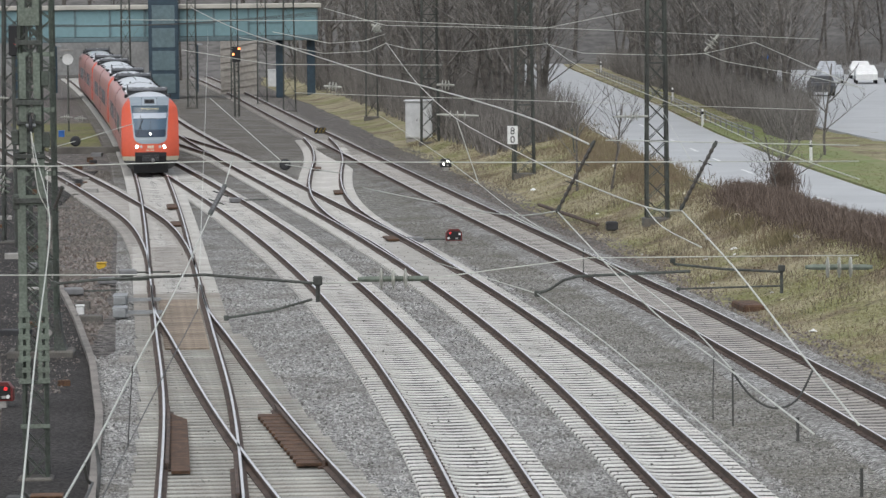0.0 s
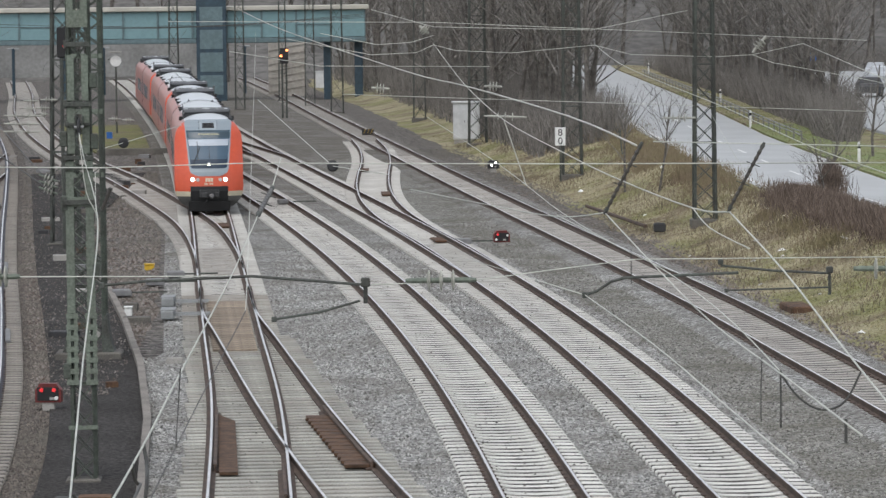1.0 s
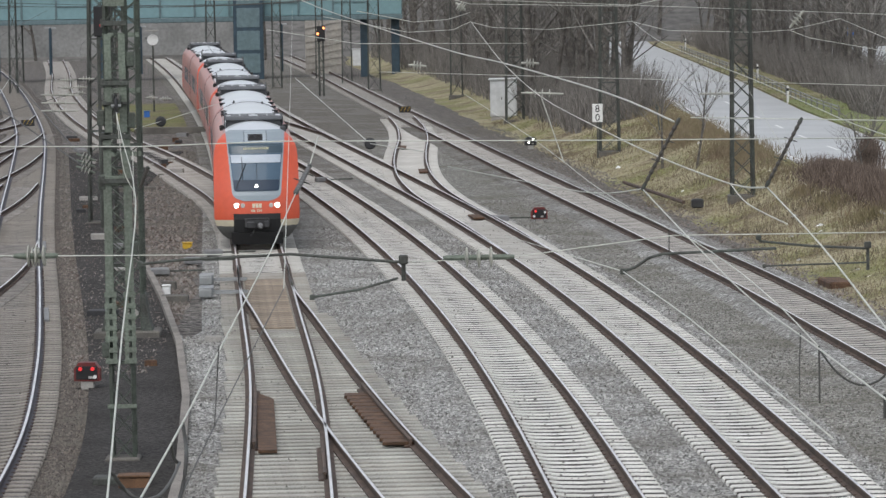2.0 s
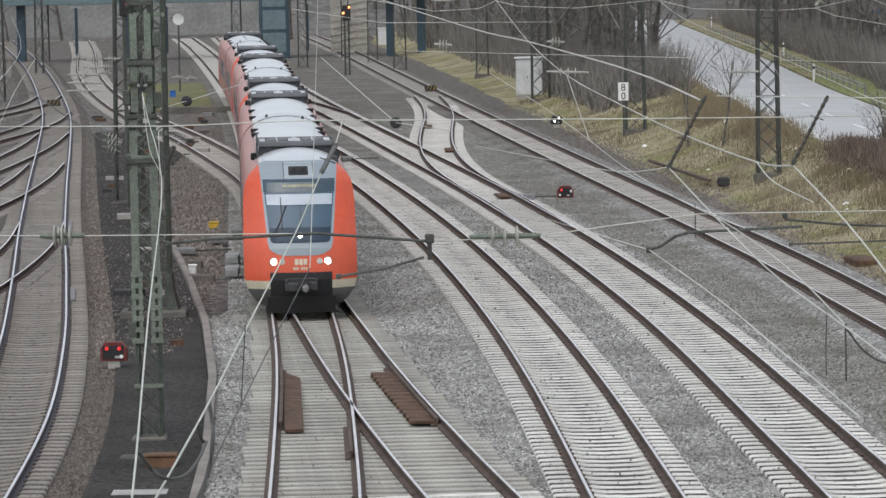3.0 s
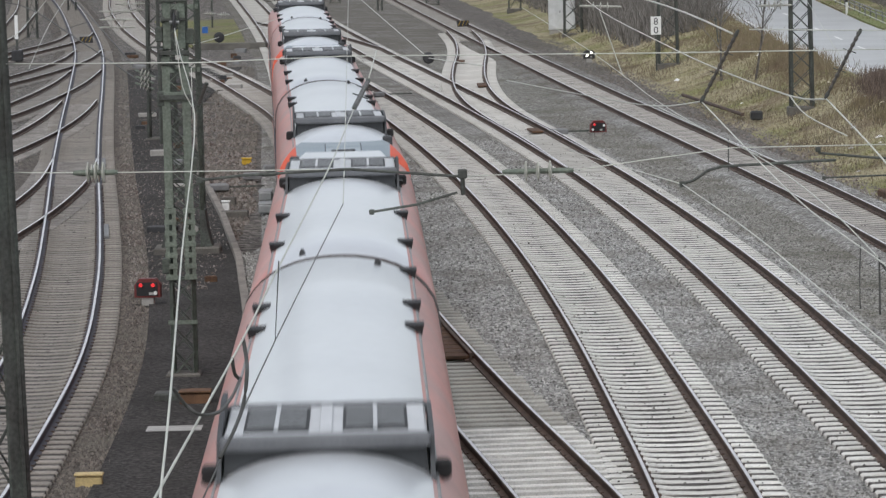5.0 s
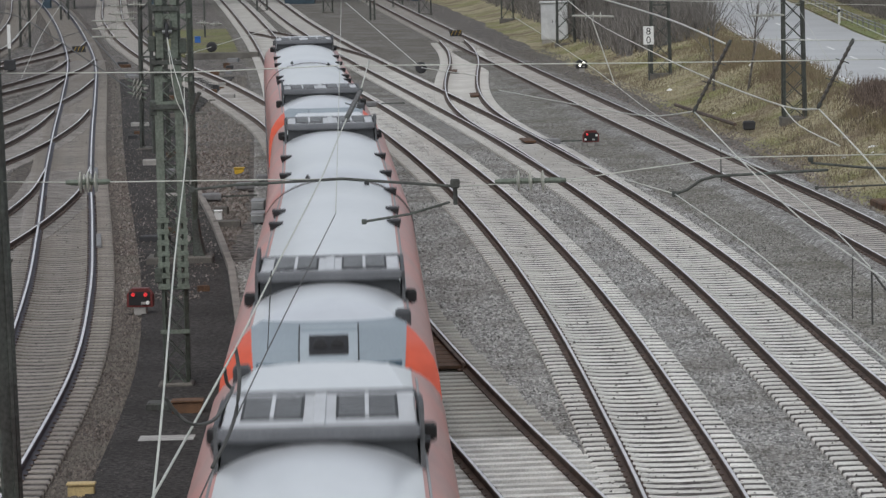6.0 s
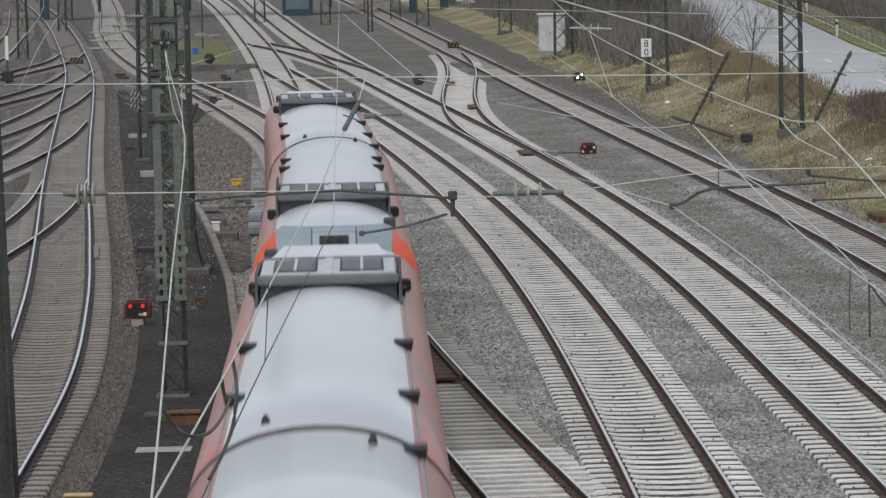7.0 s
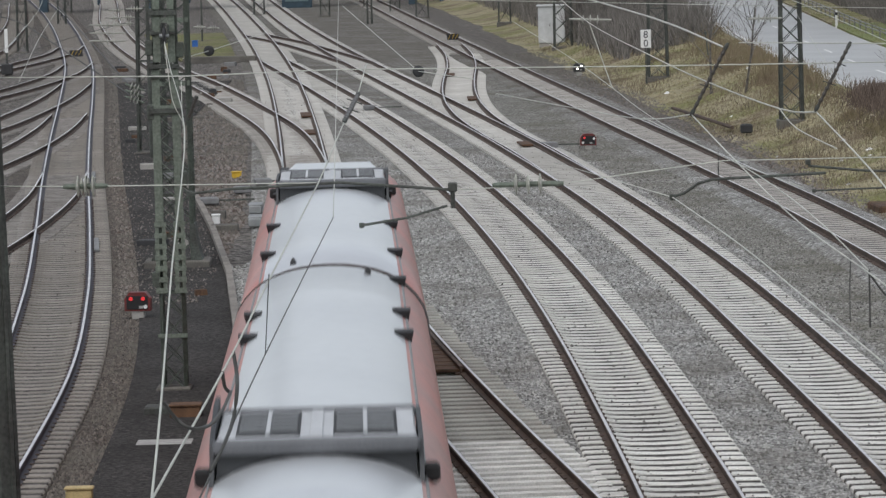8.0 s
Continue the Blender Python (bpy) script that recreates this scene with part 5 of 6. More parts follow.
wire([(-5.12, 78.4, 6.65), (-5.01, 78.4, 5.57), (-4.79, 78.4, 4.98), (-4.88, 78.4, 3.97)], WIRE, 0.012)
tw = thing("cable_pulley", "dark steel cable pulley hung on the mast", "pulley")
q = Vector((-5.14, 78.7, 6.75))
part("rim", Build().lathe(q + Vector((-0.03, 0, 0)), q + Vector((0.03, 0, 0)), [(0, 0.13), (0.3, 0.17), (0.7, 0.17), (1, 0.13)], 20), DARK, tw)
part("axle", Build().lathe(q + Vector((-0.09, 0, 0)), q + Vector((0.09, 0, 0)), [(0, 0.035), (1, 0.035)], 10), STEEL_PALE, tw)
part("fork", Build().box(q.x - 0.07, q.y - 0.02, q.z, q.x - 0.045, q.y + 0.4, q.z + 0.2, 0.005).box(q.x + 0.045, q.y - 0.02, q.z, q.x + 0.07, q.y + 0.4, q.z + 0.2, 0.005), STEEL, tw)

for i in range(5):
    y = 300 + i * 14
    wire([(-34, y, 7.0 - 0.2 * (i % 2)), (-14, y + 2, 6.5 - 0.1 * i), (2, y - 1, 7.2)], WIRE_DARK, 0.022)
for x0, x1 in ((-22, -11), (-29, -14), (-36, -20), (-14, -6)):
    wire([(x0, 360, 6.0), ((x0 + x1) / 2, 230, 5.6), (x1, 150, 6.0)], WIRE_DARK, 0.014)
wire([(-24, 250, 5.4), (-15.5, 165, 5.5), (-10.9, 105, 5.6)], WIRE, 0.012)


# ---------------------------------------------------------------- signals and lineside things
def dwarf_signal(x, y, z, lit, label, turn=0.0, size=1.0):
    s = thing("dwarf_signal", label, "signal", "dwarf signals", at=pose(x, y, z, 0, 0, turn))
    q = size
    part("foot", Build().box(-0.14 * q, -0.1, -0.1, 0.14 * q, 0.1, 0.12 * q, 0.02), CONCRETE, s)
    part("housing", Build().add([(-0.29 * q, -0.12, 0.1 * q), (0.29 * q, -0.12, 0.1 * q), (0.29 * q, -0.12, 0.38 * q), (0.18 * q, -0.12, 0.52 * q), (-0.18 * q, -0.12, 0.52 * q), (-0.29 * q, -0.12, 0.38 * q),
         (-0.29 * q, 0.14, 0.1 * q), (0.29 * q, 0.14, 0.1 * q), (0.29 * q, 0.14, 0.38 * q), (0.18 * q, 0.14, 0.52 * q), (-0.18 * q, 0.14, 0.52 * q), (-0.29 * q, 0.14, 0.38 * q)],
         [(0, 1, 2, 3, 4, 5), (11, 10, 9, 8, 7, 6), (0, 6, 7, 1), (1, 7, 8, 2), (2, 8, 9, 3), (3, 9, 10, 4), (4, 10, 11, 5), (5, 11, 6, 0)]), lit[0], s)
    part("face", Build().box(-0.24 * q, -0.135, 0.14 * q, 0.24 * q, -0.121, 0.44 * q, 0.006), BLACK, s)
    for px, pz, m in lit[1]:
        part("lamp", Build().lathe((px * q, -0.13, pz * q), (px * q, -0.19, pz * q), [(0, 0.045), (1, 0.04)], 12), m, s)
    part("number_plate", Build().box(0.04, -0.15, 0.16 * q, 0.14 * q, -0.136, 0.22 * q, 0.003), PAINT_GREY, s)
    return s


dwarf_signal(-6.85, 93.1, 0.05, (SIGNAL_RED, [(-0.14, 0.38, RED_LIGHT), (0.14, 0.38, RED_LIGHT), (0.19, 0.20, PAINT_WHITE)]), "dark red dwarf signal showing two red lamps", -6)
dwarf_signal(5.3, 149.7, 0.02, (SIGNAL_RED, [(-0.14, 0.38, RED_LIGHT), (0.2, 0.34, PAINT_WHITE), (-0.2, 0.2, PAINT_WHITE)]), "red dwarf signal beside the points, one red lamp lit", 4)
dwarf_signal(7.0, 208.3, 0.1, (DARK, [(-0.1, 0.25, LAMP_ON), (0.12, 0.40, LAMP_ON)]), "black dwarf signal showing two white lamps", 4)


def speed_sign():
    s = thing("speed_sign", "white upright speed board with black figures 8 and 0", "sign", at=pose(9.63, 193.6, 2.29))
    part("board", Build().box(-0.24, -0.02, -0.42, 0.24, 0.02, 0.42, 0.01), PAINT_WHITE, s)
    for k, (ch, z) in enumerate((("8", 0.04), ("0", -0.36))):
        cu = bpy.data.curves.new("figure", "FONT")
        cu.body, cu.size, cu.extrude, cu.align_x = ch, 0.46, 0.004, "CENTER"
        ob = new("figure", cu)
        dg = bpy.context.evaluated_depsgraph_get()
        me = bpy.data.meshes.new_from_object(ob.evaluated_get(dg))
        bpy.data.objects.remove(ob)
        me.materials.clear()
        me.materials.append(BLACK)
        o2 = part("figure", me, None, s)
        o2.matrix_basis = pose(0, -0.026, z, 90, 0, 0)
    part("bracket", Build().box(-0.05, 0.02, -0.1, 0.25, 0.06, -0.04).box(-0.05, 0.02, 0.1, 0.25, 0.06, 0.16), STEEL, s)
    part("post", Build().tube([(0, 0.045, -0.42), (0, 0.045, -2.1)], 0.035, 8), STEEL, s)


speed_sign()


def relay_cabinet():
    c = thing("relay_cabinet", "pale grey lineside relay cabinet at the edge of the woods", "cabinet", at=pose(6.75, 247.0, 0.15, 0, 0, -3))
    part("body", Build().box(-0.78, -0.5, 0.1, 0.78, 0.5, 2.25, 0.03), CABINET, c)
    part("roof", Build().box(-0.88, -0.6, 2.25, 0.88, 0.6, 2.36, 0.03), CABINET, c)
    part("plinth", Build().box(-0.74, -0.46, -0.2, 0.74, 0.46, 0.1, 0.02), CONCRETE, c)
    for k in range(2):
        d = part("door", Build().box(-0.74 + k * 0.75, -0.52, 0.16, -0.02 + k * 0.75, -0.5, 2.18, 0.006), CABINET, c)
        part("handle", Build().box(-0.12 + k * 0.2, -0.545, 1.1, -0.08 + k * 0.2, -0.52, 1.25, 0.005), DARK, d)


relay_cabinet()


def lit_signal(x, y, high, lamps, label):
    s = thing("signal_mast", label, "signal", "main signals", at=pose(x, y, 0))
    part("post", Build().tube([(-0.15, 0, 0), (-0.15, 0, high)], 0.07, 8).tube([(0.15, 0, 0), (0.15, 0, high)], 0.07, 8), STEEL, s)
    for k in range(int(high / 0.7)):
        part("rung", Build().bar((-0.15, 0, 0.4 + k * 0.7), (0.15, 0, 0.4 + k * 0.7), 0.05), STEEL, s)
    part("screen", Build().box(-0.3, -0.16, high, 0.3, -0.08, high + 1.1, 0.03), BLACK, s)
    for px, pz, m in lamps:
        part("lamp", Build().lathe((px, -0.15, high + pz), (px, -0.26, high + pz), [(0, 0.085), (1, 0.08)], 12), m, s)


lit_signal(-4.83, 300.0, 3.9, [(-0.22, 0.55, ORANGE_LIGHT), (0.2, 0.95, ORANGE_LIGHT)], "black signal showing two orange lamps")
lit_signal(-10.3, 151.0, 6.9, [(0.0, 0.42, RED_LIGHT)], "black signal on a post showing one red lamp")
lit_signal(13.9, 330.0, 6.9, [(0.0, 0.5, RED_LIGHT)], "black signal at the woods showing one red lamp")


def round_board():
    s = thing("round_board", "round white board on a thin post beside the tracks", "sign", at=pose(-15.3, 272, 0))
    part("post", Build().tube([(0, 0, 0), (0, 0, 4.9)], 0.06, 8).box(-0.5, -0.03, 4.75, -0.1, 0.03, 4.85), STEEL, s)
    part("board", Build().lathe((0, -0.06, 4.7), (0, -0.14, 4.7), [(0, 0.36), (1, 0.36)], 24), PAINT_WHITE, s)
    part("hood", Build().box(-0.45, -0.5, 5.25, 0.35, 0.1, 5.33, 0.02), CONCRETE, s)


round_board()


def low_box(x, y, w, d, h, mat, label, name="track_box", cat="box", turn=0.0, lid=True):
    s = thing(name, label, cat, at=pose(x, y, -0.03, 0, 0, turn))
    part("case", Build().box(-w / 2, -d / 2, -0.05, w / 2, d / 2, h, min(0.03, h / 4)), mat, s)
    if lid:
        part("lid", Build().box(-w / 2 - 0.02, -d / 2 - 0.02, h, w / 2 + 0.02, d / 2 + 0.02, h + 0.04, 0.012), mat, s)
    return s


low_box(-6.85, 139.8, 0.32, 0.3, 0.15, YELLOW, "yellow metal box on the yard ground")
low_box(-6.5, 119.8, 0.22, 0.25, 0.24, PAINT_WHITE, "small white marker post with yellow cap", "marker_post", "marker")
low_box(-5.8, 65.0, 0.42, 0.22, 0.16, CREAM_BOX, "cream box lying on the asphalt path")
low_box(-15.2, 262.0, 0.36, 0.36, 0.42, BLUE, "small blue bin beside the tracks", "bin", "bin")
low_box(-5.0, 75.6, 1.0, 0.5, 0.16, STEEL, "dark cable tray at the foot of the mast", "cable_tray", "tray", lid=False)
low_box(-4.72, 75.0, 0.55, 0.4, 0.22, RUST_BOX, "rusty brown box at the foot of the mast")
for y, x in ((123.0, -5.25), (118.2, -5.05)):
    s = thing("point_machine", "pale steel point machine with rods beside the track", "point machine", "point machines", at=pose(x, y, 0.02))
    part("case", Build().box(-0.42, -0.6, 0, -0.05, 0.6, 0.24, 0.03), STEEL_PALE, s)
    part("lid", Build().box(-0.44, -0.5, 0.24, -0.03, 0.5, 0.28, 0.01), STEEL_PALE, s)
    for e in (-0.35, 0.0, 0.35):
        part("rod", Build().bar((-0.05, e, 0.12), (0.95, e, 0.12), 0.05), STEEL_PALE, s)
for x, y in ((-6.2, 131.5), (-5.7, 135.0), (-7.0, 127.0), (4.0, 150.5), (-2.9, 180.0)):
    s = thing("point_machine", "grey steel point machine with rods beside the track", "point machine", "point machines", at=pose(x, y, 0.02, 0, 0, 8))
    part("case", Build().box(-0.35, -0.3, 0, 0.2, 0.3, 0.2, 0.03), SKIRT, s)
    part("rod", Build().bar((0.2, 0, 0.1), (1.3, 0, 0.1), 0.05), STEEL, s)
rng = random.Random(41)
for k in range(46):
    y = rng.uniform(95, 235)
    key = rng.choice(("L", "L", "E", "A"))
    x = (track_at("L", y)[0] + rng.uniform(2.2, 4.2)) if key == "L" else (track_at("A", y)[0] - rng.uniform(2.0, 4.5)) if y > 150 or key == "A" else kerb_x(min(y, 148)) + rng.uniform(0.2, 0.9)
    w = rng.uniform(0.12, 0.4)
    solid("track_clutter", Build().box(-w, -w * 0.7, -0.1, w, w * 0.7, rng.uniform(0.06, 0.2), 0.02), rng.choice((SKIRT, DARK, FOOTING, PLATE, CONCRETE)),
          "small worn box or slab lying beside the tracks", "box", "lineside boxes", at=pose(x, y, 0.0, 0, 0, rng.uniform(-15, 15)))
for k in range(26):
    y = rng.uniform(95, 190)
    x = rng.uniform(bank_foot(y) + 0.3, road_near(y) - 1.5)
    w = rng.uniform(0.05, 0.14)
    solid("litter", Build().add([(-w, -w, 0), (w, -w * 0.8, 0.02), (w * 0.8, w, 0.05), (-w, w * 0.7, 0.01), (0, 0, w * 0.9)], [(0, 1, 4), (1, 2, 4), (2, 3, 4), (3, 0, 4), (3, 2, 1, 0)]), rng.choice((PAINT_WHITE, PAINT_GREY, CREAM)),
          "crumpled pale litter on the grassy bank", "litter", "litter on the bank", at=pose(x, y, ground_z(x, y), 0, 0, rng.uniform(0, 360)))
s = thing("buffer_post", "dark post with black and white board in the yard", "post", at=pose(-23.4, 227, 0))
part("post", Build().bar((0, 0, 0), (0, 0, 2.6), 0.12), STEEL, s)
part("base", Build().box(-0.3, -0.3, 0, 0.3, 0.3, 0.6, 0.05), DARK, s)
part("board", Build().box(-0.09, -0.09, 1.2, 0.09, -0.07, 2.5, 0.01), PAINT_WHITE, s)
for x, y in ((-21.6, 250.0), (1.0, 262.0)):
    s = thing("hatched_board", "small black and yellow hatched board on the ground", "sign", "hatched boards", at=pose(x, y, 0.05, -25, 0, 20))
    part("board", Build().box(-0.4, -0.03, 0, 0.4, 0.03, 0.4, 0.01), BLACK, s)
    for k in range(3):
        part("stripe", Build().bar((-0.35 + k * 0.24, -0.035, 0.05), (-0.15 + k * 0.24, -0.035, 0.36), 0.08, 0.02), YELLOW, s)
for pts, r in (([(-3.03, 135.0, 5.72), (-0.48, 100.0, 5.05), (0.75, 90.0, 5.28)], 0.14), ([(-5.09, 125.0, 5.26), (-6.02, 110.0, 5.30), (-6.47, 106.0, 5.27)], 0.14)):
    s = thing("tension_ball", "dark round weight in a slack guy wire", "weight", "guy wire weights")
    q = Vector(pts[1])
    part("weight", Build().lathe(q + Vector((0, -r * 0.5, 0)), q + Vector((0, r * 0.5, 0)), [(0, r * 0.7), (0.2, r), (0.8, r), (1, r * 0.7)], 18), DARK, s)
    part("guy_wire", Build().tube(pts, 0.010, 5), WIRE, s)

# painted bar on the path, kerb, cable lid, low wall
solid("painted_bar", Build().box(-5.35, 71.1, 0.0, -4.4, 71.75, 0.008), PAINT_GREY, "worn pale painted bar on the asphalt path", "marking", kind="structure")
kerb = thing("kerb", "worn concrete kerb along the asphalt path", "kerb", kind="structure")
for k in range(88):
    y = 45 + k * 1.02
    x, x2 = kerb_x(y), kerb_x(y + 1.0)
    part("kerb_stone", Build().add([(x - 0.09, y, -0.1), (x + 0.09, y, -0.1), (x2 + 0.09, y + 1, -0.1), (x2 - 0.09, y + 1, -0.1), (x - 0.09, y, 0.14), (x + 0.08, y, 0.14), (x2 + 0.08, y + 1, 0.14), (x2 - 0.09, y + 1, 0.14)],
         [(3, 2, 1, 0), (4, 5, 6, 7), (0, 1, 5, 4), (1, 2, 6, 5), (2, 3, 7, 6), (3, 0, 4, 7)]), KERB, kerb)
solid("low_wall", Build().box(-2.1, -0.2, -0.1, 2.1, 0.2, 0.32, 0.04), FOOTING, "low worn concrete edge across the yard", "wall", kind="structure", at=pose(-12.4, 237.5, 0, 0, 0, -8))
strip(lambda y: float(np.interp(y, LINES["E"][:, 1], LINES["E"][:, 0])) + 1.9, lambda y: float(np.interp(y, LINES["A"][:, 1], LINES["A"][:, 0])) - 2.0,
      list(np.arange(240, 292, 4.0)), 0.03, VERGE_DULL, "weedy_patch", "patch of dull grass between two tracks", "grass")
bin_ = solid("concrete_trough", Build().box(-0.34, -1.0, -0.1, 0.34, 1.0, 0.14, 0.04), PLATE, "rusty brown shallow trough on the bank foot", "trough", at=pose(12.6, 118.5, 0.02, 0, 0, 4))
solid("loose_rail", Build().tube([(9.6, 172, 0.2), (11.0, 157, 0.2)], 0.07, 6), RAIL_SIDE, "rusty rail lying beside the track", "rail")
solid("dark_bin", Build().box(-0.22, -0.2, 0, 0.22, 0.2, 0.34, 0.05), DARK, "dark box at the end of the loose rail", "box", at=pose(11.35, 154.6, 0.12))

# plates and guard rails in the points
pl = thing("cover_plates", "rusty steel cover plates between the rails of the points", "plate", kind="structure")
part("plate", Build().add([(-3.0, 90.2, 0.06), (-2.58, 88.8, 0.06), (-2.26, 79.3, 0.06), (-2.62, 79.3, 0.06), (-3.0, 90.2, 0.12), (-2.58, 88.8, 0.12), (-2.26, 79.3, 0.12), (-2.62, 79.3, 0.12)],
     [(0, 1, 5, 4), (1, 2, 6, 5), (2, 3, 7, 6), (3, 0, 4, 7), (7, 6, 5, 4)]), PLATE, pl)
for k in range(14):
    y = 80.2 + k * 0.68
    x = float(np.interp(y, [80, 90.5], [0.27, -0.72]))
    part("plank", Build().box(x - 0.50, y, 0.06, x + 0.20, y + 0.58, 0.13, 0.012), PLATE, pl)
for key, off, y, wd, ln in (("F", 0.5, 186.5, 0.4, 2.6), ("F", -0.5, 211.0, 0.4, 2.4), ("A", 0.5, 176.0, 0.45, 3.0), ("A", 0.45, 163.0, 0.4, 2.5), ("C", 0.4, 152.0, 0.4, 2.0), ("L", 0.93, 112.0, 0.14, 4.0), ("L", 0.93, 140.0, 0.14, 4.0)):
    x, turn = track_at(key, y)
    o = part("plate", Build().box(-wd / 2, -ln / 2, 0.05, wd / 2, ln / 2, 0.13, 0.015), SKIRT if key == "L" else PLATE, pl)
    o.matrix_basis = pose(x + off, y, 0, 0, 0, math.degrees(turn))
for key, off, y0, y1 in (("A", -0.655, 79.5, 91.5), ("A2", 0.655, 79.5, 91.0), ("A", 0.66, 75.0, 80.0)):
    me = rail_mesh("guard_rail", LINES[key], off, y0, y1)
    me.materials[1] = RAIL_SIDE
    part("guard_rail", me, None, pl)


# ---------------------------------------------------------------- footbridge
def footbridge():
    b = thing("footbridge", "long glazed footbridge with pale roof edge over the far tracks", "bridge", at=pose(0, 352, 0))
    x0, x1 = -48.0, 1.2
    part("roof", Build().box(x0, -1.9, 7.45, x1 + 0.3, 1.9, 7.85, 0.06), BRIDGE_ROOF, b)
    part("deck", Build().box(x0, -1.7, 4.75, x1, 1.7, 5.15, 0.05), BRIDGE_GREEN, b)
    for k in range(17):
        xa = x0 + k * (x1 - x0) / 17
        xb = x0 + (k + 1) * (x1 - x0) / 17
        part("pane", Build().box(xa + 0.09, -1.56, 5.2, xb - 0.09, -1.52, 7.4), BRIDGE_GLASS, b)
        part("mullion", Build().box(xa - 0.08, -1.68, 5.1, xa + 0.08, -1.5, 7.47, 0.01), BRIDGE_GREEN, b)
        if k % 2:
            part("cross_bar", Build().box(xa, -1.62, 6.2, xb, -1.57, 6.28), BRIDGE_GREEN, b)
    part("back_wall", Build().box(x0, 1.5, 5.15, x1, 1.6, 7.45), BRIDGE_GLASS, b)
    part("end_wall", Build().box(x1 - 0.1, -1.55, 5.15, x1, 1.55, 7.45), BRIDGE_GREEN, b)
    for x in (-44, -33, -24, -2.0, 0.6):
        part("pier", Build().box(x - 0.35, -0.5, -0.2, x + 0.35, 0.5, 4.75, 0.05), DARK_BLUE, b)
    tower = part("lift_tower", Build().box(-12.9, -3.2, -0.2, -10.4, -1.95, 8.6, 0.05), DARK_BLUE, b, "dark blue lift tower")
    for z in (0.5, 2.4, 4.3, 6.2):
        part("tower_pane", Build().box(-12.6, -3.23, z, -10.7, -3.19, z + 1.6, 0.01), BRIDGE_GREEN, tower)


footbridge()
st = thing("stair_wall", "pale sandy stair enclosure under the footbridge", "wall", kind="structure", at=pose(-5.6, 362, 0))
part("panel", Build().box(-1.6, -0.2, -0.2, 1.6, 0.2, 4.7, 0.04), STAIR, st)
for k in range(7):
    part("stringer", Build().bar((-1.6, -0.23, 0.3 + k * 0.6), (1.6, -0.23, 0.9 + k * 0.6), 0.06), STAIR, st)
for x in (-2.9,):
    c = thing("signal_cabinet", "pale grey signal cabinet near the footbridge", "cabinet", "signal cabinets", at=pose(x, 388, 0))
    part("case", Build().box(-0.45, -0.25, 0, 0.45, 0.25, 1.5, 0.03), CABINET, c)
    part("lid", Build().box(-0.5, -0.3, 1.5, 0.5, 0.3, 1.58, 0.02), CABINET, c)
solid("station_wall", Build().box(-70, 0, -0.3, -14, 0.5, 4.6, 0.05), WALL_FAR, "pale grey far station building front", "building", kind="structure", at=pose(0, 432, 0))
for x in (-30, -22, -9.5):
    s = thing("platform_canopy_post", "dark post beside the far platform", "post", "platform posts", at=pose(x, 372, 0))
    part("post", Build().tube([(0, 0, 0), (0, 0, 4.2)], 0.14, 8), DARK_BLUE, s)
    part("lamp_head", Build().box(-0.5, -0.1, 4.1, 0.5, 0.1, 4.25, 0.03), STEEL_PALE, s)


# ---------------------------------------------------------------- road things
def delineator(x, y):
    d = thing("road_marker", "white roadside marker post with dark band", "marker post", "road marker posts", at=pose(x, y, 1.0))
    part("post", Build().lathe((0, 0, -0.1), (0, 0, 1.0), [(0, 0.07), (0.9, 0.065), (1, 0.03)], 8), PAINT_WHITE, d)
    part("band", Build().lathe((0, 0, 0.68), (0, 0, 0.84), [(0, 0.072), (1, 0.072)], 8), BLACK, d)


for x, y in ((22.9, 191), (25.2, 289), (27.2, 387), (22.6, 240)):
    delineator(x + 0.3, y)
mk = thing("lane_marks", "broken white centre line on the road", "road marking", kind="structure")
for k in range(26):
    y = 120 + k * 12
    xa = (road_near(y) + road_far(y)) / 2
    xb = (road_near(y + 4) + road_far(y + 4)) / 2
    part("dash", Build().add([(xa - 0.07, y, 1.005), (xa + 0.07, y, 1.005), (xb + 0.07, y + 4, 1.005), (xb - 0.07, y + 4, 1.005)], [(0, 1, 2, 3)]), PAINT_WHITE, mk)
v, f = [], []
for k, y in enumerate(np.arange(70, 500, 8.0)):
    x = road_near(y) + 0.25
    v += [(x, y, 1.006), (x + 0.14, y, 1.006)]
    if k:
        f.append((2 * k - 2, 2 * k - 1, 2 * k + 1, 2 * k))
solid("edge_line", link_mesh("edge_line", v, f, PAINT_WHITE), None, "white line along the road edge", "road marking", kind="structure")
rail = thing("crash_barrier", "grey steel crash barrier along the road", "barrier", kind="structure")
for k in range(40):
    y = 215 + k * 4
    xa, xb = road_far(y) + 0.8, road_far(y + 4) + 0.8
    part("beam", Build().bar((xa, y, 1.62), (xb, y + 4, 1.62), 0.05, 0.05), STEEL_PALE, rail)
    part("beam", Build().bar((xa, y, 1.45), (xb, y + 4, 1.45), 0.05, 0.05), STEEL_PALE, rail)
    part("barrier_post", Build().bar((xa, y, 0.9), (xa, y, 1.66), 0.07), SKIRT, rail)
strip(lambda y: road_far(y) + 5.8 + 0.05 * max(0, 250 - y), lambda y: road_far(y) + 24, list(np.arange(170, 390, 8.0)), 1.02, ROAD, "car_park", "pale wet car park beyond the verge", "car park", skirt=0.1)


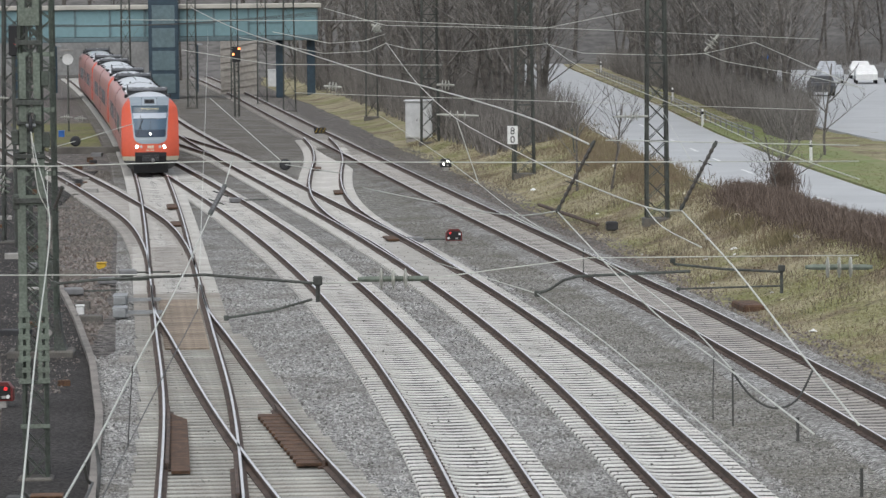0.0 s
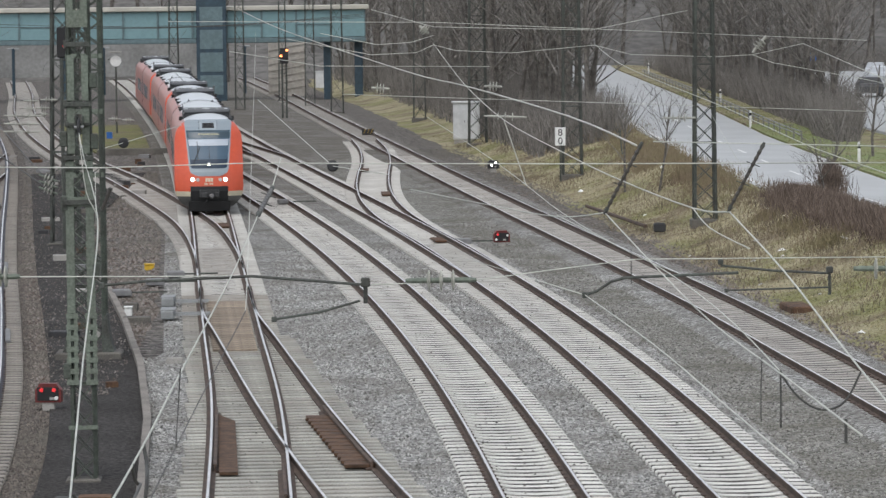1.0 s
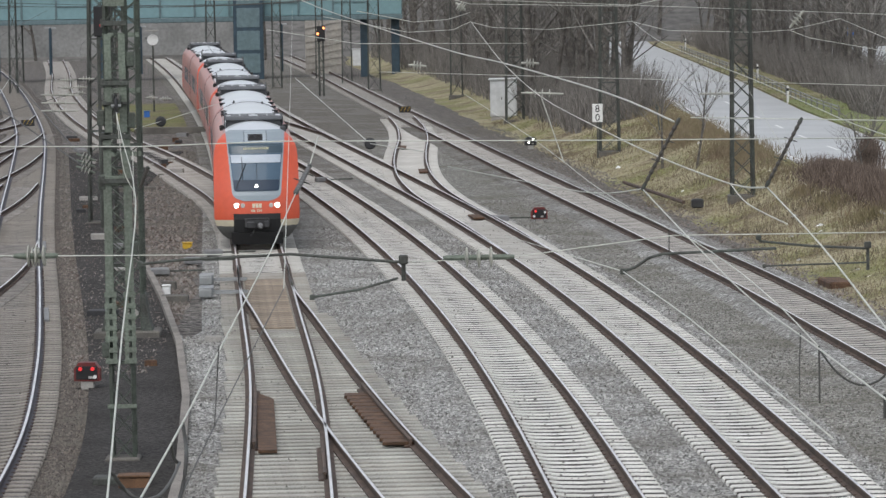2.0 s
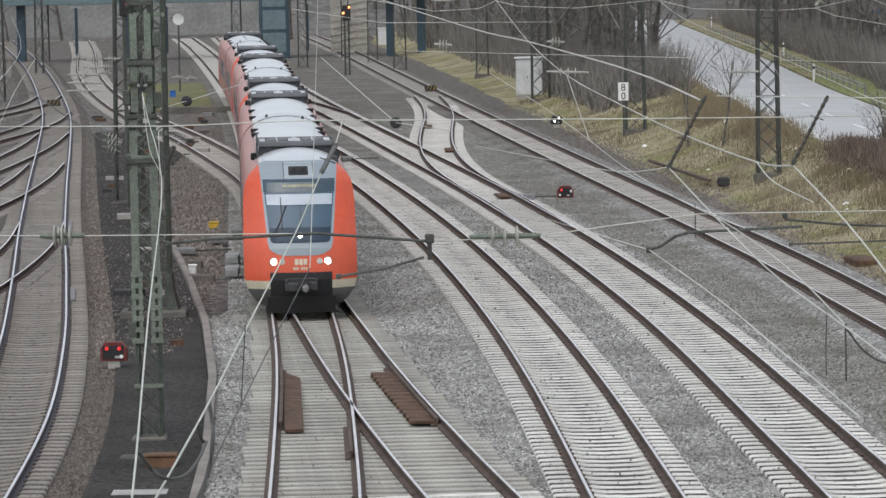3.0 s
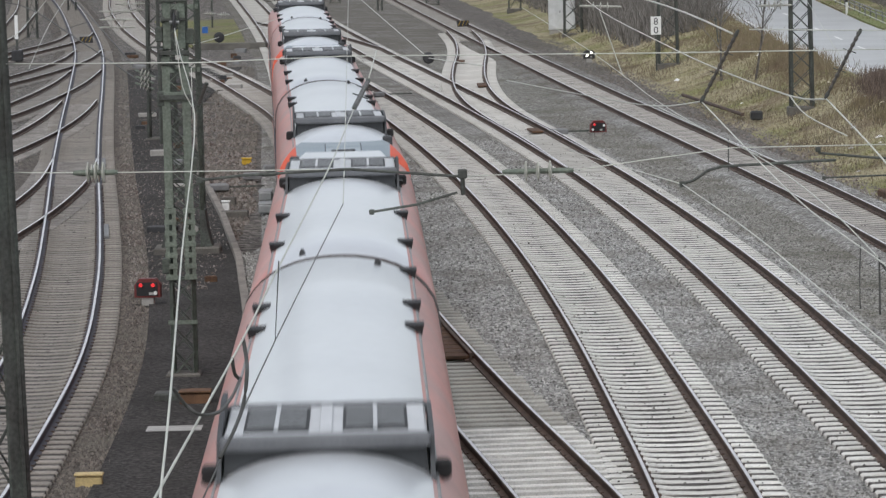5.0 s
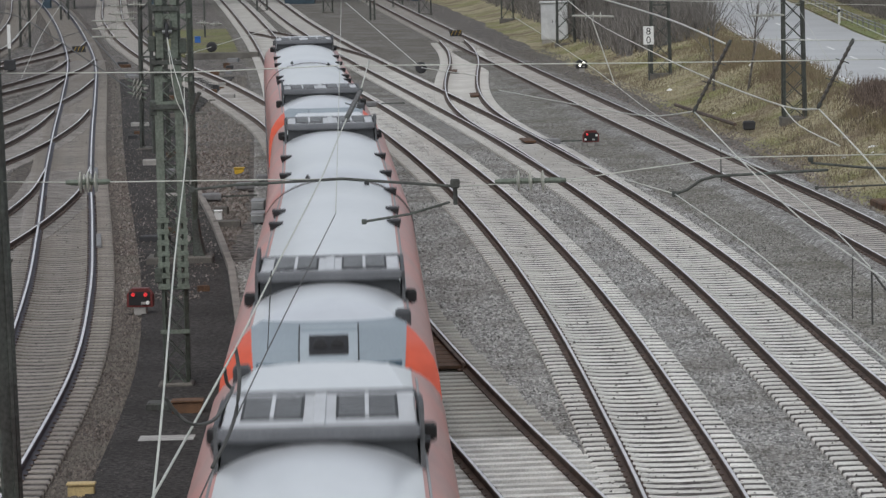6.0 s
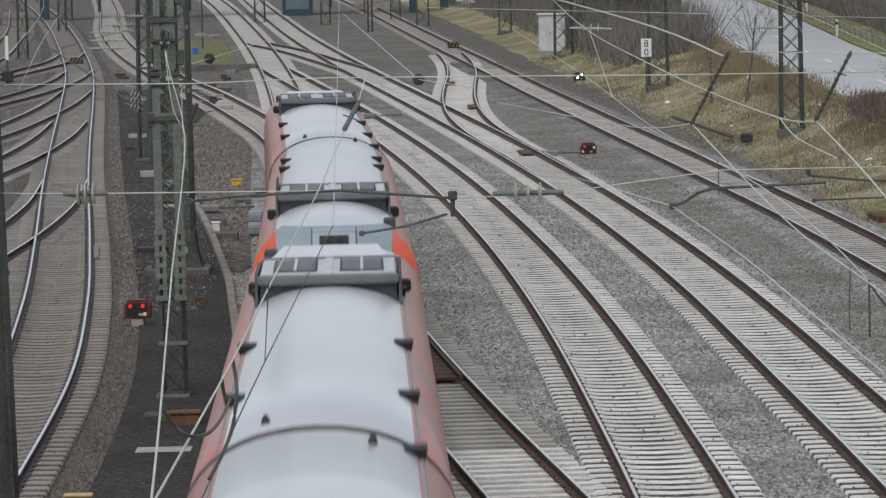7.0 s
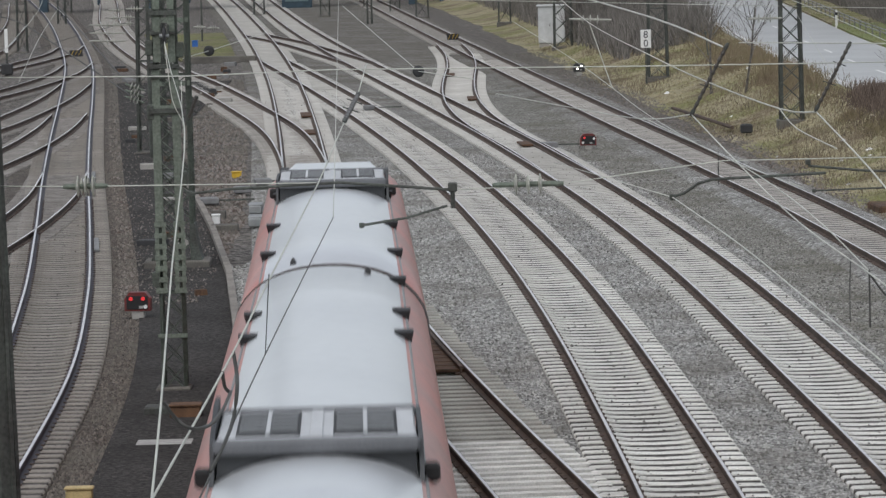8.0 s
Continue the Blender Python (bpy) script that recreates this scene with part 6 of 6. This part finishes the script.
def parked_car(x, y, turn, paint, label):
    c = thing("parked_car", label, "car", "parked cars", at=pose(x, y, 1.02, 0, 0, turn))
    side = [(-2.1, 0.3), (-2.15, 0.75), (-1.9, 0.95), (-1.45, 1.0), (-0.9, 1.42), (0.55, 1.45), (1.25, 1.0), (2.0, 0.88), (2.15, 0.6), (2.1, 0.3)]
    v = [(a, s * (0.85 if z < 1.1 else 0.66), z) for s in (-1, 1) for a, z in side]
    n = len(side)
    part("body", Build().add(v, [tuple(range(n - 1, -1, -1)), tuple(range(n, 2 * n))] + [(i, (i + 1) % n, n + (i + 1) % n, n + i) for i in range(n)]), paint, c)
    for s in (-1, 1):
        part("window", Build().add([(-1.25, s * 0.82, 1.03), (1.0, s * 0.82, 1.03), (0.5, s * 0.71, 1.36), (-0.85, s * 0.71, 1.36)], [(0, 1, 2, 3)]), CAR_GLASS, c)
        for a in (-1.3, 1.3):
            part("wheel", Build().lathe((a, s * 0.68, 0.31), (a, s * 0.87, 0.31), [(0, 0.31), (0.8, 0.31), (1, 0.26)], 14), BLACK, c)
    part("windscreen", Build().add([(1.22, -0.7, 1.03), (1.22, 0.7, 1.03), (0.6, 0.6, 1.42), (0.6, -0.6, 1.42)], [(0, 1, 2, 3)]), CAR_GLASS, c)


for k, (x, y, m, w) in enumerate(((42.6, 336, CAR_SILVER, "silver"), (45.0, 334, PAINT_WHITE, "white"), (47.4, 333, CAR_SILVER, "silver"), (44.2, 352, CAR_SILVER, "silver"), (46.8, 351, PAINT_WHITE, "white"), (37.2, 300, CAR_DARK, "dark grey"), (49.8, 350, PAINT_WHITE, "white"))):
    parked_car(x, y, 82 + 3 * (k % 3), m, w + " parked car in the car park")
s = thing("blue_sign", "small blue traffic sign on a thin post", "sign", at=pose(36.5, 330, 1.0))
part("post", Build().tube([(0, 0, 0), (0, 0, 2.6)], 0.05, 6), STEEL_PALE, s)
part("panel", Build().box(-0.35, -0.04, 2.0, 0.35, 0, 2.7, 0.02), BLUE, s)


# ---------------------------------------------------------------- bare trees
def grow(rng, high, spread, levels, mesh_parts, base_r, splits=(3, 5)):
    """Branches as (points, radius, radius at the tip, level)."""
    out = []

    def shoot(p, d, length, r, level):
        pts, q, w = [p], p.copy(), d.copy()
        k = 4 if level == 0 else 3
        for _ in range(k):
            w = (w + Vector((rng.uniform(-1, 1), rng.uniform(-1, 1), rng.uniform(-0.3, 0.6))) * (0.12 if level == 0 else 0.22)).normalized()
            q = q + w * length / k
            pts.append(q.copy())
        out.append((pts, r, r * (0.45 if level == 0 else 0.3), level))
        if level >= levels:
            return
        for j in range(rng.randint(*splits) + (3 if level == 0 else 0)):
            s = rng.uniform(0.25 if level == 0 else 0.15, 1.0)
            i = min(int(s * k), k - 1)
            a = pts[i].lerp(pts[i + 1], s * k - i)
            turn = rng.uniform(0, 2 * math.pi)
            side = Vector((math.cos(turn), math.sin(turn), rng.uniform(0.1, 1.0) * (1.0 if level else 0.8)))
            nd = (w * 0.55 + side.normalized() * spread).normalized()
            shoot(a, nd, length * rng.uniform(0.38, 0.62), max(0.008, r * rng.uniform(0.35, 0.55)), level + 1)

    shoot(Vector((0, 0, -0.2)), Vector((rng.uniform(-0.1, 0.1), rng.uniform(-0.1, 0.1), 1)), high, base_r, 0)
    return out


def tree_meshes(seed, high, spread=0.8, levels=3, base_r=None):
    rng = random.Random(seed)
    br = grow(rng, high, spread, levels, None, base_r or high * 0.016)
    trunk, crown = Build(), Build()
    for pts, r0, r1, lv in br:
        if lv == 0:
            trunk.tube(pts, r0, 7, r1)
        else:
            crown.tube(pts, max(r0, 0.012), 4 if lv == 1 else 3, max(r1, 0.007), caps=False)
    return trunk.mesh("trunk", BARK), crown.mesh("crown", TWIG)


KINDS = [tree_meshes(11, 11.0), tree_meshes(23, 9.0, 0.9), tree_meshes(37, 13.0, 0.7), tree_meshes(5, 7.5, 1.1)]


def tree(kind, x, y, scale, turn, label="bare leafless tree in the dark wood", group="wood trees"):
    t = thing("tree", label, "tree", group, at=pose(x, y, ground_z(x, y), 0, 0, turn) @ Matrix.Scale(scale, 4))
    part("trunk", KINDS[kind][0], None, t)
    part("crown", KINDS[kind][1], None, t)


def thicket_edge(y):
    """Where the thicket beyond the road gives way to the open car park."""
    return 0.1215 * y


rng = random.Random(77)
spots = []
for _ in range(900):
    y = rng.uniform(225, 430)
    zone = rng.random()
    if zone < 0.45:
        x = rng.uniform(bank_foot(y) + 3.0, max(bank_foot(y) + 3.5, road_near(y) - 2.5))
    else:
        x = road_far(y) + rng.uniform(5.0, 45.0)
        if y < 385 and x > road_far(y) + 4:
            x = road_far(y) + rng.uniform(3.5, 7.5)
            if x > thicket_edge(y) - 1.0:
                continue
    if all((x - a) ** 2 + (y - b) ** 2 > 3.0 for a, b in spots):
        spots.append((x, y))
    if len(spots) >= 230:
        break
for x, y in spots:
    tree(rng.randrange(4), x, y, rng.uniform(0.75, 1.2), rng.uniform(0, 360))
for k in range(60):
    x, y = -75 + k * 2.6 + rng.uniform(-1, 1), rng.uniform(418, 470)
    tree(rng.randrange(4), x, y, rng.uniform(0.9, 1.5), rng.uniform(0, 360))
tree(3, 24.6, 197, 0.62, 40, "small bare roadside tree with knobbly crown", "roadside trees")
tree(3, 15.1, 262, 0.95, 200, "bare tree between the railway and the road", "roadside trees")
tree(1, 11.6, 178, 0.42, 90, "thin bare sapling on the bank", "roadside trees")
tree(1, 12.6, 172, 0.40, 10, "thin bare sapling on the bank", "roadside trees")
tree(3, 17.3, 152, 0.45, 10, "bare twiggy bush beside the road", "roadside trees")
tree(3, 17.0, 149, 0.38, 130, "bare twiggy bush beside the road", "roadside trees")


def brush(name, label, cat, count, place, length, mat, width=0.012, seed=3):
    """Countless thin twigs or blades, each a slim three-sided spike."""
    r = random.Random(seed)
    v, f = [], []
    for _ in range(count):
        x, y, z = place(r)
        h = length * r.uniform(0.5, 1.2)
        dx, dy = r.uniform(-0.5, 0.5) * h, r.uniform(-0.5, 0.5) * h
        k = len(v)
        w = width
        v += [(x - w, y, z), (x + w, y, z), (x, y + w, z), (x + dx, y + dy, z + h)]
        f += [(k, k + 1, k + 3), (k + 1, k + 2, k + 3), (k + 2, k, k + 3)]
    solid(name, link_mesh(name, v, f, mat), None, label, cat, kind="stuff")


def in_wood(r):
    y = r.uniform(215, 420)
    x = r.uniform(bank_foot(y) + 2.4, max(bank_foot(y) + 3.5, road_near(y) - 2.0)) if r.random() < 0.5 else road_far(y) + r.uniform(3.0, 7.5 if y < 385 else 40.0)
    if y < 385:
        x = min(x, thicket_edge(y) - r.uniform(0, 2.5))
        if road_near(y) - 1.5 < x < road_far(y) + 2.5:
            x = road_near(y) - r.uniform(2.0, 4.0)
    return x, y, ground_z(x, y)


def in_hedge(r):
    y = r.uniform(100, 152)
    x = road_near(y) - 1.6 + r.gauss(0, 0.55) - 0.01 * (152 - y)
    return x, y, ground_z(x, y) + r.uniform(0, 0.7)


def on_bank(r):
    y = r.uniform(85, 260)
    x = r.uniform(bank_foot(y) + 0.6, road_near(y) - 0.4)
    return x, y, ground_z(x, y) - 0.01


def on_verge(r):
    y = r.uniform(110, 320)
    x = road_far(y) + r.uniform(0.2, 3.2)
    return x, y, 1.04


brush("undergrowth", "tangled bare undergrowth in the dark wood", "undergrowth", 42000, in_wood, 2.4, TWIG, 0.022, 3)
def in_scrub(r):
    y, a = r.choice(CLUMPS)
    y += r.gauss(0, 1.8)
    x = bank_foot(y) + a * (road_near(y) - bank_foot(y)) + r.gauss(0, 0.5)
    return x, y, ground_z(x, y) - 0.02


clump_rng = random.Random(19)
CLUMPS = [(clump_rng.uniform(100, 245), clump_rng.uniform(0.02, 0.9)) for _ in range(70)]
brush("scrub", "dark bare bramble scrub on the bank", "scrub", 9000, in_scrub, 0.27, SCRUB, 0.012, 12)
brush("hedge", "reddish brown leafless hedge beside the road", "hedge", 46000, in_hedge, 0.32, TWIG_RED, 0.011, 4)



def in_bush(r):
    a, h = r.uniform(0, 6.28), r.random()
    w = abs(r.gauss(0, 0.42)) * (1.0 - 0.45 * h)
    x, y = 17.25 + w * math.cos(a), 150.5 + 2.0 * w * math.sin(a)
    return x, y, ground_z(x, y) + 1.5 * h


brush("bush", "dense upright bare bush standing in the hedge", "bush", 2600, in_bush, 0.55, TWIG_RED, 0.011, 15)


def in_bramble(r):
    y, a, wide = r.choice(BRAMBLES)
    y += r.gauss(0, wide * 2.2)
    x = bank_foot(y) + a * (road_near(y) - bank_foot(y)) + r.gauss(0, wide * 0.5)
    return x, y, ground_z(x, y) + abs(r.gauss(0, 0.22)) * wide


BRAMBLES = [(clump_rng.uniform(150, 235), clump_rng.uniform(0.55, 0.95), clump_rng.uniform(0.5, 1.3)) for _ in range(34)] + [(clump_rng.uniform(108, 150), clump_rng.uniform(0.45, 0.8), clump_rng.uniform(0.3, 0.7)) for _ in range(12)]
brush("brambles", "rust-brown bramble thickets near the road edge", "brambles", 17000, in_bramble, 0.27, SCRUB_RED, 0.011, 14)
brush("dead_grass", "tufts of pale dead grass on the bank", "grass", 60000, on_bank, 0.075, STRAW, 0.02, 5)
brush("verge_grass", "short green verge grass", "grass", 12000, on_verge, 0.05, VERGE, 0.02, 6)


# ---------------------------------------------------------------- loose stones
def stones(name, label, count, x0, x1, y0, y1, mat, size, seed, skip, z=-0.036):
    r = np.random.RandomState(seed)
    base = np.array([(1, 0, -0.3), (-0.5, 0.87, -0.3), (-0.5, -0.87, -0.3), (0.1, 0.1, 0.75)])
    ys = y0 + (y1 - y0) * r.rand(count) ** 1.4
    xs = np.array([x0(y) for y in ys]) + r.rand(count) * np.array([x1(y) - x0(y) for y in ys])
    keep = np.ones(count, bool)
    for k in skip:
        keep &= np.abs(xs - np.interp(ys, LINES[k][:, 1], LINES[k][:, 0])) > 1.34
    xs, ys = xs[keep], ys[keep]
    n = len(xs)
    s = size * (0.5 + r.rand(n, 1, 1))
    a = r.rand(n) * 6.28
    rot = np.stack([np.stack([np.cos(a), -np.sin(a), 0 * a], 1), np.stack([np.sin(a), np.cos(a), 0 * a], 1), np.stack([0 * a, 0 * a, 1 + 0 * a], 1)], 1)
    v = np.einsum("nij,kj->nki", rot, base) * s * (0.7 + 0.6 * r.rand(n, 4, 3)) + np.stack([xs, ys, np.full(n, z)], 1)[:, None, :]
    i = np.arange(n)[:, None] * 4
    f = np.concatenate([i + np.array([[0, 1, 3]]), i + np.array([[1, 2, 3]]), i + np.array([[2, 0, 3]])])
    me = bpy.data.meshes.new(name)
    me.from_pydata(v.reshape(-1, 3).tolist(), [], f.tolist())
    me.materials.append(mat)
    solid(name, me, None, label, "ballast", kind="stuff")


def stone_mat(name, light, dark):
    m = bpy.data.materials.new(name)
    m.use_nodes = True
    n, l = m.node_tree.nodes, m.node_tree.links
    g = n.new("ShaderNodeNewGeometry")
    mix = n.new("ShaderNodeMix")
    mix.data_type = "RGBA"
    mix.inputs["A"].default_value, mix.inputs["B"].default_value = (*dark, 1), (*light, 1)
    l.new(g.outputs["Random Per Island"], mix.inputs["Factor"])
    co = n.new("ShaderNodeTexCoord")
    patch_noise = n.new("ShaderNodeTexNoise")
    patch_noise.inputs["Scale"].default_value, patch_noise.inputs["Detail"].default_value = 0.35, 7
    patch_noise.inputs["Roughness"].default_value = 0.65
    l.new(co.outputs["Object"], patch_noise.inputs["Vector"])
    much = soil_factor(n, l, co, patch_noise, 0.42, 0.68, 0.7, (120, 230))
    dirt = n.new("ShaderNodeMix")
    dirt.data_type = "RGBA"
    dirt.inputs["B"].default_value = (0.14, 0.13, 0.112, 1)
    l.new(much, dirt.inputs["Factor"])
    l.new(mix.outputs["Result"], dirt.inputs["A"])
    l.new(dirt.outputs["Result"], n["Principled BSDF"].inputs["Base Color"])
    n["Principled BSDF"].inputs["Roughness"].default_value = 0.95
    return m


stones("ballast_stones", "loose grey ballast stones between the tracks", 85000, lambda y: kerb_x(y) + 0.1 if y < 106 else float(np.interp(y, LINES["A"][:, 1], LINES["A"][:, 0])) - 1.75, lambda y: float(np.interp(y, LINES["C"][:, 1], LINES["C"][:, 0])) + 1.8,
       58, 150, stone_mat("grey_stone", (0.56, 0.555, 0.53), (0.07, 0.068, 0.064)), 0.042, 8, ("A", "A2", "B", "C", "D"))
stones("old_ballast_stones", "loose dirty ballast stones beside the outer curve", 45000, lambda y: float(np.interp(y, LINES["C"][:, 1], LINES["C"][:, 0])) + 1.7, lambda y: float(np.interp(y, LINES["D"][:, 1], LINES["D"][:, 0])) + 1.75,
       70, 165, stone_mat("dirty_stone", (0.40, 0.39, 0.355), (0.055, 0.052, 0.046)), 0.042, 18, ("C", "D"))
stones("yard_stones", "loose brown stones on the yard ground", 14000, lambda y: float(np.interp(y, LINES["L"][:, 1], LINES["L"][:, 0])) + 1.2, lambda y: float(np.interp(y, LINES["L"][:, 1], LINES["L"][:, 0])) + 2.05,
       58, 150, stone_mat("brown_stone", (0.20, 0.172, 0.15), (0.05, 0.042, 0.036)), 0.04, 9, ("L",))
stones("path_grit", "pale grit and crumbs scattered on the asphalt path", 2600, lambda y: float(np.interp(y, LINES["L"][:, 1], LINES["L"][:, 0])) + 2.0, lambda y: kerb_x(y) - 0.1,
       58, 135, stone_mat("pale_grit", (0.42, 0.40, 0.38), (0.10, 0.09, 0.08)), 0.028, 10, ("L",))
RUBBLE = stone_mat("rubble", (0.30, 0.27, 0.245), (0.07, 0.045, 0.035))
stones("yard_rubble", "rust-brown and pale rubble strewn on the yard ground", 16000, lambda y: float(np.interp(y, LINES["L"][:, 1], LINES["L"][:, 0])) + 1.5, lambda y: kerb_x(y) + 1.2 if y < 125 else float(np.interp(y, LINES["A"][:, 1], LINES["A"][:, 0])) - 2.0,
       96, 215, RUBBLE, 0.06, 21, ("L", "A", "E"))
stones("bank_rubble", "stones and crumbs along the foot of the bank", 9000, lambda y: float(np.interp(y, LINES["D"][:, 1], LINES["D"][:, 0])) + 1.5, lambda y: bank_foot(y) + 1.4,
       80, 240, RUBBLE, 0.05, 22, ("D",))
PEBBLE = stone_mat("dark_pebble", (0.30, 0.28, 0.26), (0.03, 0.028, 0.026))
for key, count, seed in (("B", 900, 31), ("C", 900, 32), ("D", 500, 33), ("A", 500, 34), ("L", 800, 35)):
    stones("stray_pebbles", "dark ballast pebbles lying on the sleepers", count, lambda y, k=key: float(np.interp(y, LINES[k][:, 1], LINES[k][:, 0])) - 1.2, lambda y, k=key: float(np.interp(y, LINES[k][:, 1], LINES[k][:, 0])) + 1.2,
           58, 190, PEBBLE, 0.024, seed, (), 0.05)


# ---------------------------------------------------------------- sleepers, piece by piece
TIMBER = sleeper_mesh(1.15, WOOD, width=0.44, sag=0.0)


def lay_sleepers():
    meshes = {}
    for t, key, mat, y0, y1, single in SLEEPERS:
        line = LINES[key]
        rest = Build()
        clips = Build()
        y = y0 + 0.3
        rng = random.Random(len(key) * 7 + ord(key[0]))
        while y < y1:
            if key == "A2" and y > 70 or (key == "A" and 70 < y <= 127) or (y > 450):
                y += 0.6 if y < 450 else 50
                continue
            x, turn = track_at(key, y)
            m = pose(x, y, 0.016 + rng.uniform(-0.006, 0.006), 0, 0, math.degrees(turn) + rng.uniform(-0.5, 0.5))
            if single[0] <= y <= single[1]:
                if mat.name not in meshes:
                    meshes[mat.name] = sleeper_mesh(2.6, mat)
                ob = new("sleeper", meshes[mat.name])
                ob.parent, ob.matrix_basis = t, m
            else:
                rest.box(-1.3, -0.13, -0.08, 1.3, 0.13, 0.022, 0, m)
            if 56 < y < 130:
                clips.add([m @ Vector(p) for p in FASTENER.v], FASTENER.f)
            y += 0.6 * math.cos(turn)
        if rest.v:
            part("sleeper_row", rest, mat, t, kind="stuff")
        if clips.v:
            part("rail_clips", clips, RAIL_SIDE, t, kind="stuff")
    # long bearers under the points
    t = SLEEPERS[0][0]
    y = 70.2
    while y < 127:
        xa, turn = track_at("A", y)
        xb, _ = track_at("A2", y)
        left, right = xa - 1.3, max(xb if y < 112 else xa, xa) + 1.3
        me_key = ("bearer", round((right - left) * 5))
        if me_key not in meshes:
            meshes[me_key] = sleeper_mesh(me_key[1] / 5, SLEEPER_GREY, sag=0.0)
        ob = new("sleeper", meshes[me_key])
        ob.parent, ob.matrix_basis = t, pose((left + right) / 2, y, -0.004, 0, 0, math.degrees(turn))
        y += 0.6
    # short gap boards in the four-foot of the points
    y = 107.3
    while y < 124:
        x, turn = track_at("A", y)
        ob = new("timber", TIMBER)
        ob.parent, ob.matrix_basis = t, pose(x, y, 0.036, 0, 0, math.degrees(turn))
        y += 0.6


lay_sleepers()
motions()
